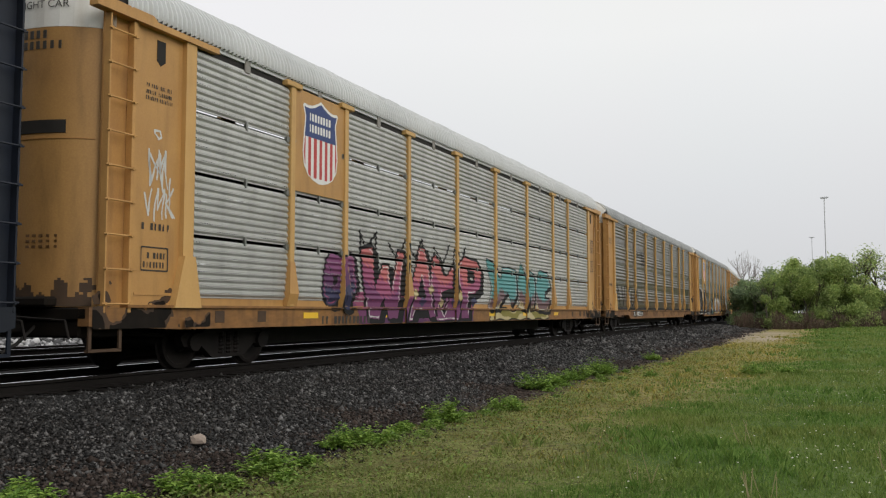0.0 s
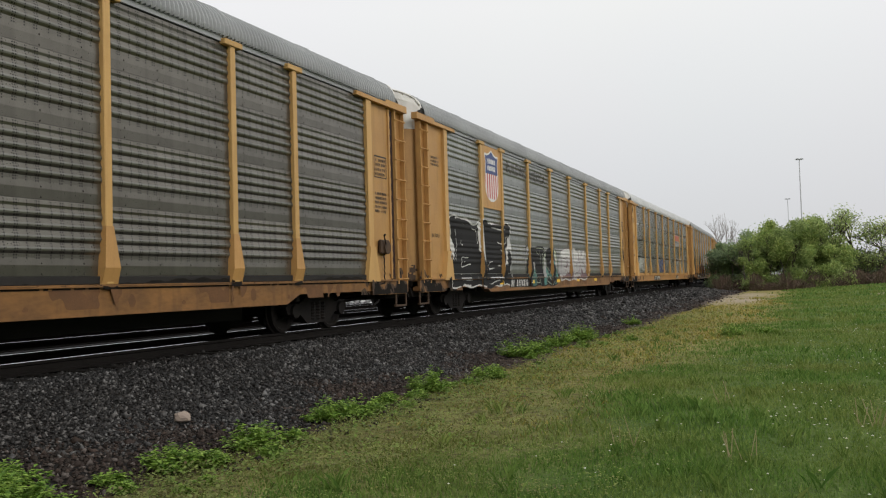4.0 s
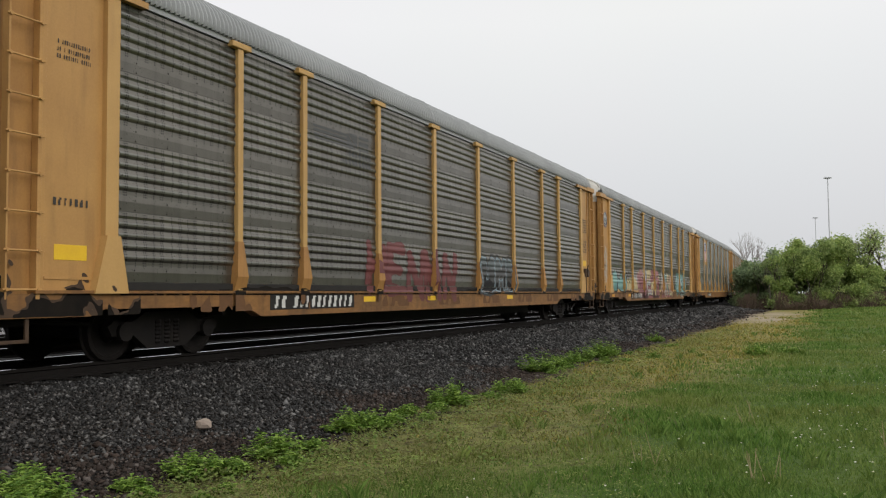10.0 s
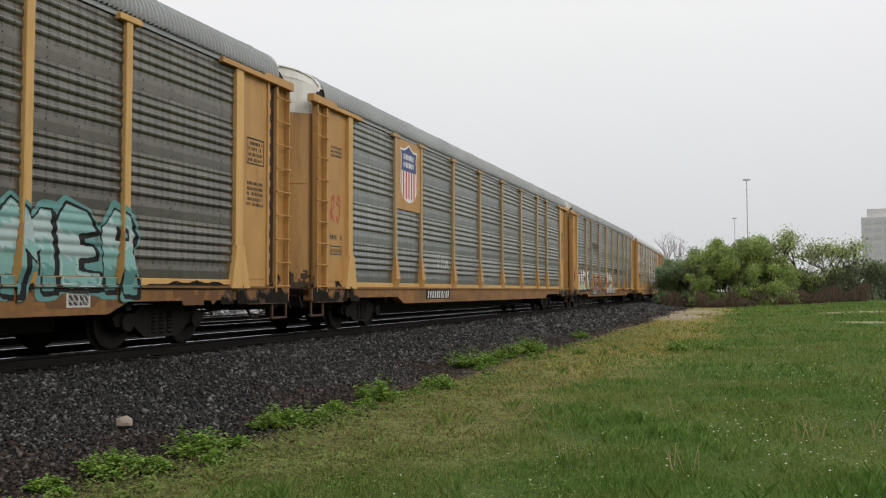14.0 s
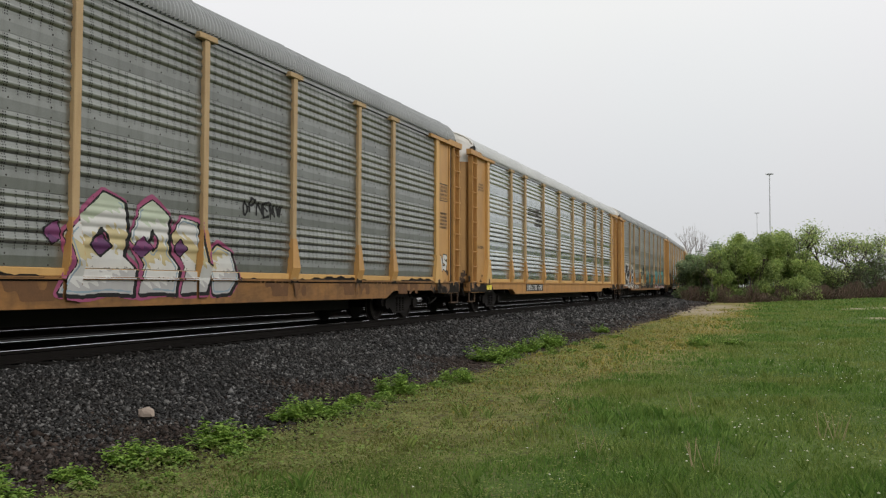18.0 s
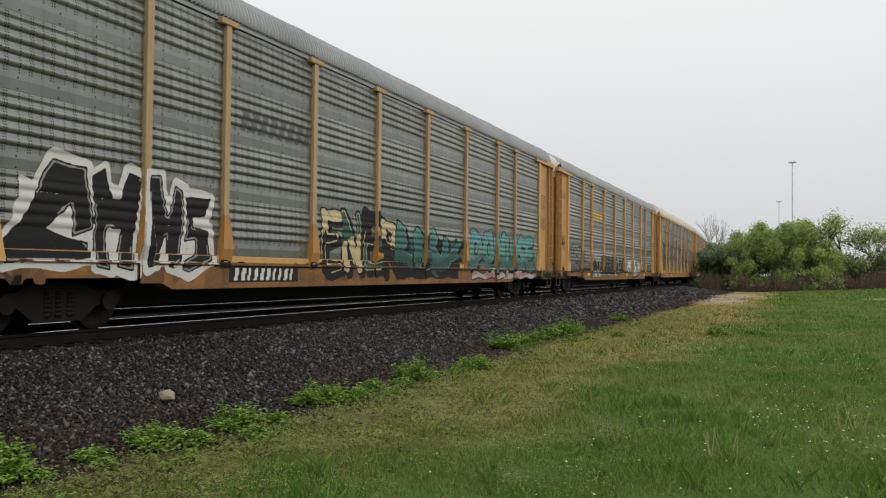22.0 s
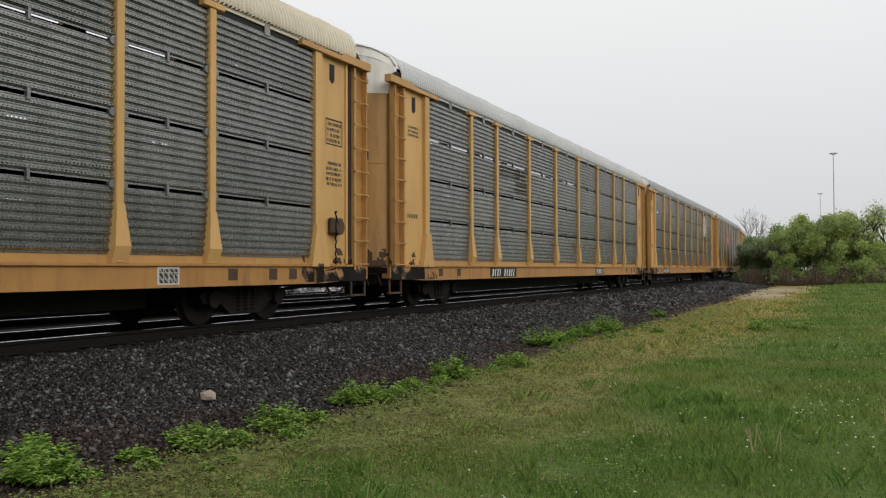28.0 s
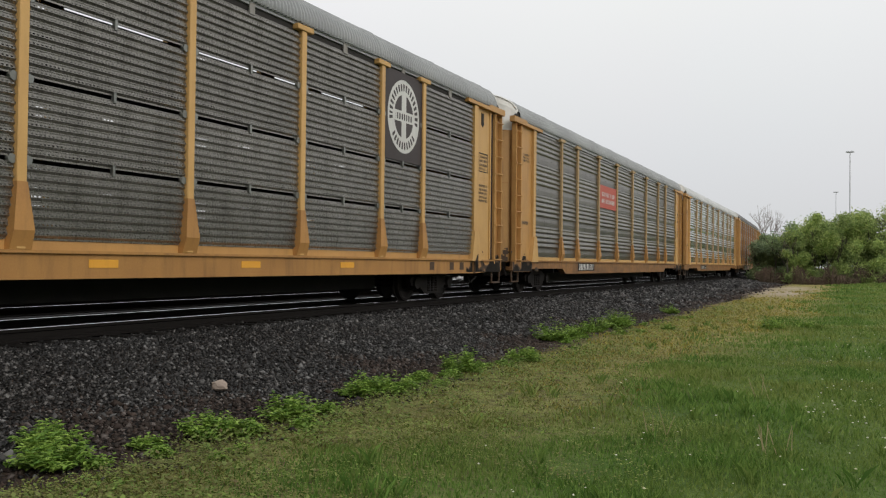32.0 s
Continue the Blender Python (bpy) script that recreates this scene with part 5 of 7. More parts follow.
P_WHITE, P_BLACK = paint(0.58, 0.575, 0.55), paint(0.009, 0.0085, 0.009, 0.8)
P_TEAL, P_TEAL2, P_CYAN = paint(0.09, 0.26, 0.225), paint(0.04, 0.13, 0.12), paint(0.09, 0.28, 0.28)
P_MAG, P_ROSE, P_CORAL, P_PURPLE = paint(0.17, 0.045, 0.13), paint(0.30, 0.07, 0.15), paint(0.46, 0.13, 0.13), paint(0.10, 0.03, 0.10)
P_NAVY, P_CREAM, P_PINK, P_GREY = paint(0.035, 0.035, 0.085), paint(0.50, 0.42, 0.23), paint(0.36, 0.17, 0.175), paint(0.24, 0.235, 0.235)
P_SMOKE = paint(0.055, 0.055, 0.055)
P_MINT, P_RUST, P_OLIVE, P_SKY = paint(0.42, 0.47, 0.36), paint(0.34, 0.13, 0.06), paint(0.22, 0.19, 0.04), paint(0.24, 0.32, 0.37)
P_FADED, P_DKGREEN, P_MAUVE = paint(0.14, 0.04, 0.04), paint(0.02, 0.07, 0.055), paint(0.15, 0.09, 0.10)
P_DUSTY, P_PEACH, P_WINE = paint(0.25, 0.09, 0.095), paint(0.40, 0.26, 0.17), paint(0.055, 0.018, 0.022)
P_SILVER = paint(0.40, 0.39, 0.385)
P_AQUA, P_AQUA2, P_ICE = paint(0.20, 0.38, 0.36), paint(0.11, 0.26, 0.25), paint(0.36, 0.46, 0.46)


def side_words(n, body, o0, z0, size, material, label):
    """Readable stencilled words on a car's side."""
    car, g = CARS[n]
    cu = bpy.data.curves.new("side_words", "FONT")
    cu.body, cu.size = body, size
    tmp = new("side_words", cu)
    bpy.context.view_layer.update()
    me = bpy.data.meshes.new_from_object(tmp.evaluated_get(bpy.context.evaluated_depsgraph_get()))
    bpy.data.objects.remove(tmp)
    for v in me.vertices:
        v.co = (FACE + 0.052, o0 + v.co.x - HALF, z0 + v.co.y)
    me.materials.clear()
    me.materials.append(material)
    tagged(share("lettering", me, car, None, label), kind="stuff")


def placard(n, o):
    """A black and white inspection chart on the sill."""
    plate(n, o, o + 0.46, 0.69, 0.96, P_WHITE, 1.499, "white inspection chart", "chart")

    def fn(co, cz):
        u, v = (co - o) / 0.46, (cz - 0.69) / 0.27
        cells = (u > 0.08) & (u < 0.92) & (v > 0.12) & (v < 0.88)
        lines = (np.abs(np.mod(u * 4, 1) - 0.5) > 0.44) | (np.abs(np.mod(v * 3, 1) - 0.5) > 0.44)
        return np.where(cells & ~lines & (np.sin(u * 31 + v * 17) > -0.75), 0, -1)

    tagged(raster(n, "chart_field", o, o + 0.46, 0.69, 0.96, 0.011, fn, [INK], "black chart fields", 0.004, 1.506), kind="stuff")


def brake_gear(n):
    """The hand brake's chain, bell crank and lever by the end ladder."""
    car, g = CARS[n]
    y = 27.18 - HALF
    bm = bmesh.new()
    box(bm, 1.45, y - 0.22, 1.60, 1.56, y + 0.20, 1.92, 0.03)
    rod(bm, (1.50, y + 0.02, 1.74), (1.60, y + 0.02, 1.74), 0.15, 14)
    part("brake_housing", bm, GRIME, car, "rusty hand brake housing")
    bm = bmesh.new()
    for k in range(9):
        z = 1.60 - k * 0.075
        rod(bm, (1.50, y + 0.02 * (-1) ** k, z), (1.50, y - 0.02 * (-1) ** k, z - 0.07), 0.014, 5)
    rod(bm, (1.50, y, 0.93), (1.48, y - 0.5, 0.88), 0.018, 5)
    part("brake_chain", bm, STEEL, car, "slack rusty brake chain")
    bm = bmesh.new()
    rod(bm, (1.58, y - 0.02, 1.74), (1.62, y - 0.22, 2.02), 0.016, 6)
    rod(bm, (1.62, y - 0.22, 2.02), (1.66, y - 0.22, 2.02), 0.02, 6)
    part("brake_lever", bm, STEEL, car)


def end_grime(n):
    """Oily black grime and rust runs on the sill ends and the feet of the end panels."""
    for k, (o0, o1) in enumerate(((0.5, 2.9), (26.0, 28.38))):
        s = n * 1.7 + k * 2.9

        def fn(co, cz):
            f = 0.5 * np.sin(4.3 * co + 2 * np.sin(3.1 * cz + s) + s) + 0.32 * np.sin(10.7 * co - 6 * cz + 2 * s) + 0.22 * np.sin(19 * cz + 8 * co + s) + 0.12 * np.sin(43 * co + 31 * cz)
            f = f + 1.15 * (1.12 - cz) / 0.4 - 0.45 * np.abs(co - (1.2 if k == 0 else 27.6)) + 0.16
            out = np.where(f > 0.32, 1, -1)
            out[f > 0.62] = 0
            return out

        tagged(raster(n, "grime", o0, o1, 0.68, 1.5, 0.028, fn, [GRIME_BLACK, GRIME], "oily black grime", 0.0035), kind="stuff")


def soot_band(n, o0, o1):
    """Soot and brown dirt along the foot of the side sheets and on the sill."""
    def fn(co, cz):
        f = 0.4 * np.sin(2.1 * co + n) + 0.25 * np.sin(6.3 * co + 9 * cz) + 0.2 * np.sin(17 * co - 4 * cz)
        top = 1.03 + 0.05 * np.sin(co * 1.3) + 0.02 * np.sin(co * 11)
        out = np.where((cz > 0.93) & (cz < top), 0, -1)
        out[(cz <= 0.93) & (f > 0.18)] = 1
        return out

    tagged(raster(n, "soot", o0, o1, 0.68, 1.15, 0.028, fn, [GRIME_BLACK, GRIME_RUST], "soot and rust along the sill", 0.003), kind="stuff")


def sill_pockets(n, places):
    for o in places:
        plate(n, o, o + 0.24, 0.74, 0.93, GRIME, 1.4985, "rusty recess in the sill", "sill_pocket")


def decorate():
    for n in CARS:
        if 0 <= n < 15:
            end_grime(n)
    for n in (0, 3, 11, 12, 13):
        sill_pockets(n, (3.02, 4.15, 23.9, 25.0, 25.6))
    for n in (5, 9, 11):
        placard(n, 22.3)
    for n in (4, 11, 1):
        brake_gear(n)
    plate(4, 26.90, 27.40, 2.02, 2.24, SAFETY, 1.439, "yellow notice plate", "notice")
    plate(4, 1.45, 1.98, 1.40, 1.60, SAFETY, 1.439, "yellow notice plate", "notice")
    for n, (car, g) in CARS.items():
        if n >= 0:
            end_lettering(n, n)
            frame_sign(n, 26.90, 27.50, 3.35, 3.85, INK, 4, n)
            bars(n, 26.90, 27.48, 2.55, 3.05, 5, INK, n + 20, 0.6, 0.006, 1.442)
            bars(n, 1.42, 2.0, 2.10, 2.26, 1, INK, n + 40, 0.7, 0.006, 1.442)
            bars(n, 1.45, 2.0, 4.0, 4.28, 3, INK, n + 60, 0.5, 0.006, 1.442)
    # the silver slatted car
    shield(0, 5.46, 6.72, 3.36, 4.90)
    patch(0, 7.6, 14.0, 0.66, 1.25, [P_PURPLE, P_MAG, P_ROSE], None, 2, 0.024, "magenta sprayed ground")
    letters(0, 7.4, 14.95, 0.66, 2.5, "4,85 11,88 13,40 17,70 21,70 23,35 27,88 31,88 27,5 21,5 18,32 15,5 9,5|33,2 42,97 46,97 56,8 50,5 48,16 39,16 37,2|41,34 44,60 47,32|51,50 51,78 54,90 57,84 60,66 64,62 69,80 69,45 60,42 58,22 61,10 66,32 71,34 74,15 72,2 55,2 53,20|72,80 80,93 91,89 95,75 95,50 90,42 83,40 83,4 76,4 76,42 72,52|82,56 82,76 88,75 89,57", [P_MAG, P_MAG, P_ROSE, P_CORAL, P_CORAL], P_BLACK, 0.075, P_WHITE, 0.16, None, 0, 3, 0.02, "magenta and coral graffiti letters")
    letters(0, 10.0, 14.6, 0.8, 1.9, "4,48 8,60 12,48 8,36|24,60 27,70 31,60 27,50|38,30 41,40 45,30 41,20|58,45 62,55 66,45 62,35", [P_CREAM], P_OLIVE, 0.02, None, 0, None, 0, 5, 0.02, "cream paint dots", 0.010)
    letters(0, 10.2, 14.8, 0.9, 1.8, "9,30 13,42 17,30 13,16|50,30 54,44 58,30 54,14|79,34 84,48 89,34 84,18", [P_NAVY], P_NAVY, 0.02, None, 0, None, 0, 6, 0.02, "navy paint dots", 0.011)
    graffiti(0, "MVMVM", 7.4, 13.7, 1.95, 2.62, [P_BLACK], P_BLACK, None, 0.022, 0.014, 0, 11, 0.02, "loose black outline strokes", 0.005)
    graffiti(0, "CO", 6.3, 7.5, 1.15, 2.0, [P_NAVY, P_PURPLE, P_MAG], P_BLACK, None, 0.17, 0.05, 0, 8, 0.024, "navy graffiti shape", 0.005, shade=0.08, shine=P_ROSE)
    letters(0, 15.0, 21.2, 0.7, 2.5, "0,96 9,92 14,70 20,66 22,86 41,84 43,40 36,22 30,44 24,36 16,16 3,16 7,50|44,60 49,97 56,78 60,44 56,16 47,18|59,55 64,84 71,80 73,55 71,20 61,16|74,60 80,88 95,86 100,60 90,50 90,38 100,36 97,12 76,14", [P_CREAM, P_MAUVE, P_CYAN, P_CYAN, P_CYAN], P_BLACK, 0.04, P_WHITE, 0.10, None, 0, 5, 0.02, "teal graffiti letters with cream feet")
    patch(0, 15.2, 21.0, 0.66, 1.05, [P_CREAM, P_OLIVE, P_CREAM], P_BLACK, 6, 0.024, "cream sprayed ground")
    for word, a, b, c, d, seed in (("W", 1.50, 1.95, 2.72, 3.42, 4), ("M", 1.46, 2.02, 2.66, 3.36, 14), ("I", 1.55, 1.9, 2.7, 3.3, 24), ("O", 1.62, 1.82, 3.46, 3.60, 5), ("VMK", 1.44, 2.12, 2.28, 2.72, 7), ("L", 1.95, 2.12, 2.35, 3.0, 17)):
        graffiti(0, word, a, b, c, d, [P_WHITE], P_WHITE, None, 0.010, 0.006, 0, seed, 0.010, "white marker scribble")
    frame_sign(0, 1.42, 1.98, 1.5, 1.85, INK, 2, 70)
    bars(0, 6.2, 8.1, 0.68, 0.92, 1, INK, 4, 0.8, 0.005, 1.506)
    reflectors(0, (5.57, 8.74, 11.9, 15.2, 18.2, 21.6))
    # the dull ribbed car
    stripe_emblem(1, 7.35, 9.7, 3.30, 4.05, paint(0.03, 0.03, 0.03))
    graffiti(1, "AVYUN", 2.6, 8.0, 1.15, 2.15, [P_BLACK], paint(0.07, 0.07, 0.07), None, 0.035, 0.02, 0, 9, 0.02, "black graffiti strokes")
    number_board(1, 6.4, 8.9, 5)
    # grey car with shield and black-white blocks
    shield(2, 5.46, 6.72, 3.36, 4.90)
    side_words(2, "BUILDING AMERICA", 7.50, 4.45, 0.51, INK, "black stencilled words")
    patch(2, 2.5, 7.9, 0.75, 2.7, [P_BLACK, P_WHITE, P_BLACK, P_WHITE], P_WHITE, 12, 0.024, "black and white sprayed ground")
    graffiti(2, "BE", 2.8, 7.6, 1.0, 2.5, [P_BLACK], P_BLACK, None, 0.27, 0.04, 0, 12, 0.022, "black graffiti blocks edged with white", 0.007, shine=P_WHITE)
    patch(2, 9.5, 13.6, 0.68, 2.0, [P_TEAL2, P_TEAL, P_SILVER, P_MINT, P_TEAL], P_BLACK, 13, 0.022, "teal and silver sprayed ground")
    letters(2, 9.5, 13.6, 0.70, 2.12, "2,4 0,60 10,90 26,96 42,84 40,4 29,4 28,55 22,66 16,55 15,4|30,97 54,99 60,88 52,78 51,4 43,4 43,80 34,86|64,88 76,99 90,86 86,64 76,72 72,64 90,42 93,12 78,-2 60,8 66,25 78,18 78,30 63,46 60,70", [P_BLACK], P_BLACK, 0.03, P_MINT, 0.04, None, 0, 13, 0.018, "black graffiti letters edged with white")
    patch(2, 13.95, 18.5, 0.86, 2.05, [P_MAUVE, P_SILVER, P_SILVER, P_SILVER], P_WHITE, 14, 0.02, "mauve sprayed ground with a white rim", angle=True)
    graffiti(2, "ERBK", 14.2, 18.3, 1.18, 2.02, [P_SILVER, P_SILVER, P_WHITE], P_MAUVE, None, 0.15, 0.022, 0, 14, 0.018, "pale silver graffiti letters", 0.007, shine=P_WHITE)
    number_board(2, 7.6, 9.7, 6)
    reflectors(2, (6.6, 9.9, 13.4, 16.6, 19.9))
    graffiti(2, "MWSV", 26.80, 27.58, 1.55, 2.05, [P_BLACK], P_BLACK, None, 0.016, 0.008, 0, 95, 0.012, "black marker tag")
    graffiti(2, "AMKB", 26.83, 27.58, 1.75, 2.4, [P_BLACK], P_BLACK, None, 0.016, 0.008, 0, 15, 0.012, "black marker tag")
    # slatted car with the orange word
    plate(3, 18.72, 21.48, 3.15, 4.02, paint(0.27, 0.275, 0.27), FACE + 0.03, "plain grey sign sheet", "sign_sheet")
    word_emblem(3, 18.85, 21.4, 3.25, 3.98, [paint(0.46, 0.10, 0.05), paint(0.04, 0.04, 0.055)], 5, 0.2, True, "orange word as slanted bars over a dark swoosh", FACE + 0.036, 0.84)
    graffiti(3, "HONOR", 18.4, 23.4, 1.18, 2.15, [P_GREY], P_WHITE, None, 0.125, 0.04, 0, 16, 0.018, "white outlined graffiti letters", hollow=True)
    graffiti(3, "NWMRS", 2.8, 5.0, 1.2, 2.1, [P_WHITE], P_MINT, None, 0.02, 0.02, 0, 17, 0.02, "pale scribbled tag")
    graffiti(3, "SKS", 10.9, 12.9, 1.2, 2.0, [P_NAVY], paint(0.08, 0.14, 0.32), None, 0.06, 0.03, 0, 18, 0.02, "blue scribbled tag")
    graffiti(3, "EM", 1.45, 1.98, 2.85, 3.4, [P_NAVY], P_NAVY, None, 0.014, 0.01, 0, 19, 0.012, "blue marker tag")
    number_board(3, 8.4, 11.0, 7)
    number_board(3, 19.1, 20.25, 8)
    # ribbed car with faded red
    stripe_emblem(4, 7.35, 9.7, 3.55, 4.25, paint(0.09, 0.09, 0.09))
    graffiti(4, "HENMN", 9.4, 14.2, 0.85, 2.0, [P_FADED, paint(0.17, 0.055, 0.055)], P_FADED, None, 0.10, 0.03, 0, 20, 0.024, "faded dark red graffiti letters")
    letters(4, 15.75, 18.55, 0.98, 2.02, "2,5 0,70 8,95 20,96 24,70 23,35 28,35 29,80 36,97 46,90 46,8 30,0 14,0|48,6 47,85 54,98 62,88 66,70 71,95 80,92 80,8 71,6 70,40 65,32 60,42 58,6|82,8 82,85 88,97 98,88 100,10 92,4", [P_BLACK, P_SMOKE, paint(0.10, 0.12, 0.125)], P_SKY, 0.028, P_GREY, 0, P_SMOKE, 0.07, 21, 0.018, "dark grey graffiti letters outlined in pale blue")
    number_board(4, 6.0, 8.9, 9)
    reflectors(4, (9.3, 12.4, 18.0))
    # ribbed car with the teal arrow and pastel letters
    letters(5, 2.6, 5.4, 0.95, 2.02, "3,40 10,80 24,98 38,88 44,50 36,14 14,8|45,62 60,58 64,84 73,86 75,62 84,60 90,84 100,38 90,6 62,10 46,18", [P_AQUA2, P_AQUA, P_AQUA], P_BLACK, 0.032, P_ICE, 0.04, None, 0, 22, 0.018, "teal arrow-shaped graffiti outlined in black")
    graffiti(5, "ROK", 5.5, 7.2, 1.3, 1.9, [P_BLACK], P_BLACK, None, 0.012, 0.012, 0, 24, 0.02, "thin black tag")
    patch(5, 8.3, 14.4, 0.67, 1.95, [P_WINE, P_DUSTY, P_DUSTY, P_PINK, P_CREAM], None, 25, 0.024, "dusty rose sprayed ground")
    graffiti(5, "SWERE", 8.5, 14.3, 0.85, 2.15, [P_DUSTY, P_PINK, P_SILVER, P_CREAM], P_WINE, None, 0.15, 0.022, 0, 25, 0.018, "dusty pink and cream graffiti letters", 0.007, grade="o", shade=0.05, shine=P_CREAM)
    patch(5, 5.9, 8.4, 1.1, 1.75, [P_CREAM, P_CREAM, P_SILVER], P_GREY, 52, 0.024, "cream sprayed ground")
    patch(5, 15.0, 18.6, 0.70, 2.0, [P_DUSTY, P_PEACH, P_PEACH, P_SILVER], None, 26, 0.024, "peach sprayed ground", angle=True)
    graffiti(5, "NOIL", 15.1, 18.6, 0.85, 2.05, [P_PEACH, P_SILVER, P_TEAL, P_CREAM], P_WINE, None, 0.13, 0.022, 0, 26, 0.018, "cream and brown graffiti letters", 0.007, grade="o", shade=0.05, shine=P_WHITE)
    letters(5, 20.25, 23.75, 0.80, 2.18, "0,20 2,75 10,95 20,90 24,60 22,20 10,5|9,35 10,66 15,66 15,35|27,5 25,80 31,97 37,88 40,76 45,90 51,88 53,8 46,8 45,50 40,38 35,50 35,5|55,12 54,80 58,97 70,92 76,72 66,68 66,58 74,56 75,45 66,43 66,31 78,27 78,12|80,8 79,75 86,97 96,90 100,70 94,52 100,22 101,5 91,5 88,36 87,8|87,62 88,78 93,76 93,64", [P_AQUA2, P_AQUA, P_ICE, P_AQUA], P_BLACK, 0.034, P_ICE, 0.05, P_AQUA2, 0.07, 27, 0.018, "pale teal bubble graffiti letters outlined in black")
    cross_emblem(5, 1.44, 2.1, 3.8, 4.5, P_NAVY, P_SKY, P_WHITE, 1.442)
    graffiti(5, "XOA", 1.46, 1.95, 1.5, 3.0, [P_WHITE], P_WHITE, None, 0.012, 0.008, 0, 28, 0.014, "white marker tag")
    number_board(5, 6.65, 9.3, 10)
    reflectors(5, (2.6, 6.0), paint(0.75, 0.36, 0.04))
    # shield car
    shield(6, 5.46, 6.72, 3.36, 4.90)
    graffiti(6, "VNA", 8.4, 9.6, 1.6, 2.0, [P_WHITE], P_WHITE, None, 0.012, 0.012, 0, 29, 0.02, "white scribble")
    graffiti(6, "NESHTO", 11.0, 17.8, 1.15, 1.9, [P_GREY], P_SILVER, None, 0.07, 0.02, 0, 30, 0.022, "faded white graffiti letters", hollow=True)
    graffiti(6, "RS", 1.45, 1.95, 2.5, 3.2, [RED], RED, None, 0.010, 0.008, 0, 31, 0.012, "thin red tag")
    number_board(6, 7.45, 9.6, 11)
    frame_sign(6, 1.42, 1.98, 1.75, 1.95, INK, 1, 71)
    # white block letters
    letters(7, 2.7, 6.2, 0.90, 2.22, "0,70 18,74 16,32 26,24 22,90 32,97 35,10 24,2 4,8 8,52|38,5 36,70 48,97 62,80 60,60 47,66 47,30 54,28 54,45 64,45 63,5|66,10 64,80 74,88 75,30 82,28 82,8|84,42 80,80 97,97 99,75 88,66 101,35 99,8 86,8 91,30", [P_MINT, P_WHITE, P_WHITE], P_BLACK, 0.035, None, 0.11, P_FADED, 0.05, 32, 0.018, "angular white graffiti letters outlined in black")
    letters(7, 7.5, 10.95, 0.80, 2.15, "2,8 0,75 14,97 28,85 24,70 14,74 12,58 24,55 22,42 12,40 14,25 30,22 28,6|34,6 32,80 44,95 62,90 60,70 46,76 46,57 58,54 58,42 46,40 46,24 62,21 60,6|66,4 64,85 74,96 84,52 87,92 99,88 97,6 86,4 78,42 76,4", [P_DUSTY, P_RUST, P_RUST, P_PEACH], P_BLACK, 0.028, P_PEACH, 0.05, P_SKY, 0.05, 33, 0.018, "rust orange graffiti letters")
    letters(7, 12.5, 16.7, 0.72, 2.24, "2,3 8,30 5,58 14,82 22,99 32,92 35,62 32,40 38,30 37,3|18,54 22,66 26,54 22,42|36,58 40,88 47,97 56,84 57,45 62,32 61,3 40,3 43,32|45,54 48,68 52,54 48,44|58,62 64,84 74,78 77,36 82,30 79,3 64,3 66,32|80,44 88,58 97,48 101,20 96,2 84,2", [P_SILVER, P_WHITE, P_CREAM, P_WHITE, P_MINT], P_BLACK, 0.026, P_SKY, 0.04, P_ROSE, 0.05, 34, 0.018, "white rounded graffiti letters with a pink rim")
    letters(7, 12.3, 16.4, 1.1, 1.95, "1,62 7,80 9,52 5,40|22,42 27,62 32,42 27,24|43,40 48,62 54,42 48,22|66,44 70,62 75,44 70,28", [P_PURPLE, P_MAG], P_BLACK, 0.02, None, 0, None, 0, 35, 0.018, "purple diamond marks", 0.011)
    graffiti(7, "LY", 6.2, 7.0, 1.2, 1.9, [P_SKY], P_BLACK, None, 0.06, 0.03, 0, 35, 0.025, "pale blue tag")
    graffiti(7, "OPNEMW", 16.9, 18.3, 2.18, 2.46, [P_BLACK], P_BLACK, None, 0.012, 0.012, 0, 57, 0.016, "thin black tag")
    graffiti(7, "AS", 26.83, 27.48, 1.34, 1.74, [P_WHITE], P_BLACK, None, 0.055, 0.025, 0, 58, 0.012, "small white block tag outlined in black")
    word_emblem(7, 7.3, 9.8, 3.25, 3.85, [INK], 8, 0.1)
    graffiti(7, "FWL", 1.45, 2.0, 1.45, 2.0, [P_BLACK], RED, None, 0.014, 0.010, 0, 36, 0.012, "red and black tag")
    number_board(7, 7.0, 9.2, 12)
    # bright silver car
    stripe_emblem(8, 7.5, 9.75, 3.24, 4.0, INK)
    number_board(8, 7.2, 9.8, 13)
    plate(8, 2.2, 2.75, 0.75, 0.92, paint(0.80, 0.70, 0.08), 1.50, "yellow notice plate", "notice")
    # black-white and teal graffiti
    patch(9, 2.9, 6.35, 0.95, 2.05, [P_SILVER, P_WHITE, P_WHITE], None, 37, 0.022, "white sprayed ground", angle=True)
    letters(9, 2.55, 6.7, 0.72, 2.36, "0,28 8,46 20,99 35,95 38,42 29,36 27,62 18,42 36,32 36,18 2,14|37,88 43,97 46,72 50,72 54,97 61,92 58,60 56,8 48,12 50,45 44,45 45,8 38,10|63,95 71,99 74,62 79,92 84,86 82,10 74,13 74,42 68,13 62,10|85,80 101,83 95,62 89,60 89,52 98,50 101,20 86,6 77,14 91,26 91,38 84,36", [P_BLACK], P_WHITE, 0.035, P_GREY, 0, P_WHITE, 0.07, 37, 0.018, "angular black graffiti letters edged with white")
    graffiti(9, "ENER", 10.3, 14.0, 0.85, 2.15, [P_BLACK, P_CREAM, P_DKGREEN], P_BLACK, None, 0.11, 0.035, 0, 38, 0.018, "dark green and cream graffiti letters", grade="o", shade=0.12, shine=P_CREAM)
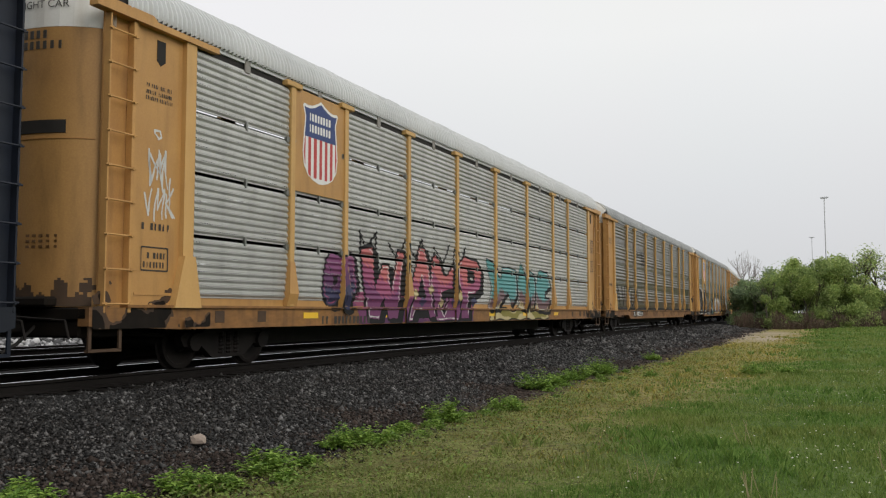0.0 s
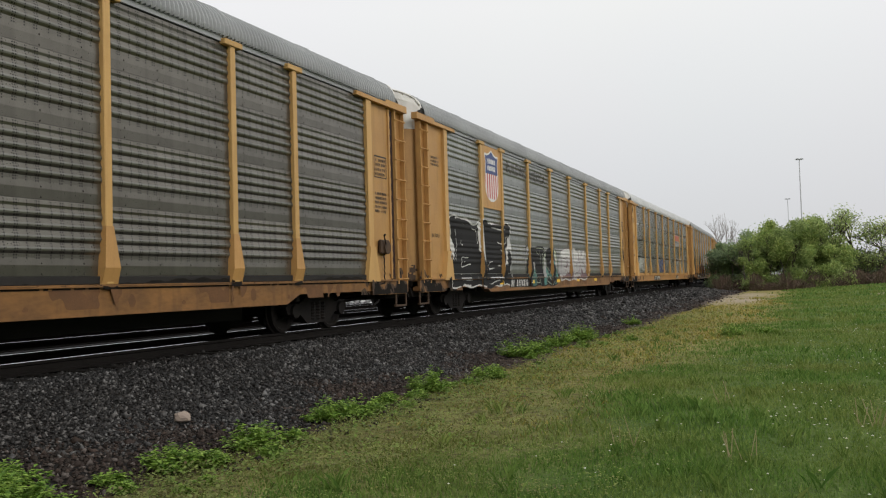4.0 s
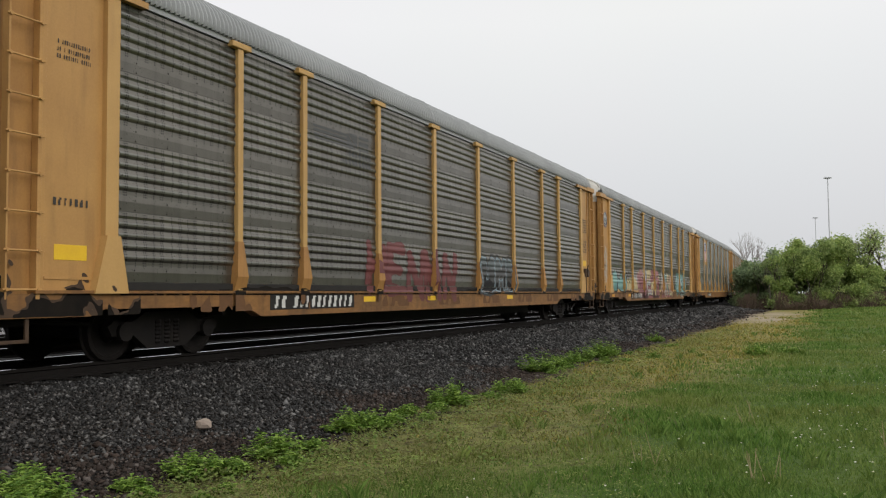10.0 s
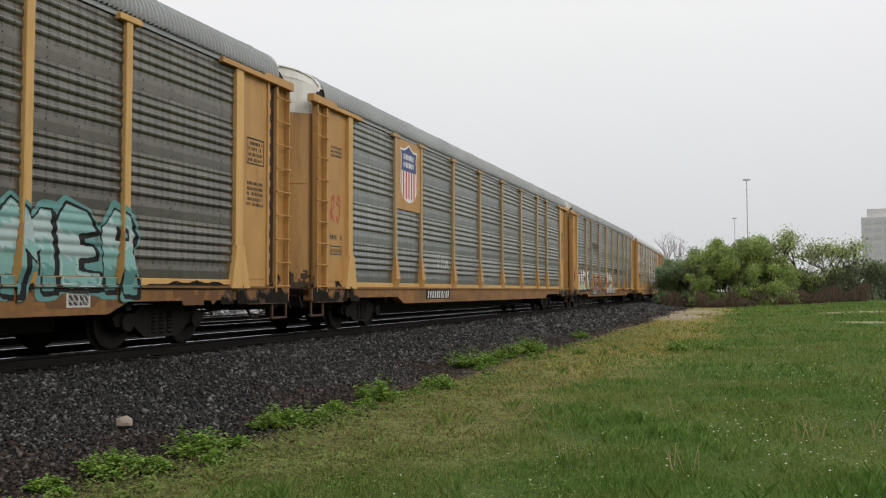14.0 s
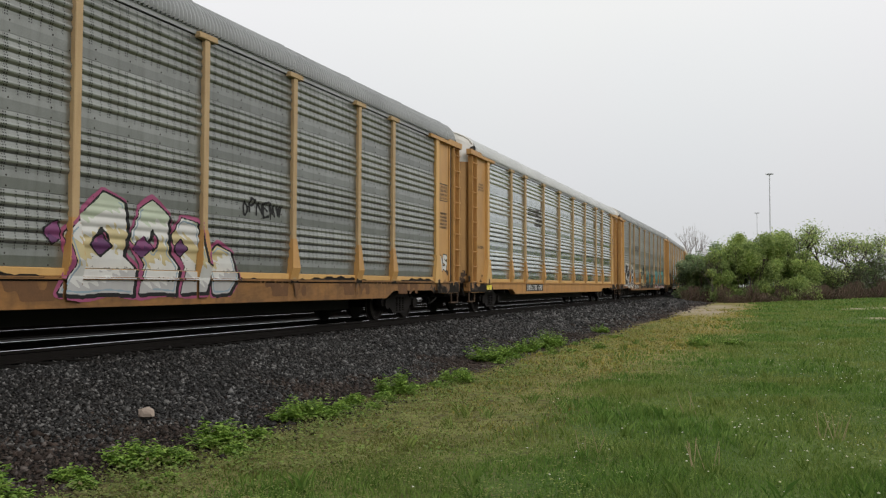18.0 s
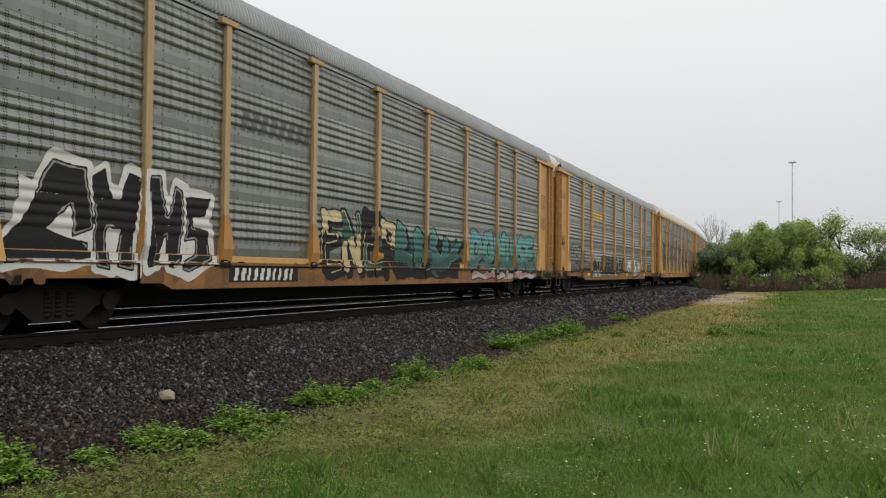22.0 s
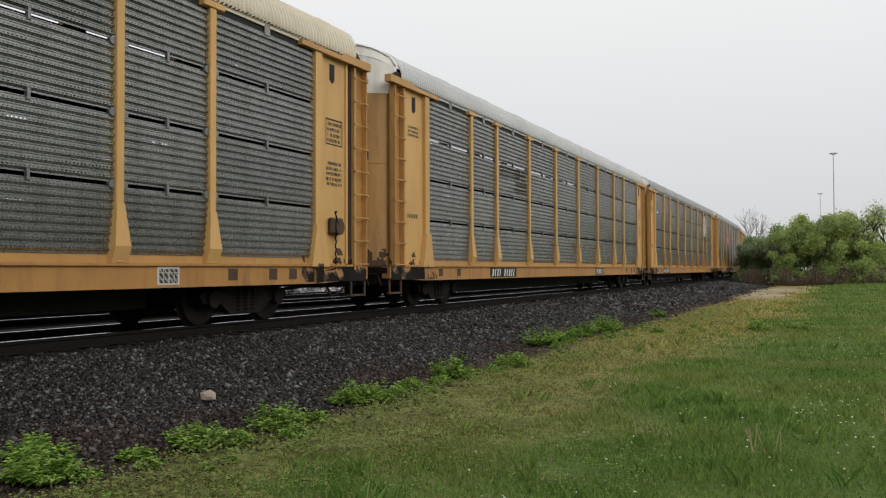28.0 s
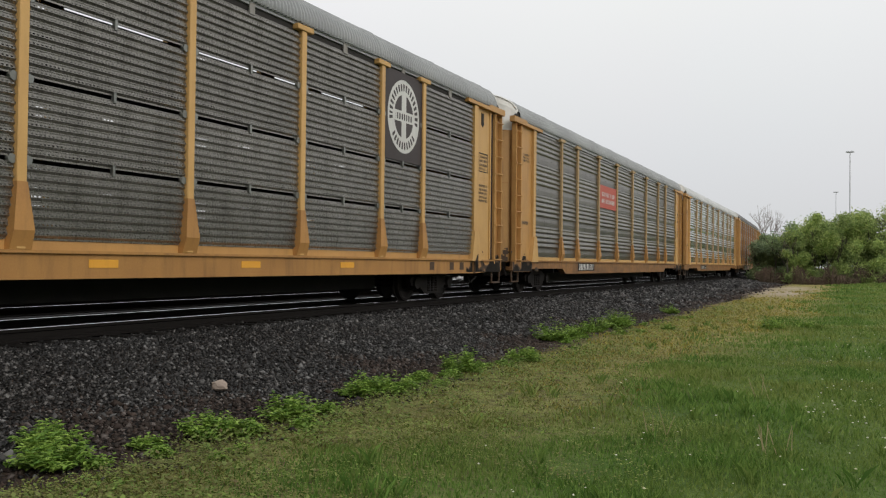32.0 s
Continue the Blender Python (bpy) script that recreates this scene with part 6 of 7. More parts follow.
    patch(9, 13.8, 18.1, 0.72, 1.85, [P_BLACK, P_DKGREEN, P_BLACK], P_BLACK, 39, 0.022, "black sprayed ground", angle=True)
    letters(9, 13.8, 18.5, 0.72, 2.15, "0,30 4,98 14,90 17,60 12,50 24,42 22,12 8,8|26,20 24,80 30,92 40,76 36,58 44,50 46,14 38,12 36,40 33,14|44,60 52,96 60,74 55,58 64,44 68,80 76,72 74,46 84,66 100,74 90,52 96,40 80,30 70,10 56,14 50,36", [P_BLACK, P_DKGREEN, P_TEAL2, P_TEAL2, P_TEAL], P_BLACK, 0.035, P_TEAL, 0.10, None, 0, 39, 0.018, "angular dark teal graffiti letters")
    patch(9, 18.8, 26.1, 1.0, 2.0, [P_TEAL2, P_TEAL, P_SKY], P_DUSTY, 40, 0.026, "teal sprayed ground")
    graffiti(9, "DOMUSE", 19.0, 26.0, 1.05, 2.1, [P_TEAL2, P_TEAL, P_CYAN], P_BLACK, None, 0.17, 0.03, 0, 40, 0.02, "teal graffiti letters", 0.007, shade=0.05, shine=P_DUSTY)
    patch(9, 19.2, 26.1, 0.67, 0.98, [P_SILVER, P_PINK, P_SILVER], P_BLACK, 41, 0.024, "white sprayed base")
    word_emblem(9, 7.5, 9.9, 3.15, 3.75, [paint(0.09, 0.09, 0.09)], 8, 0.1)
    number_board(9, 7.2, 9.4, 14)
    # yellow lettered car
    word_emblem(10, 7.7, 9.7, 3.15, 3.95, [paint(0.62, 0.36, 0.05), paint(0.45, 0.24, 0.05)], 3, 0.1, True, "yellow word as plain blocks over a bar")
    graffiti(10, "GNEMS", 2.4, 5.6, 1.15, 1.95, [paint(0.11, 0.11, 0.105), paint(0.15, 0.15, 0.14)], P_BLACK, None, 0.13, 0.04, 0, 42, 0.022, "dark graffiti letters outlined in black", shade=0.06)
    graffiti(10, "OBS", 6.9, 8.9, 1.1, 1.9, [P_BLACK, P_GREY], P_WHITE, None, 0.15, 0.025, 0, 43, 0.02, "dark graffiti letters outlined in white")
    letters(10, 9.2, 14.15, 0.78, 1.9, "1,5 0,80 8,97 16,92 19,80 20,5|20,5 19,85 28,99 37,90 38,5|38,5 38,90 44,98 52,88 56,94 64,99 72,88 75,60 74,5|75,60 76,88 81,97 88,92 90,72 96,62 100,45 98,22 92,18 90,28 90,5 75,5", [P_BLACK, P_SMOKE, P_SMOKE], P_WHITE, 0.03, None, 0, None, 0, 44, 0.018, "dark bubble graffiti letters outlined in white")
    graffiti(10, "OBAO", 9.5, 13.9, 0.95, 1.75, [P_BLACK], P_BLACK, None, 0.03, 0.02, 0, 54, 0.02, "black inner outlines", 0.010)
    graffiti(10, "MEARS", 14.3, 15.7, 1.05, 1.8, [P_BLACK], P_BLACK, None, 0.014, 0.012, 0, 56, 0.018, "loose black tag")
    letters(10, 16.0, 21.75, 0.66, 1.85, "1,30 0,65 5,82 11,75 12,50 9,28|38,5 38,75 43,97 49,85 51,5|74,10 74,70 78,92 82,80 82,10", [P_GREY, P_GREY, P_SILVER], P_BLACK, 0.035, None, 0.04, None, 0, 45, 0.018, "grey bubble graffiti letters outlined in black")
    letters(10, 16.0, 21.75, 0.66, 1.85, "15,30 17,75 22,92 27,80 30,95 36,85 37,32 31,27 30,58 27,28 22,58 21,26|53,6 54,80 59,99 64,90 65,60 70,65 73,45 71,8|83,30 83,75 88,88 91,70 97,90 99,75 95,58 99,45 97,32 91,46 89,30", [P_SILVER, P_WHITE, P_WHITE], P_BLACK, 0.03, None, 0.05, None, 0, 46, 0.018, "white bubble graffiti letters outlined in black")
    number_board(10, 7.1, 9.2, 15)
    reflectors(10, (6.2, 9.7, 12.9, 16.4, 19.8, 22.8))
    graffiti(10, "AX", 1.42, 1.98, 1.9, 2.4, [P_BLACK], P_BLACK, None, 0.014, 0.010, 0, 46, 0.012, "black marker tag")
    soot_band(10, 2.4, 16.4)
    for n in (1, 2, 4, 5, 7, 9):
        soot_band(n, 2.5, 26.2)
    # slatted cars near the end
    number_board(11, 7.2, 9.6, 16)
    stripe_emblem(12, 7.3, 9.8, 3.2, 4.0, INK)
    number_board(12, 6.5, 8.7, 17)
    number_board(12, 18.3, 19.6, 18)
    graffiti(12, "LILILI", 12.0, 20.0, 1.75, 1.9, [P_FADED], P_FADED, None, 0.01, 0.02, 0, 47, 0.03, "faded red line")
    plate(13, 21.6, 23.43, 3.12, PANEL_TOP, paint(0.045, 0.035, 0.035), FACE + 0.034, "dark brown emblem panel", "emblem_panel")
    cross_emblem(13, 21.78, 23.25, 3.3, 4.9, P_WHITE, P_WHITE, paint(0.05, 0.04, 0.04), FACE + 0.044)
    reflectors(13, (13.9, 17.0, 20.0), paint(0.75, 0.36, 0.04))
    number_board(13, 4.9, 6.9, 19)
    plate(14, 10.05, 12.75, 3.15, 4.05, paint(0.45, 0.09, 0.06), FACE + 0.036, "red emblem panel", "emblem_panel")
    bars(14, 10.4, 12.4, 3.35, 3.9, 2, P_WHITE, 5, 0.7, 0.004, FACE + 0.044)
    number_board(14, 7.2, 9.4, 20)
    number_board(15, 7.2, 9.4, 21)
    number_board(16, 7.2, 9.4, 22)


decorate()

# ---- planting, stones and distance ----
def island_mat(name, colours, rough=0.8, patch=None, spec=0.2, thin=0.0):
    """Colours spread over the pieces by chance; patch: a second set mixed in by broad noise."""
    m = bpy.data.materials.new(name)
    m.use_nodes = True
    n, l = m.node_tree.nodes, m.node_tree.links
    b = n["Principled BSDF"]
    geo = n.new("ShaderNodeNewGeometry")

    def ramp(cols):
        r = n.new("ShaderNodeValToRGB")
        for k, c in enumerate(cols):
            at = k / (len(cols) - 1)
            e = r.color_ramp.elements[0] if k == 0 else r.color_ramp.elements[-1] if k == len(cols) - 1 else r.color_ramp.elements.new(at)
            e.position, e.color = at, (*c, 1)
        l.new(geo.outputs["Random Per Island"], r.inputs[0])
        return r.outputs[0]

    col = ramp(colours)
    if patch:
        tc = n.new("ShaderNodeTexCoord")
        q = n.new("ShaderNodeTexNoise")
        q.inputs["Scale"].default_value, q.inputs["Detail"].default_value = patch[1], 3
        l.new(tc.outputs["Object"], q.inputs["Vector"])
        mr = n.new("ShaderNodeMapRange")
        mr.inputs["From Min"].default_value, mr.inputs["From Max"].default_value = 0.42, 0.62
        l.new(q.outputs["Fac"], mr.inputs["Value"])
        mx = n.new("ShaderNodeMix")
        mx.data_type = "RGBA"
        l.new(mr.outputs[0], mx.inputs["Factor"])
        l.new(col, mx.inputs["A"])
        l.new(ramp(patch[0]), mx.inputs["B"])
        col = mx.outputs["Result"]
    l.new(col, b.inputs["Base Color"])
    b.inputs["Roughness"].default_value, b.inputs["Specular IOR Level"].default_value = rough, spec
    if thin:
        tr = n.new("ShaderNodeBsdfTranslucent")
        l.new(col, tr.inputs["Color"])
        ms = n.new("ShaderNodeMixShader")
        ms.inputs[0].default_value = thin
        l.new(b.outputs[0], ms.inputs[1])
        l.new(tr.outputs[0], ms.inputs[2])
        l.new(ms.outputs[0], n["Material Output"].inputs["Surface"])
    return m


STONE = island_mat("crushed stone", [(0.006, 0.006, 0.006), (0.010, 0.0098, 0.0095), (0.020, 0.0195, 0.019), (0.010, 0.0095, 0.009), (0.038, 0.037, 0.036), (0.013, 0.012, 0.0115), (0.075, 0.073, 0.071), (0.18, 0.177, 0.172)], 0.45, ([(0.006, 0.0055, 0.0055), (0.012, 0.011, 0.010), (0.009, 0.0085, 0.008), (0.038, 0.034, 0.032), (0.13, 0.124, 0.118)], 0.6), 0.25)
TOE_STONE = island_mat("dirty brown stone", [(0.016, 0.012, 0.010), (0.035, 0.025, 0.021), (0.022, 0.017, 0.014), (0.06, 0.043, 0.035), (0.03, 0.024, 0.02), (0.13, 0.11, 0.10)], 0.7, None, 0.15)
GRASS = island_mat("grass blades", [(0.06, 0.135, 0.022), (0.10, 0.195, 0.033), (0.14, 0.24, 0.045), (0.185, 0.275, 0.062)], 0.7, ([(0.13, 0.185, 0.035), (0.19, 0.24, 0.053), (0.22, 0.27, 0.07), (0.28, 0.295, 0.105)], 0.32), 0.25, 0.3)
DRY_GRASS = island_mat("dry edge grass", [(0.10, 0.11, 0.03), (0.20, 0.185, 0.055), (0.22, 0.23, 0.065), (0.13, 0.08, 0.04), (0.20, 0.215, 0.06), (0.12, 0.16, 0.035)], 0.8, ([(0.08, 0.135, 0.026), (0.14, 0.195, 0.04), (0.20, 0.22, 0.06), (0.11, 0.075, 0.035)], 0.9), 0.2, 0.3)
STRAW_GRASS = island_mat("ochre dried grass", [(0.24, 0.205, 0.05), (0.34, 0.28, 0.07), (0.42, 0.345, 0.10), (0.25, 0.235, 0.05)], 0.85, ([(0.20, 0.21, 0.04), (0.29, 0.255, 0.06), (0.35, 0.30, 0.08)], 0.7), 0.15, 0.2)
WEED_LEAF = island_mat("weed leaves", [(0.075, 0.155, 0.024), (0.155, 0.27, 0.042), (0.25, 0.38, 0.065), (0.35, 0.48, 0.11)], 0.6, None, 0.3, 0.32)
EDGE_LEAF = island_mat("low edge leaves", [(0.085, 0.155, 0.028), (0.15, 0.235, 0.045), (0.22, 0.31, 0.065), (0.17, 0.16, 0.06)], 0.7, ([(0.15, 0.14, 0.05), (0.12, 0.17, 0.04), (0.20, 0.24, 0.07), (0.11, 0.075, 0.04)], 1.3), 0.25, 0.25)
PETAL = island_mat("pale flower heads", [(0.50, 0.50, 0.40), (0.66, 0.66, 0.58), (0.55, 0.53, 0.34)], 0.7)
STRAW = island_mat("dry stalks", [(0.30, 0.25, 0.13), (0.42, 0.36, 0.21)], 0.8)
BUSH_LEAF = island_mat("bush leaves", [(0.20, 0.285, 0.085), (0.31, 0.42, 0.13), (0.43, 0.52, 0.17), (0.54, 0.59, 0.22)], 0.7, ([(0.17, 0.235, 0.09), (0.25, 0.335, 0.12), (0.34, 0.42, 0.16), (0.41, 0.475, 0.195)], 0.45), 0.15, 0.5)
# distance haze is put into these leaf colours as a blue tint
BLUE_LEAF = island_mat("haze-tinted bluish leaves", [(0.17, 0.24, 0.14), (0.24, 0.32, 0.19), (0.31, 0.39, 0.23), (0.37, 0.44, 0.26)], 0.7, ([(0.20, 0.28, 0.13), (0.28, 0.37, 0.16), (0.36, 0.44, 0.20)], 0.5), 0.15, 0.5)
# dark shrubs, and the big bush's heart, whose shade is in the colour
DARK_LEAF = island_mat("dark and shade-painted leaves", [(0.11, 0.15, 0.075), (0.16, 0.21, 0.10), (0.21, 0.26, 0.12)], 0.6, None, 0.2, 0.35)
BRAMBLE = island_mat("bramble canes", [(0.07, 0.045, 0.035), (0.11, 0.07, 0.055), (0.15, 0.10, 0.075), (0.08, 0.08, 0.035), (0.05, 0.035, 0.03)], 0.8)
BARK = mat("bark", (0.075, 0.06, 0.048), (0.13, 0.105, 0.085), rough=0.9, scale=3, stretch=(1, 1, 0.2))
# distance haze is put into the twig, mast and window colours as paleness
HAZE_TWIG = mat("haze-pale distant twigs", (0.30, 0.27, 0.25), (0.38, 0.35, 0.33), rough=0.9)
MAST = mat("haze-pale galvanised mast", (0.60, 0.61, 0.62), (0.52, 0.53, 0.54), rough=0.5, metal=0.3)
CONCRETE = mat("pale concrete", (0.62, 0.61, 0.60), (0.54, 0.53, 0.52), rough=0.8, scale=0.05, fine=0.8)
GLASS_FAR = mat("haze-pale window glass", (0.52, 0.53, 0.54), (0.49, 0.50, 0.51), rough=0.3)


def build_stones():
    """Crushed stone over the shoulder and slope of the embankment."""
    rng = np.random.default_rng(11)
    cen, siz = [], []
    for y0, y1, dens, size in ((1.5, 9, 950, 0.0185), (9, 16, 560, 0.021), (16, 28, 220, 0.028), (28, 48, 55, 0.045), (48, 80, 20, 0.06)):
        n = int((y1 - y0) * 5.2 * dens)
        y = rng.uniform(y0, y1, n)
        d = rng.uniform(0.86, 6.1, n)
        keep = rng.uniform(size=n) < np.clip((5.75 - d) / 0.8, 0.10, 1)
        y, d = y[keep], d[keep]
        x = TRACK_X - BEND * y * y / 2 + d
        z = np.maximum(np.interp(d, [p[0] for p in BED], [p[1] for p in BED]), -0.004)
        cen.append(np.stack([x, y, z + 0.006], 1))
        siz.append(size * rng.lognormal(0, 0.35, len(y)))
    c, s = np.concatenate(cen), np.concatenate(siz)
    n = len(c)
    base = np.array([(1, 0, 0), (0, 1, 0), (-1, 0, 0), (0, -1, 0), (0, 0, 0.75), (0, 0, -0.6)], float)
    v = base[None] * rng.uniform(0.65, 1.35, (n, 6, 1)) + rng.normal(0, 0.22, (n, 6, 3))
    a = rng.uniform(0, math.tau, n)
    ca, sa = np.cos(a), np.sin(a)
    vx, vy = v[:, :, 0] * ca[:, None] - v[:, :, 1] * sa[:, None], v[:, :, 0] * sa[:, None] + v[:, :, 1] * ca[:, None]
    tilt = rng.normal(0, 0.5, n)
    vz = v[:, :, 2] + vx * tilt[:, None] * 0.5
    pts = np.stack([vx, vy, vz], 2) * s[:, None, None] + c[:, None, :]
    tri = np.array([(0, 1, 4), (1, 2, 4), (2, 3, 4), (3, 0, 4), (1, 0, 5), (2, 1, 5), (3, 2, 5), (0, 3, 5)])
    offs = (tri[None] + 6 * np.arange(n)[:, None, None]).reshape(-1, 3)
    low = c[:, 2] < 0.055 + 0.05 * np.sin(c[:, 1] * 1.3) + 0.03 * np.sin(c[:, 1] * 3.7) + rng.normal(0, 0.03, n)
    offs = offs.reshape(n, 8, 3)
    ob = quick_mesh("ballast_stones", pts.reshape(-1, 3), 3, int((~low).sum()) * 8, STONE, offsets=offs[~low].reshape(-1, 3), check=False)
    tagged(ob, "loose dark crushed stones on the embankment slope", "gravel", kind="stuff")
    ob = quick_mesh("toe_stones", pts[low].reshape(-1, 3), 3, int(low.sum()) * 8, TOE_STONE, offsets=(tri[None] + 6 * np.arange(int(low.sum()))[:, None, None]).reshape(-1, 3))
    tagged(ob, "brownish dirty stones in soil at the embankment's foot", "gravel", kind="stuff")


def blades(name, zones, material, seed, label, where, bend=0.35):
    rng = np.random.default_rng(seed)
    out = []
    for y0, y1, dens, h, w in zones:
        x0, x1 = -6.2, max(1.5, 0.175 * y1 + 0.5) if y0 > 0 else 8.0
        n = int((y1 - y0) * (x1 - x0) * dens)
        x, y = rng.uniform(x0, x1, n), rng.uniform(y0, y1, n)
        keep = where(x, y, rng) & (x < np.where(y > 3.2, 0.175 * y + 0.4, 8.0)) & (x > -4.80 + 0.009 * y + 0.16 * np.sin(y * 1.7) + 0.14 * np.sin(y * 4.1) + np.abs(rng.normal(0, 0.22, n)) - 0.25 - BEND * y * y / 2)
        x, y = x[keep], y[keep]
        n = len(x)
        clump = 0.6 + 0.5 * (np.sin(x * 3.1 + 1.3 * np.sin(y * 2.2)) * np.sin(y * 2.7 + np.sin(x * 1.9)) + 0.6)
        hh = h * rng.uniform(0.5, 1.3, n) * clump
        ww = w * rng.uniform(0.6, 1.4, n)
        a = rng.uniform(0, math.tau, n)
        b = rng.uniform(0, math.tau, n)
        lean = hh * rng.uniform(0.1, 1.0, n) * bend * 2
        z = np.array([ground_z(p, q) for p, q in zip(x, y)]) - 0.005
        dx, dy = np.cos(a) * ww, np.sin(a) * ww
        lx, ly = np.cos(b) * lean, np.sin(b) * lean
        base1 = np.stack([x - dx, y - dy, z], 1)
        base2 = np.stack([x + dx, y + dy, z], 1)
        mid2 = np.stack([x + dx * 0.7 + lx * 0.4, y + dy * 0.7 + ly * 0.4, z + hh * 0.6], 1)
        tip = np.stack([x + lx, y + ly, z + hh], 1)
        out.append(np.stack([base1, base2, mid2, tip], 1))
    v = np.concatenate(out)
    n = len(v)
    offs = (np.array([(0, 1, 2, 3)]) + 4 * np.arange(n)[:, None])
    ob = quick_mesh(name, v.reshape(-1, 3), 4, n, material, offsets=offs)
    return tagged(ob, label, "grass", kind="stuff")


def dry_share(x, y):
    """1 on the dry strip beside the stones, 0 on the green lawn."""
    return np.clip((-2.5 + np.clip(0.07 * (y - 8), -0.2, 1.3) - x + 0.5 * np.sin(y * 0.9) + 0.4 * np.sin(x * 1.3 + y * 0.5)) / 1.1, 0, 1)


def bare(x, y):
    edge = 0.45 * np.sin(x * 1.1 + y * 0.31) + 0.3 * np.sin(x * 2.9 - y * 0.7) + np.random.default_rng(5).normal(0, 0.45, np.shape(x))
    sand = ((x + 4.1) * 0.36) ** 2 + ((y - 58) * 0.058) ** 2 + edge < 0.6
    for cx, cy in SAND_STRIPS:
        sand |= ((x - cx) * 0.62) ** 2 + ((y - cy) * 0.45) ** 2 + edge < 0.35
    return sand


def build_grass():
    zones = ((-6, 3.2, 260, 0.055, 0.009), (3.2, 8, 2200, 0.052, 0.0045), (8, 15, 850, 0.06, 0.007), (15, 30, 240, 0.07, 0.012), (30, 55, 60, 0.085, 0.025), (55, 80, 22, 0.11, 0.045))
    blades("lawn_grass", zones, GRASS, 21, "short green lawn grass with uneven tufts", lambda x, y, r: (r.uniform(size=len(x)) > dry_share(x, y) * 0.985) & ~bare(x, y))
    blades("dry_grass", ((-6, 3.2, 300, 0.045, 0.009), (3.2, 8, 900, 0.042, 0.005), (8, 15, 380, 0.046, 0.008), (15, 30, 120, 0.055, 0.014), (30, 58, 12, 0.065, 0.03)), DRY_GRASS, 22, "thin yellowish grass and low weeds along the stones", lambda x, y, r: (r.uniform(size=len(x)) < dry_share(x, y) * np.interp(y, (9, 19), (1.0, 0.35))) & ~bare(x, y), 0.6)
    blades("straw_grass", ((8, 15, 420, 0.042, 0.008), (15, 30, 170, 0.05, 0.014), (30, 60, 46, 0.06, 0.03)), STRAW_GRASS, 23, "ochre dried grass along the foot of the stones", lambda x, y, r: (r.uniform(size=len(x)) < dry_share(x, y) * np.interp(y, (9, 19), (0.1, 0.85))) & ~bare(x, y), 0.7)


def build_tufts():
    """Taller tussocks that stand out of the mown lawn."""
    rng = np.random.default_rng(36)
    parts = []
    for k in range(150):
        y = 4.6 + 30 * rng.random() ** 1.4
        x = rng.uniform(-3.4, 0.17 * y)
        m = int(rng.integers(10, 34))
        a = rng.uniform(0, math.tau, m)
        h = rng.uniform(0.06, 0.17, m) * rng.uniform(0.7, 1.2)
        out = h * rng.uniform(0.2, 0.9, m)
        px, py = x + rng.normal(0, 0.04, m), y + rng.normal(0, 0.04, m)
        w = 0.004
        base = np.stack([px, py, np.full(m, ground_z(x, y))], 1)
        side = np.stack([-np.sin(a) * w, np.cos(a) * w, np.zeros(m)], 1)
        mid = base + np.stack([np.cos(a) * out * 0.4, np.sin(a) * out * 0.4, h * 0.65], 1)
        tip = base + np.stack([np.cos(a) * out, np.sin(a) * out, h], 1)
        parts.append(np.stack([base - side, base + side, mid + side * 0.7, tip], 1))
    v = np.concatenate(parts)
    offs = np.array([(0, 1, 2, 3)]) + 4 * np.arange(len(v))[:, None]
    tagged(quick_mesh("grass_tufts", v.reshape(-1, 3), 4, len(v), GRASS, offsets=offs), "taller grass tussocks in the mown lawn", "grass", kind="stuff")


def build_flowers():
    """White clover and seed heads standing over the lawn."""
    rng = np.random.default_rng(31)
    verts, faces = [], []
    n = 1500
    for k in range(n):
        y = 5.0 + 22 * rng.random() ** 1.5
        x = rng.uniform(-2.6, 0.17 * y)
        if rng.random() > 0.10 + 0.75 * (x > -0.02 * y - 0.2) * (0.5 + 0.5 * math.sin(x * 1.7 + y * 0.8)):
            continue
        r = rng.uniform(0.006, 0.013)
        h = rng.uniform(0.05, 0.14)
        z = ground_z(x, y)
        c = len(verts)
        for u, v, w in ((1, 0, 0), (0, 1, 0), (-1, 0, 0), (0, -1, 0), (0, 0, 0.7), (0, 0, -0.5)):
            verts.append((x + u * r, y + v * r, z + h + w * r))
        faces += [(c + a, c + b, c + d) for a, b, d in ((0, 1, 4), (1, 2, 4), (2, 3, 4), (3, 0, 4), (1, 0, 5), (2, 1, 5), (3, 2, 5), (0, 3, 5))]
    ob = link_mesh("clover_flowers", verts, faces, PETAL)
    tagged(ob, "small white flower heads scattered in the lawn", "flowers", kind="stuff")
    verts, faces = [], []
    for x, y, count in ((-0.55, 7.4, 7), (-1.55, 7.6, 4), (0.45, 9.2, 9), (1.1, 9.6, 6), (-0.9, 10.5, 4)):
        for k in range(count):
            px, py = x + rng.uniform(-0.14, 0.14), y + rng.uniform(-0.1, 0.1)
            h, lx = rng.uniform(0.16, 0.30), rng.uniform(-0.09, 0.09)
            z = ground_z(px, py)
            c = len(verts)
            verts += [(px - 0.004, py, z), (px + 0.004, py, z), (px + lx + 0.003, py, z + h), (px + lx - 0.003, py, z + h)]
            faces.append((c, c + 1, c + 2, c + 3))
    ob = link_mesh("dry_stalks", verts, faces, STRAW)
    tagged(ob, "few brown dead stalks standing in the lawn", "stalks", kind="stuff")


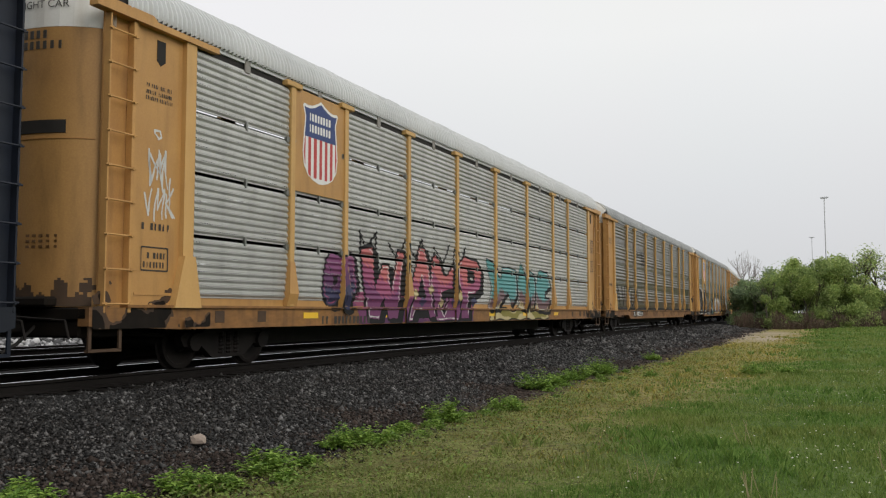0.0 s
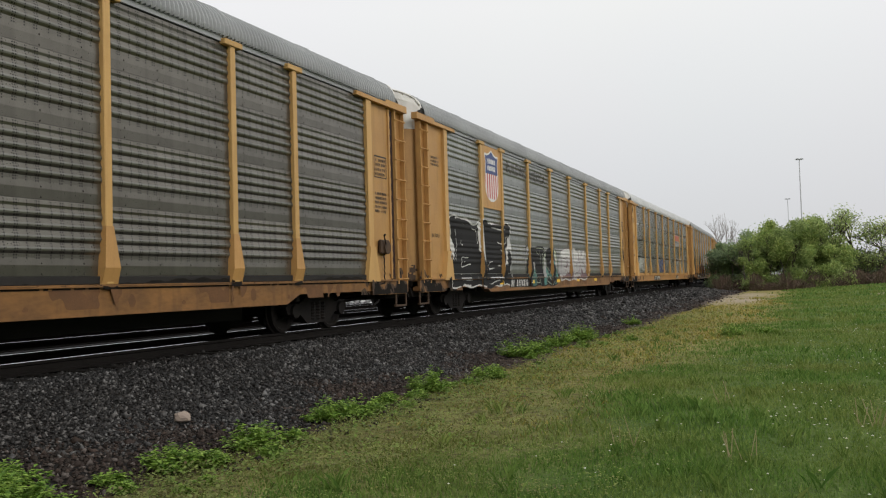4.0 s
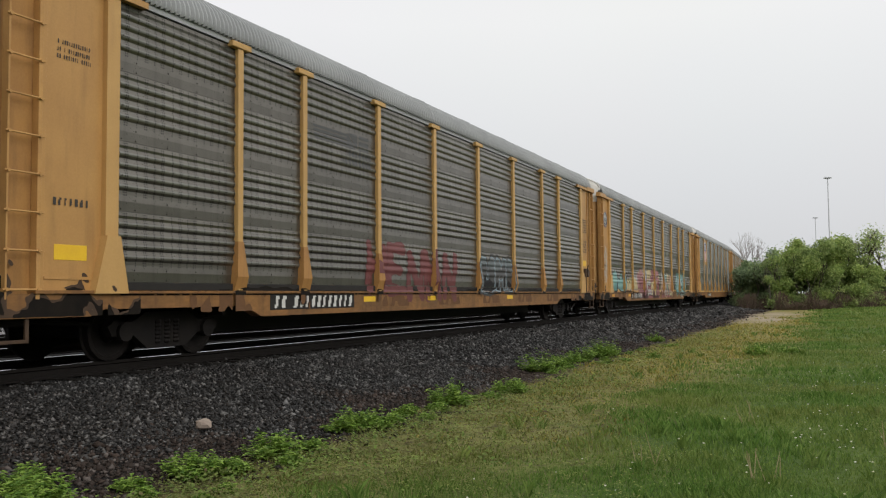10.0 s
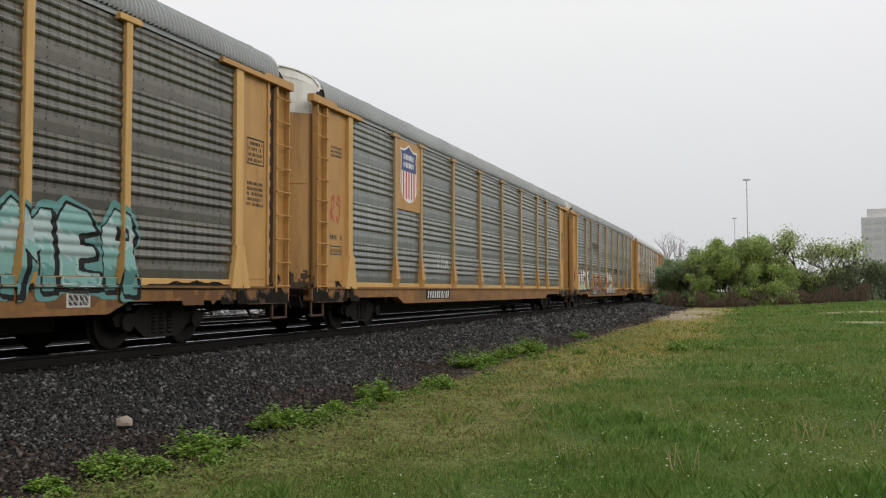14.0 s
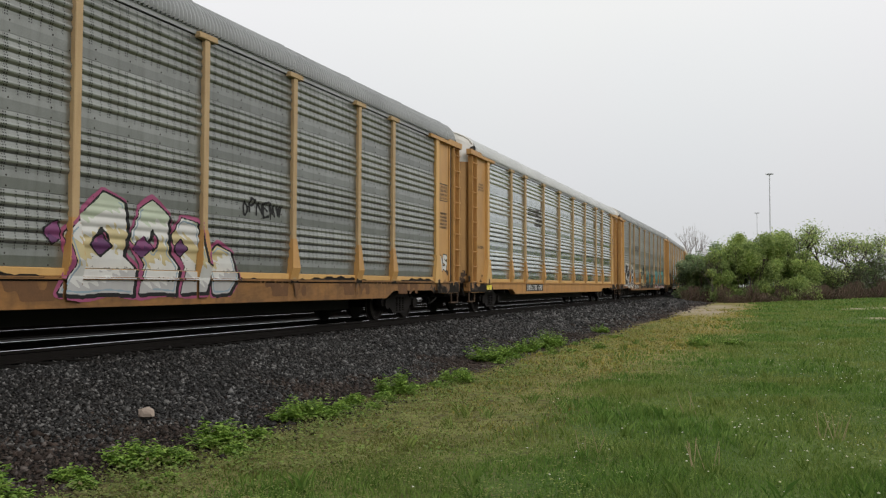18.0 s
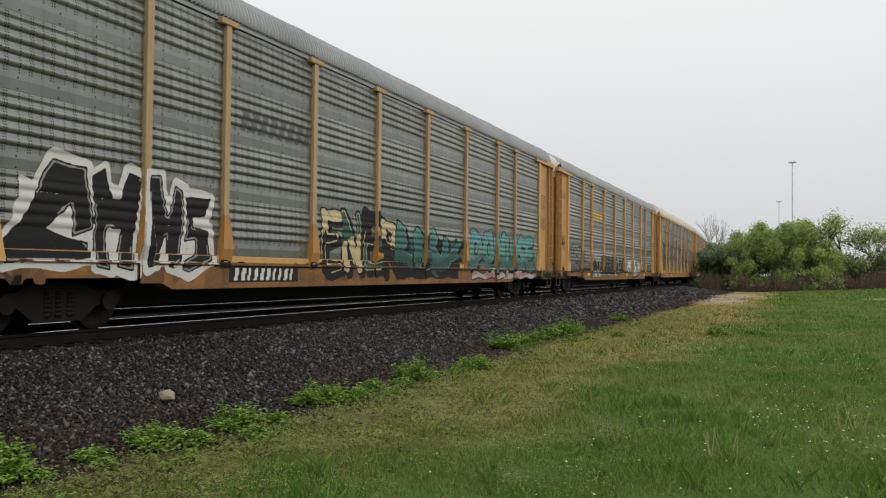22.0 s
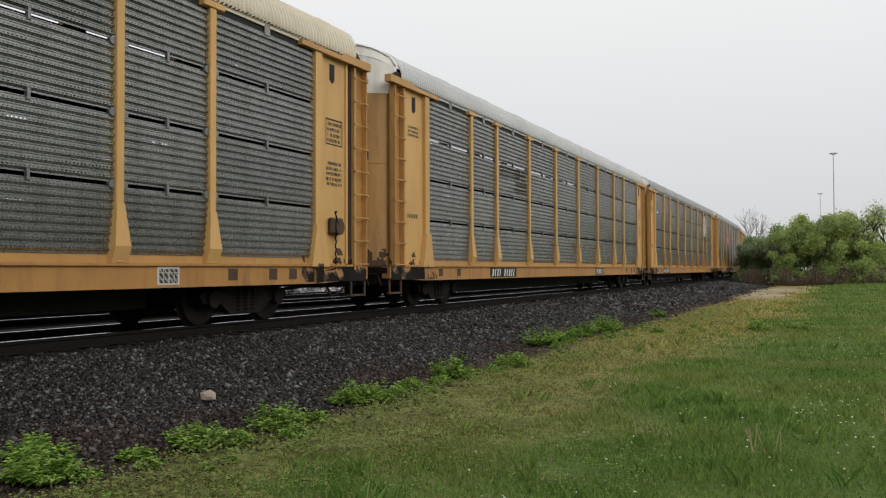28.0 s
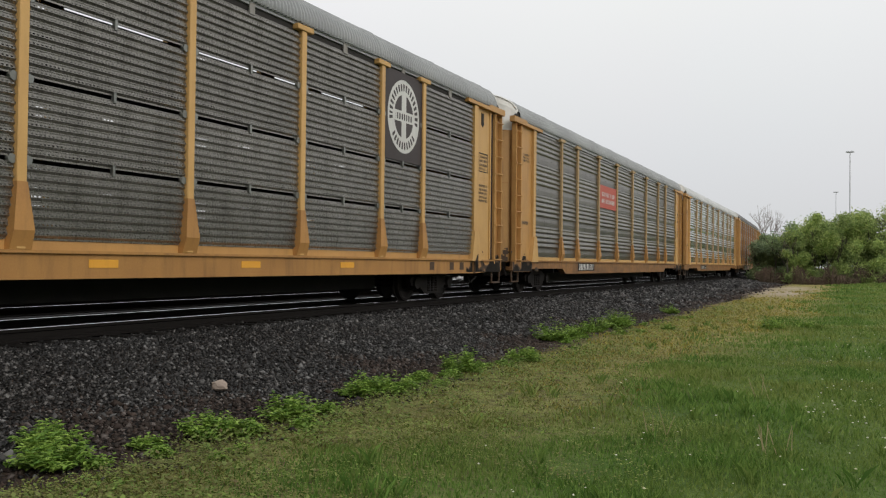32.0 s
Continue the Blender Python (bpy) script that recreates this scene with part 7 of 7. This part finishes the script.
def build_weed(x, y, size, seed):
    """A low leafy mound: stems from one root, each with paired pointed leaves."""
    rng = random.Random(seed)
    ob = thing("weed", "bright green leafy weed at the foot of the ballast" if size > 0.2 else "small green weed at the foot of the ballast", "weed", "weeds along the stones", pose(x, y, max(-0.01, min(0.06, bed_z(x - track_x(y))))))
    stems = int(46 + 130 * size)
    sv, sf, lv, lf = [], [], [], []
    for k in range(stems):
        a, out = rng.uniform(0, math.tau), size * 1.12 * math.sqrt(rng.random())
        h = size * (1.0 - 0.55 * (out / size / 1.3) ** 2) * rng.uniform(0.55, 1.05) * (0.8 + 0.35 * math.sin(a * 3 + seed))
        tip = Vector((math.cos(a) * out, math.sin(a) * out, h))
        root = Vector((math.cos(a) * out * 0.3, math.sin(a) * out * 0.3, 0))
        c = len(sv)
        sv += [root + Vector((-0.004, 0, 0)), root + Vector((0.004, 0, 0)), tip]
        sf.append((c, c + 1, c + 2))
        for j in range(10):
            f = 0.35 + 0.65 * j / 9
            p = root.lerp(tip, f)
            b = rng.uniform(0, math.tau)
            ln = (0.04 + 0.08 * size) * rng.uniform(0.7, 1.3)
            d = Vector((math.cos(b), math.sin(b), rng.uniform(-0.25, 0.45))).normalized() * ln
            side = d.cross(Vector((0, 0, 1))).normalized() * ln * 0.28
            c = len(lv)
            lv += [p, p + d * 0.5 + side + Vector((0, 0, ln * 0.08)), p + d + Vector((0, 0, -ln * 0.12)), p + d * 0.5 - side + Vector((0, 0, ln * 0.08))]
            lf.append((c, c + 1, c + 2, c + 3))
    link_mesh("stem_tangle", sv, sf, WEED_LEAF, ob)["kind"] = "stuff"
    link_mesh("foliage", lv, lf, WEED_LEAF, ob)["kind"] = "stuff"


def build_weeds():
    spots = ((-5.19, 4.45, 0.30), (-5.68, 4.8, 0.22), (-4.97, 5.85, 0.25), (-4.77, 6.1, 0.16), (-4.91, 6.9, 0.26), (-4.75, 7.35, 0.14), (-5.03, 8.5, 0.26), (-4.83, 8.8, 0.24), (-4.97, 9.7, 0.15), (-4.95, 11.1, 0.32), (-4.58, 12.6, 0.26), (-4.82, 13.4, 0.14),
             (-5.33, 16.3, 0.42), (-5.12, 17.2, 0.30), (-5.24, 18.8, 0.36), (-5.12, 20.3, 0.46), (-5.31, 21.6, 0.28), (-5.22, 27.5, 0.30), (-5.13, 5.3, 0.12), (-4.57, 9.6, 0.10), (-4.51, 6.6, 0.11), (-5.16, 10.3, 0.10), (-3.92, 20.5, 0.16), (-1.80, 22.0, 0.30), (-1.09, 23.0, 0.22))
    for k, (x, y, s) in enumerate(spots):
        build_weed(x, y, s, 100 + k)
    rng = random.Random(55)
    for k in range(26):
        y = 4.0 + 22 * rng.random() ** 1.2
        build_weed(-4.85 + 0.009 * y + rng.uniform(-0.35, 0.5), y, rng.uniform(0.05, 0.13), 140 + k)


def build_edge_growth():
    """Low bright leaves in loose patches where the lawn meets the stones."""
    rng = np.random.default_rng(41)
    cs = []
    for k in range(1500):
        y = 3.2 + 34 * rng.random() ** 1.6
        x = -4.72 + 0.009 * y + 0.8 * abs(rng.normal()) - 0.15 + 0.2 * math.sin(y * 1.9)
        m = int(rng.integers(8, 26))
        r = rng.uniform(0.05, 0.16)
        cs.append(np.stack([x + rng.normal(0, r, m), y + rng.normal(0, r, m), np.abs(rng.normal(0.04, 0.035, m))], 1))
    c = np.concatenate(cs)
    n = len(c)
    a = rng.uniform(0, math.tau, n)
    ln = rng.uniform(0.015, 0.045, n)
    d = np.stack([np.cos(a) * ln, np.sin(a) * ln, rng.uniform(-0.2, 0.7, n) * ln], 1)
    s = np.stack([-np.sin(a) * ln * 0.4, np.cos(a) * ln * 0.4, np.zeros(n)], 1)
    v = np.stack([c, c + d * 0.5 + s, c + d, c + d * 0.5 - s], 1).reshape(-1, 3)
    offs = np.array([(0, 1, 2, 3)]) + 4 * np.arange(n)[:, None]
    ob = quick_mesh("edge_weeds", v, 4, n, EDGE_LEAF, offsets=offs)
    tagged(ob, "low bright green weeds along the edge of the stones", "weeds", kind="stuff")


def build_clover():
    """Pale clover and chickweed in loose patches in the lawn."""
    rng = np.random.default_rng(43)
    cs = []
    for k in range(800):
        y = 5.0 + 20 * rng.random() ** 1.2
        x = rng.uniform(-3.6, 0.17 * y)
        if math.sin(x * 1.1 + 0.6 * y) + math.sin(y * 0.9 - x * 0.5) < 0.5:
            continue
        m = int(rng.integers(30, 90))
        r = rng.uniform(0.08, 0.30)
        cs.append(np.stack([x + rng.normal(0, r, m), y + rng.normal(0, r * 0.7, m), 0.03 + np.abs(rng.normal(0.02, 0.015, m))], 1))
    for k in range(1500):
        y = 3.4 + 36 * rng.random() ** 1.7
        x = -4.6 + 0.009 * y + 1.9 * rng.random() ** 1.3 + 0.2 * math.sin(y * 1.3)
        m = int(rng.integers(14, 60))
        r = rng.uniform(0.04, 0.16)
        cs.append(np.stack([x + rng.normal(0, r, m), y + rng.normal(0, r * 0.8, m), 0.015 + np.abs(rng.normal(0.02, 0.018, m))], 1))
    c = np.concatenate(cs)
    n = len(c)
    a, ln = rng.uniform(0, math.tau, n), rng.uniform(0.008, 0.020, n)
    d = np.stack([np.cos(a) * ln, np.sin(a) * ln, rng.uniform(-0.1, 0.5, n) * ln], 1)
    s = np.stack([-np.sin(a) * ln * 0.6, np.cos(a) * ln * 0.6, np.zeros(n)], 1)
    v = np.stack([c, c + d * 0.5 + s, c + d, c + d * 0.5 - s], 1).reshape(-1, 3)
    offs = np.array([(0, 1, 2, 3)]) + 4 * np.arange(n)[:, None]
    tagged(quick_mesh("clover", v, 4, n, CLOVER, offsets=offs), "pale yellow-green clover in patches in the lawn", "clover", kind="stuff")


CLOVER = island_mat("clover leaves", [(0.16, 0.22, 0.05), (0.23, 0.29, 0.07), (0.30, 0.34, 0.10), (0.30, 0.28, 0.12)], 0.7, ([(0.13, 0.11, 0.047), (0.17, 0.17, 0.053), (0.22, 0.235, 0.072), (0.12, 0.08, 0.042)], 1.1), 0.2, 0.3)


def build_rock(x, y, z, r, seed, label):
    bm = bmesh.new()
    bmesh.ops.create_icosphere(bm, subdivisions=2, radius=1)
    for v in bm.verts:
        k = 1 + 0.35 * noise.noise(v.co * 1.4 + Vector((seed, 0, 0)))
        v.co = Vector((v.co.x * 1.15, v.co.y * 0.9, v.co.z * 0.72)) * k * r
    ob = part("rock", bm, mat("pale stone", (0.34, 0.28, 0.23), (0.22, 0.17, 0.14), rough=0.85, scale=9, fine=60, bump=0.4), None)
    ob.matrix_basis = pose(x, y, z, 0, 0, 25)
    tagged(ob, label, "rock")


def leaf_cloud(name, blobs, count, size, material, parent, seed, flat=0.85, floor=0.05):
    """Many small leaves spread through the outer part of the given (x, y, z, radius) blobs."""
    rng = np.random.default_rng(seed)
    vol = np.array([b[3] ** 2 for b in blobs], float)
    pick = rng.choice(len(blobs), count, p=vol / vol.sum())
    d = rng.normal(size=(count, 3))
    d /= np.linalg.norm(d, axis=1)[:, None]
    lump = 1 + 0.20 * np.sin(d[:, 0] * 6 + pick) * np.sin(d[:, 2] * 7 + pick * 2) + 0.10 * np.sin(d[:, 0] * 15 + d[:, 2] * 11)
    r = rng.uniform(0.15, 1.0, count) ** 0.6 * lump * np.where(rng.uniform(size=count) < 0.22, rng.uniform(1.0, 1.45, count), 1.0)
    bl = np.array(blobs, float)[pick]
    c = bl[:, :3] + d * (r * bl[:, 3])[:, None] * np.array([1, 1, flat])
    c = c[c[:, 2] > floor]
    m = len(c)
    u = rng.normal(size=(m, 3))
    u /= np.linalg.norm(u, axis=1)[:, None]
    v = np.cross(u, rng.normal(size=(m, 3)))
    v /= np.linalg.norm(v, axis=1)[:, None]
    s = size * rng.uniform(0.5, 1.4, m)[:, None]
    q = np.stack([c - u * s, c + v * s * 0.5, c + u * s, c - v * s * 0.5], 1).reshape(-1, 3)
    offs = np.array([(0, 1, 2, 3)]) + 4 * np.arange(m)[:, None]
    return tagged(quick_mesh(name, q, 4, m, material, parent, offsets=offs), kind="stuff")


def limbs(bm, base, height, radius, rng, depth, spread, tips, thin=(0.5, 0.66)):
    """A tapered limb that forks, again and again."""
    p = Vector(base)
    d = Vector((rng.uniform(-0.15, 0.15), rng.uniform(-0.15, 0.15), 1)).normalized()
    stack = [(p, d, height, radius, depth)]
    while stack:
        p, d, ln, r, k = stack.pop()
        if 0 < k < 3:
            tips.append(p.copy())
        mid = p + d * ln * 0.5 + Vector((rng.uniform(-1, 1), rng.uniform(-1, 1), rng.uniform(-0.3, 0.6))) * ln * 0.08
        end = mid + (d + Vector((rng.uniform(-0.2, 0.2), rng.uniform(-0.2, 0.2), rng.uniform(-0.1, 0.2)))).normalized() * ln * 0.5
        sides = 6 if r > 0.05 else 4 if r > 0.02 else 3
        rod(bm, p, mid, r, sides, r * 0.8)
        rod(bm, mid, end, r * 0.8, sides, r * 0.6)
        if k == 0:
            tips.append(end)
            continue
        for j in range(rng.choice((2, 3, 3))):
            nd = (d + Vector((rng.uniform(-1, 1), rng.uniform(-1, 1), rng.uniform(-0.25, 0.7))) * spread).normalized()
            stack.append((end, nd, ln * rng.uniform(0.6, 0.82), r * rng.uniform(*thin), k - 1))


SKYLINE_X = (-8.9, -7.9, -4.9, -3.3, -2.2, -0.7, 1.1, 2.1, 3.0)
SKYLINE_Z = (4.7, 5.0, 5.5, 6.3, 7.0, 7.1, 6.4, 5.0, 3.7)


def build_far():
    def thicket(x0, x1, y0, y1, count, r0, r1, seed, full=0.25):
        """Clumps of leaf under an uneven skyline."""
        rng = random.Random(seed)
        out = []
        for k in range(count):
            x = x0 + (x1 - x0) * (k + rng.random()) / count
            top = float(np.interp(x, SKYLINE_X, SKYLINE_Z)) * (0.93 + 0.09 * math.sin(x * 3.1) + 0.06 * math.sin(x * 7.7 + 1))
            r = rng.uniform(r0, r1)
            z = r * 0.5 + max(0.2, top - 1.35 * r) * rng.random() ** full
            out.append((x, rng.uniform(y0, y1) + 0.9 * (top - z) / top * -1.0, z + 0.1, r))
        return out

    shrubs = (
        ("large spreading green bush in fresh spring leaf", thicket(-5.4, 2.9, 85.5, 88.5, 74, 0.55, 1.35, 1, 0.55), 66000, BUSH_LEAF, 0.10),
        ("low outer growth of the large green bush", thicket(-5.6, 3.4, 82.4, 86.6, 46, 0.4, 0.9, 7, 1.8), 25000, BUSH_LEAF, 0.10),
        ("low bluish green growth beside the railway line", thicket(-8.6, -4.8, 85.5, 89, 26, 0.5, 0.95, 8, 2.2), 14000, BLUE_LEAF, 0.11),
        # darker leaves inside the bush paint in the shade of its depth
        ("heart of the large green bush, shade put into its leaves", thicket(-5.0, 2.4, 87.5, 89.5, 22, 1.0, 1.7, 2, 0.8), 16000, DARK_LEAF, 0.12),
        ("bluish green shrub beside the railway line", thicket(-8.7, -4.6, 87.5, 92, 36, 0.55, 1.25, 3, 0.55), 27000, BLUE_LEAF, 0.11),
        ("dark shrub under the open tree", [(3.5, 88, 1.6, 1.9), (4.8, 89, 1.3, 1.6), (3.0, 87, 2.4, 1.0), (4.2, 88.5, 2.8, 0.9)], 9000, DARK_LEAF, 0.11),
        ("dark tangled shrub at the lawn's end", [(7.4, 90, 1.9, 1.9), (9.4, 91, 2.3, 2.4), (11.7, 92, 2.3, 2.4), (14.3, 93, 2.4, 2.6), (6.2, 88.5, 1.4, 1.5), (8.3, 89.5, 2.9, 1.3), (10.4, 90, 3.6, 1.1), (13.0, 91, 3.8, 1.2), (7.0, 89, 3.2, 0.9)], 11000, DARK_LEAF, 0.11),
    )
    for k, (label, blobs, count, m, size) in enumerate(shrubs):
        ob = thing("bush", label, "bush", "bushes at the lawn's end")
        leaf_cloud("crown", blobs, count, size, m, ob, 50 + k)
        rng = random.Random(60 + k)
        for b in blobs[:: max(1, len(blobs) // 9)]:
            bm = bmesh.new()
            limbs(bm, (b[0], b[1], ground_z(b[0], b[1]) - 0.1), b[2] * 0.42 + 0.3, 0.08, rng, 3, 0.6, [])
            part("stem", bm, BARK, ob)
    # the open tree with thin leaf
    rng = random.Random(8)
    for x, y, h, r, n in ((4.3, 88, 2.2, 0.15, 2000), (6.8, 89, 1.9, 0.12, 1500), (5.6, 87.5, 1.6, 0.09, 900), (8.8, 89, 1.7, 0.10, 1000)):
        ob = thing("tree", "open crooked tree with sparse young leaves", "tree", "trees at the lawn's end")
        bm, tips = bmesh.new(), []
        limbs(bm, (x, y, ground_z(x, y) - 0.1), h, r, rng, 6, 0.85, tips, (0.64, 0.80))
        part("trunk", bm, BARK, ob, "dark crooked trunk and limbs")
        leaf_cloud("crown", [(t.x, t.y, t.z, 1.0) for t in tips], n, 0.10, BUSH_LEAF, ob, 70 + int(y))
    # leafless brushwood under and beside the open trees
    for x, y, h in ((3.2, 87, 1.0), (5.0, 87, 0.9), (6.0, 87.5, 1.1), (7.2, 88, 1.0), (8.4, 88.5, 1.15), (9.8, 89, 1.2), (11.4, 90, 1.2), (13.0, 90.5, 1.3), (14.8, 91, 1.3), (2.2, 84.5, 0.7), (0.6, 83.4, 0.6)):
        ob = thing("brushwood", "tangle of bare brown twigs with few leaves", "bush", "brushwood at the lawn's end")
        bm, tips = bmesh.new(), []
        for q in range(4):
            limbs(bm, (x + rng.uniform(-0.7, 0.7), y + rng.uniform(-0.6, 0.6), ground_z(x, y) - 0.1), h, 0.05, rng, 4, 0.95, tips, (0.6, 0.75))
        tagged(part("twig_tangle", bm, BARK, ob), kind="stuff")
        leaf_cloud("foliage", [(t.x, t.y, t.z, 0.5) for t in tips], 700, 0.09, DARK_LEAF if x > 7 else BUSH_LEAF, ob, 300 + int(x * 7))
    # pale broken stone beyond the far tracks
    rng3 = np.random.default_rng(78)
    m = 5200
    x = -21.5 - 9 * rng3.random(m) ** 1.4
    y = rng3.uniform(-6, 75, m)
    heap = 0.5 + 0.5 * np.sin(y * 0.55 + np.sin(x * 0.9)) * np.sin(y * 0.21 + 1.0)
    r = rng3.uniform(0.04, 0.14, m) * (0.6 + heap)
    c = np.stack([x, y, 0.36 + heap * 0.22 * rng3.random(m)], 1)
    base = np.array([(1, 0, 0), (0, 1, 0), (-1, 0, 0), (0, -1, 0), (0, 0, 0.8), (0, 0, -0.8)], float)
    v = (base[None] + rng3.normal(0, 0.25, (m, 6, 3))) * r[:, None, None] + c[:, None, :]
    tri = np.array([(0, 1, 4), (1, 2, 4), (2, 3, 4), (3, 0, 4), (1, 0, 5), (2, 1, 5), (3, 2, 5), (0, 3, 5)])
    offs = (tri[None] + 6 * np.arange(m)[:, None, None]).reshape(-1, 3)
    ob = quick_mesh("pale_rubble", v.reshape(-1, 3), 3, len(offs), RUBBLE, offsets=offs)
    tagged(ob, "pale broken stone heaped beyond the far tracks", "rubble", kind="stuff")
    # an unseen wood, added behind the camera to darken what the cars reflect
    for k in range(9):
        x0, y0 = (30 + 3 * (k % 2), -34 + 13 * k) if k < 8 else (0, -48)
        blobs = [(x0 + rng3.uniform(-4, 4), y0 + rng3.uniform(-7, 7), rng3.uniform(2.0, 6.5), rng3.uniform(2.5, 4.0)) for j in range(8)]
        ob = thing("tree_belt", "unseen tree belt added to darken reflections in the cars", "trees", "trees across the lawn")
        leaf_cloud("crown", blobs, 2600, 0.55, DARK_LEAF, ob, 360 + k)
    # bare tree far up the line
    for az, el, dist, h, seed in ((-5.62, 4.0, 190, 3.4, 5), (-5.2, 3.5, 195, 3.0, 6), (-4.5, 3.0, 205, 2.6, 9)):
        x, y = dist * math.sin(radians(az)), dist * math.cos(radians(az))
        ob = thing("bare_tree", "leafless grey tree in the haze", "tree", "bare trees in the distance", pose(x, y, 0))
        bm, tips = bmesh.new(), []
        limbs(bm, (0, 0, 0), h, 0.24, random.Random(seed), 5, 0.5, tips)
        top = max(t.z for t in tips)
        want = 1.5 + dist * math.tan(radians(el))
        bmesh.ops.scale(bm, vec=(want / top * 0.8, want / top * 0.8, want / top), verts=bm.verts)
        part("trunk", bm, HAZE_TWIG, ob)
    # brambles along the end of the lawn
    rng2 = np.random.default_rng(77)
    verts, faces = [], []
    for k in range(7800):
        x = rng2.uniform(-8.0, 9.2)
        y = 80.9 + 0.02 * (x + 2) ** 2 + rng2.uniform(0, 4.5) + 0.8 * math.sin(x * 1.9)
        z = ground_z(x, y)
        h = rng2.uniform(0.2, 1.35) * (0.75 + 0.35 * math.sin(x * 2.3) + 0.2 * math.sin(x * 5.1))
        a, ln = rng2.uniform(0, math.tau), rng2.uniform(0.3, 1.0)
        c = len(verts)
        dx, dy = math.cos(a) * ln, math.sin(a) * ln
        verts += [(x, y, z), (x + 0.02, y, z), (x + dx * 0.5 + 0.02, y + dy * 0.5, z + h), (x + dx * 0.5, y + dy * 0.5, z + h), (x + dx + 0.015, y + dy, z + h * 0.7), (x + dx, y + dy, z + h * 0.7)]
        faces += [(c, c + 1, c + 2, c + 3), (c + 3, c + 2, c + 4, c + 5)]
    ob = link_mesh("brambles", verts, faces, BRAMBLE)
    tagged(ob, "brown dead bramble canes along the lawn's end", "brambles", kind="stuff")
    leaf_cloud("bramble_leaves", [(-5.8 + 1.5 * k, 84 + 0.3 * (k % 3), 0.5, 1.0) for k in range(9)], 5000, 0.09, BRAMBLE, None, 91)
    tagged(scene.collection.objects["bramble_leaves"], "dead brown leaf litter in the brambles", "brambles")
    for az, el, dist in ((-0.335, 6.91, 230), (-1.093, 4.53, 355)):
        x, y = dist * math.sin(radians(az)), dist * math.cos(radians(az))
        z = 1.5 + dist * math.tan(radians(el))
        ob = thing("mast_light", "tall grey steel mast with a ring of lamps", "light mast", "mast lights", pose(x, y, 0))
        part("mast", rod(bmesh.new(), (0, 0, 0), (0, 0, z), 0.20, 10, 0.11), MAST, ob)
        for k in range(6):
            a = k * math.tau / 6
            bm = bmesh.new()
            rod(bm, (0, 0, z - 0.2), (math.cos(a) * 0.6, math.sin(a) * 0.6, z), 0.05, 5)
            box(bm, math.cos(a) * 0.7 - 0.24, math.sin(a) * 0.7 - 0.24, z - 0.22, math.cos(a) * 0.7 + 0.24, math.sin(a) * 0.7 + 0.24, z + 0.04)
            part("lamp", bm, MAST, ob)
    # pale tower far off
    ob = thing("tower_block", "pale grey tower block in the haze", "building", "", pose(51.7, 420, 0, 0, 0, -6))
    part("wall", box(bmesh.new(), -7, 0, 0, 26, 24, 33.5, 0.1), CONCRETE, ob)
    part("roof_house", box(bmesh.new(), -4.6, 3, 33.45, 20, 18, 37.4, 0.1), CONCRETE, ob)
    for r in range(9):
        for c in range(8):
            part("window", box(bmesh.new(), -5.8 + 4 * c, -0.12, 3.2 + 3.4 * r, -3.2 + 4 * c, 0.05, 4.9 + 3.4 * r), GLASS_FAR, ob)
    # far belt of trees that closes the horizon
    rng = np.random.default_rng(99)
    for k in range(9):
        x0 = -150 + 42 * k
        blobs = [(x0 + rng.uniform(-20, 20), 300 + rng.uniform(-15, 15), rng.uniform(1.5, 3.0), rng.uniform(3.0, 5.0)) for j in range(7)]
        ob = thing("tree_belt", "distant hazy belt of trees", "trees", "distant trees")
        leaf_cloud("crown", blobs, 2500, 0.5, FAR_LEAF, ob, 200 + k)


RUBBLE = island_mat("pale broken stone", [(0.04, 0.04, 0.04), (0.08, 0.08, 0.08), (0.22, 0.215, 0.215), (0.60, 0.59, 0.59)], 0.8)
# greyed greens: the haze of distance is in the leaf colour
FAR_LEAF = island_mat("haze-greyed distant foliage", [(0.13, 0.16, 0.12), (0.17, 0.20, 0.15), (0.21, 0.23, 0.18)], 0.9)
build_stones()
build_grass()
build_tufts()
build_flowers()
build_weeds()
build_edge_growth()
build_clover()
build_rock(-6.18, 7.44, 0.16, 0.085, 3.0, "pale brown rock lying on the dark ballast")
build_far()


# ---- what moves ----
def motions():
    for n, (car, g) in CARS.items():
        walk(car, [(t, car_pose(n, t)) for t in range(0, 33)])
        wheels = [ob for ob in car.children if ob.name.split(".")[0] == "wheelset"]
        for ob in wheels:
            y = ob.location.y
            rows, prev = [], None
            for k in range(0, 961):
                t = k / 30
                at = front_at(t) + n * PITCH + HALF + y
                if -3 < at < 34 or k in (0, 960):
                    rows.append((t, pose(0, y, 0.42, math.degrees(at / 0.42) % 360, 0, 0)))
            walk(ob, rows)


motions()
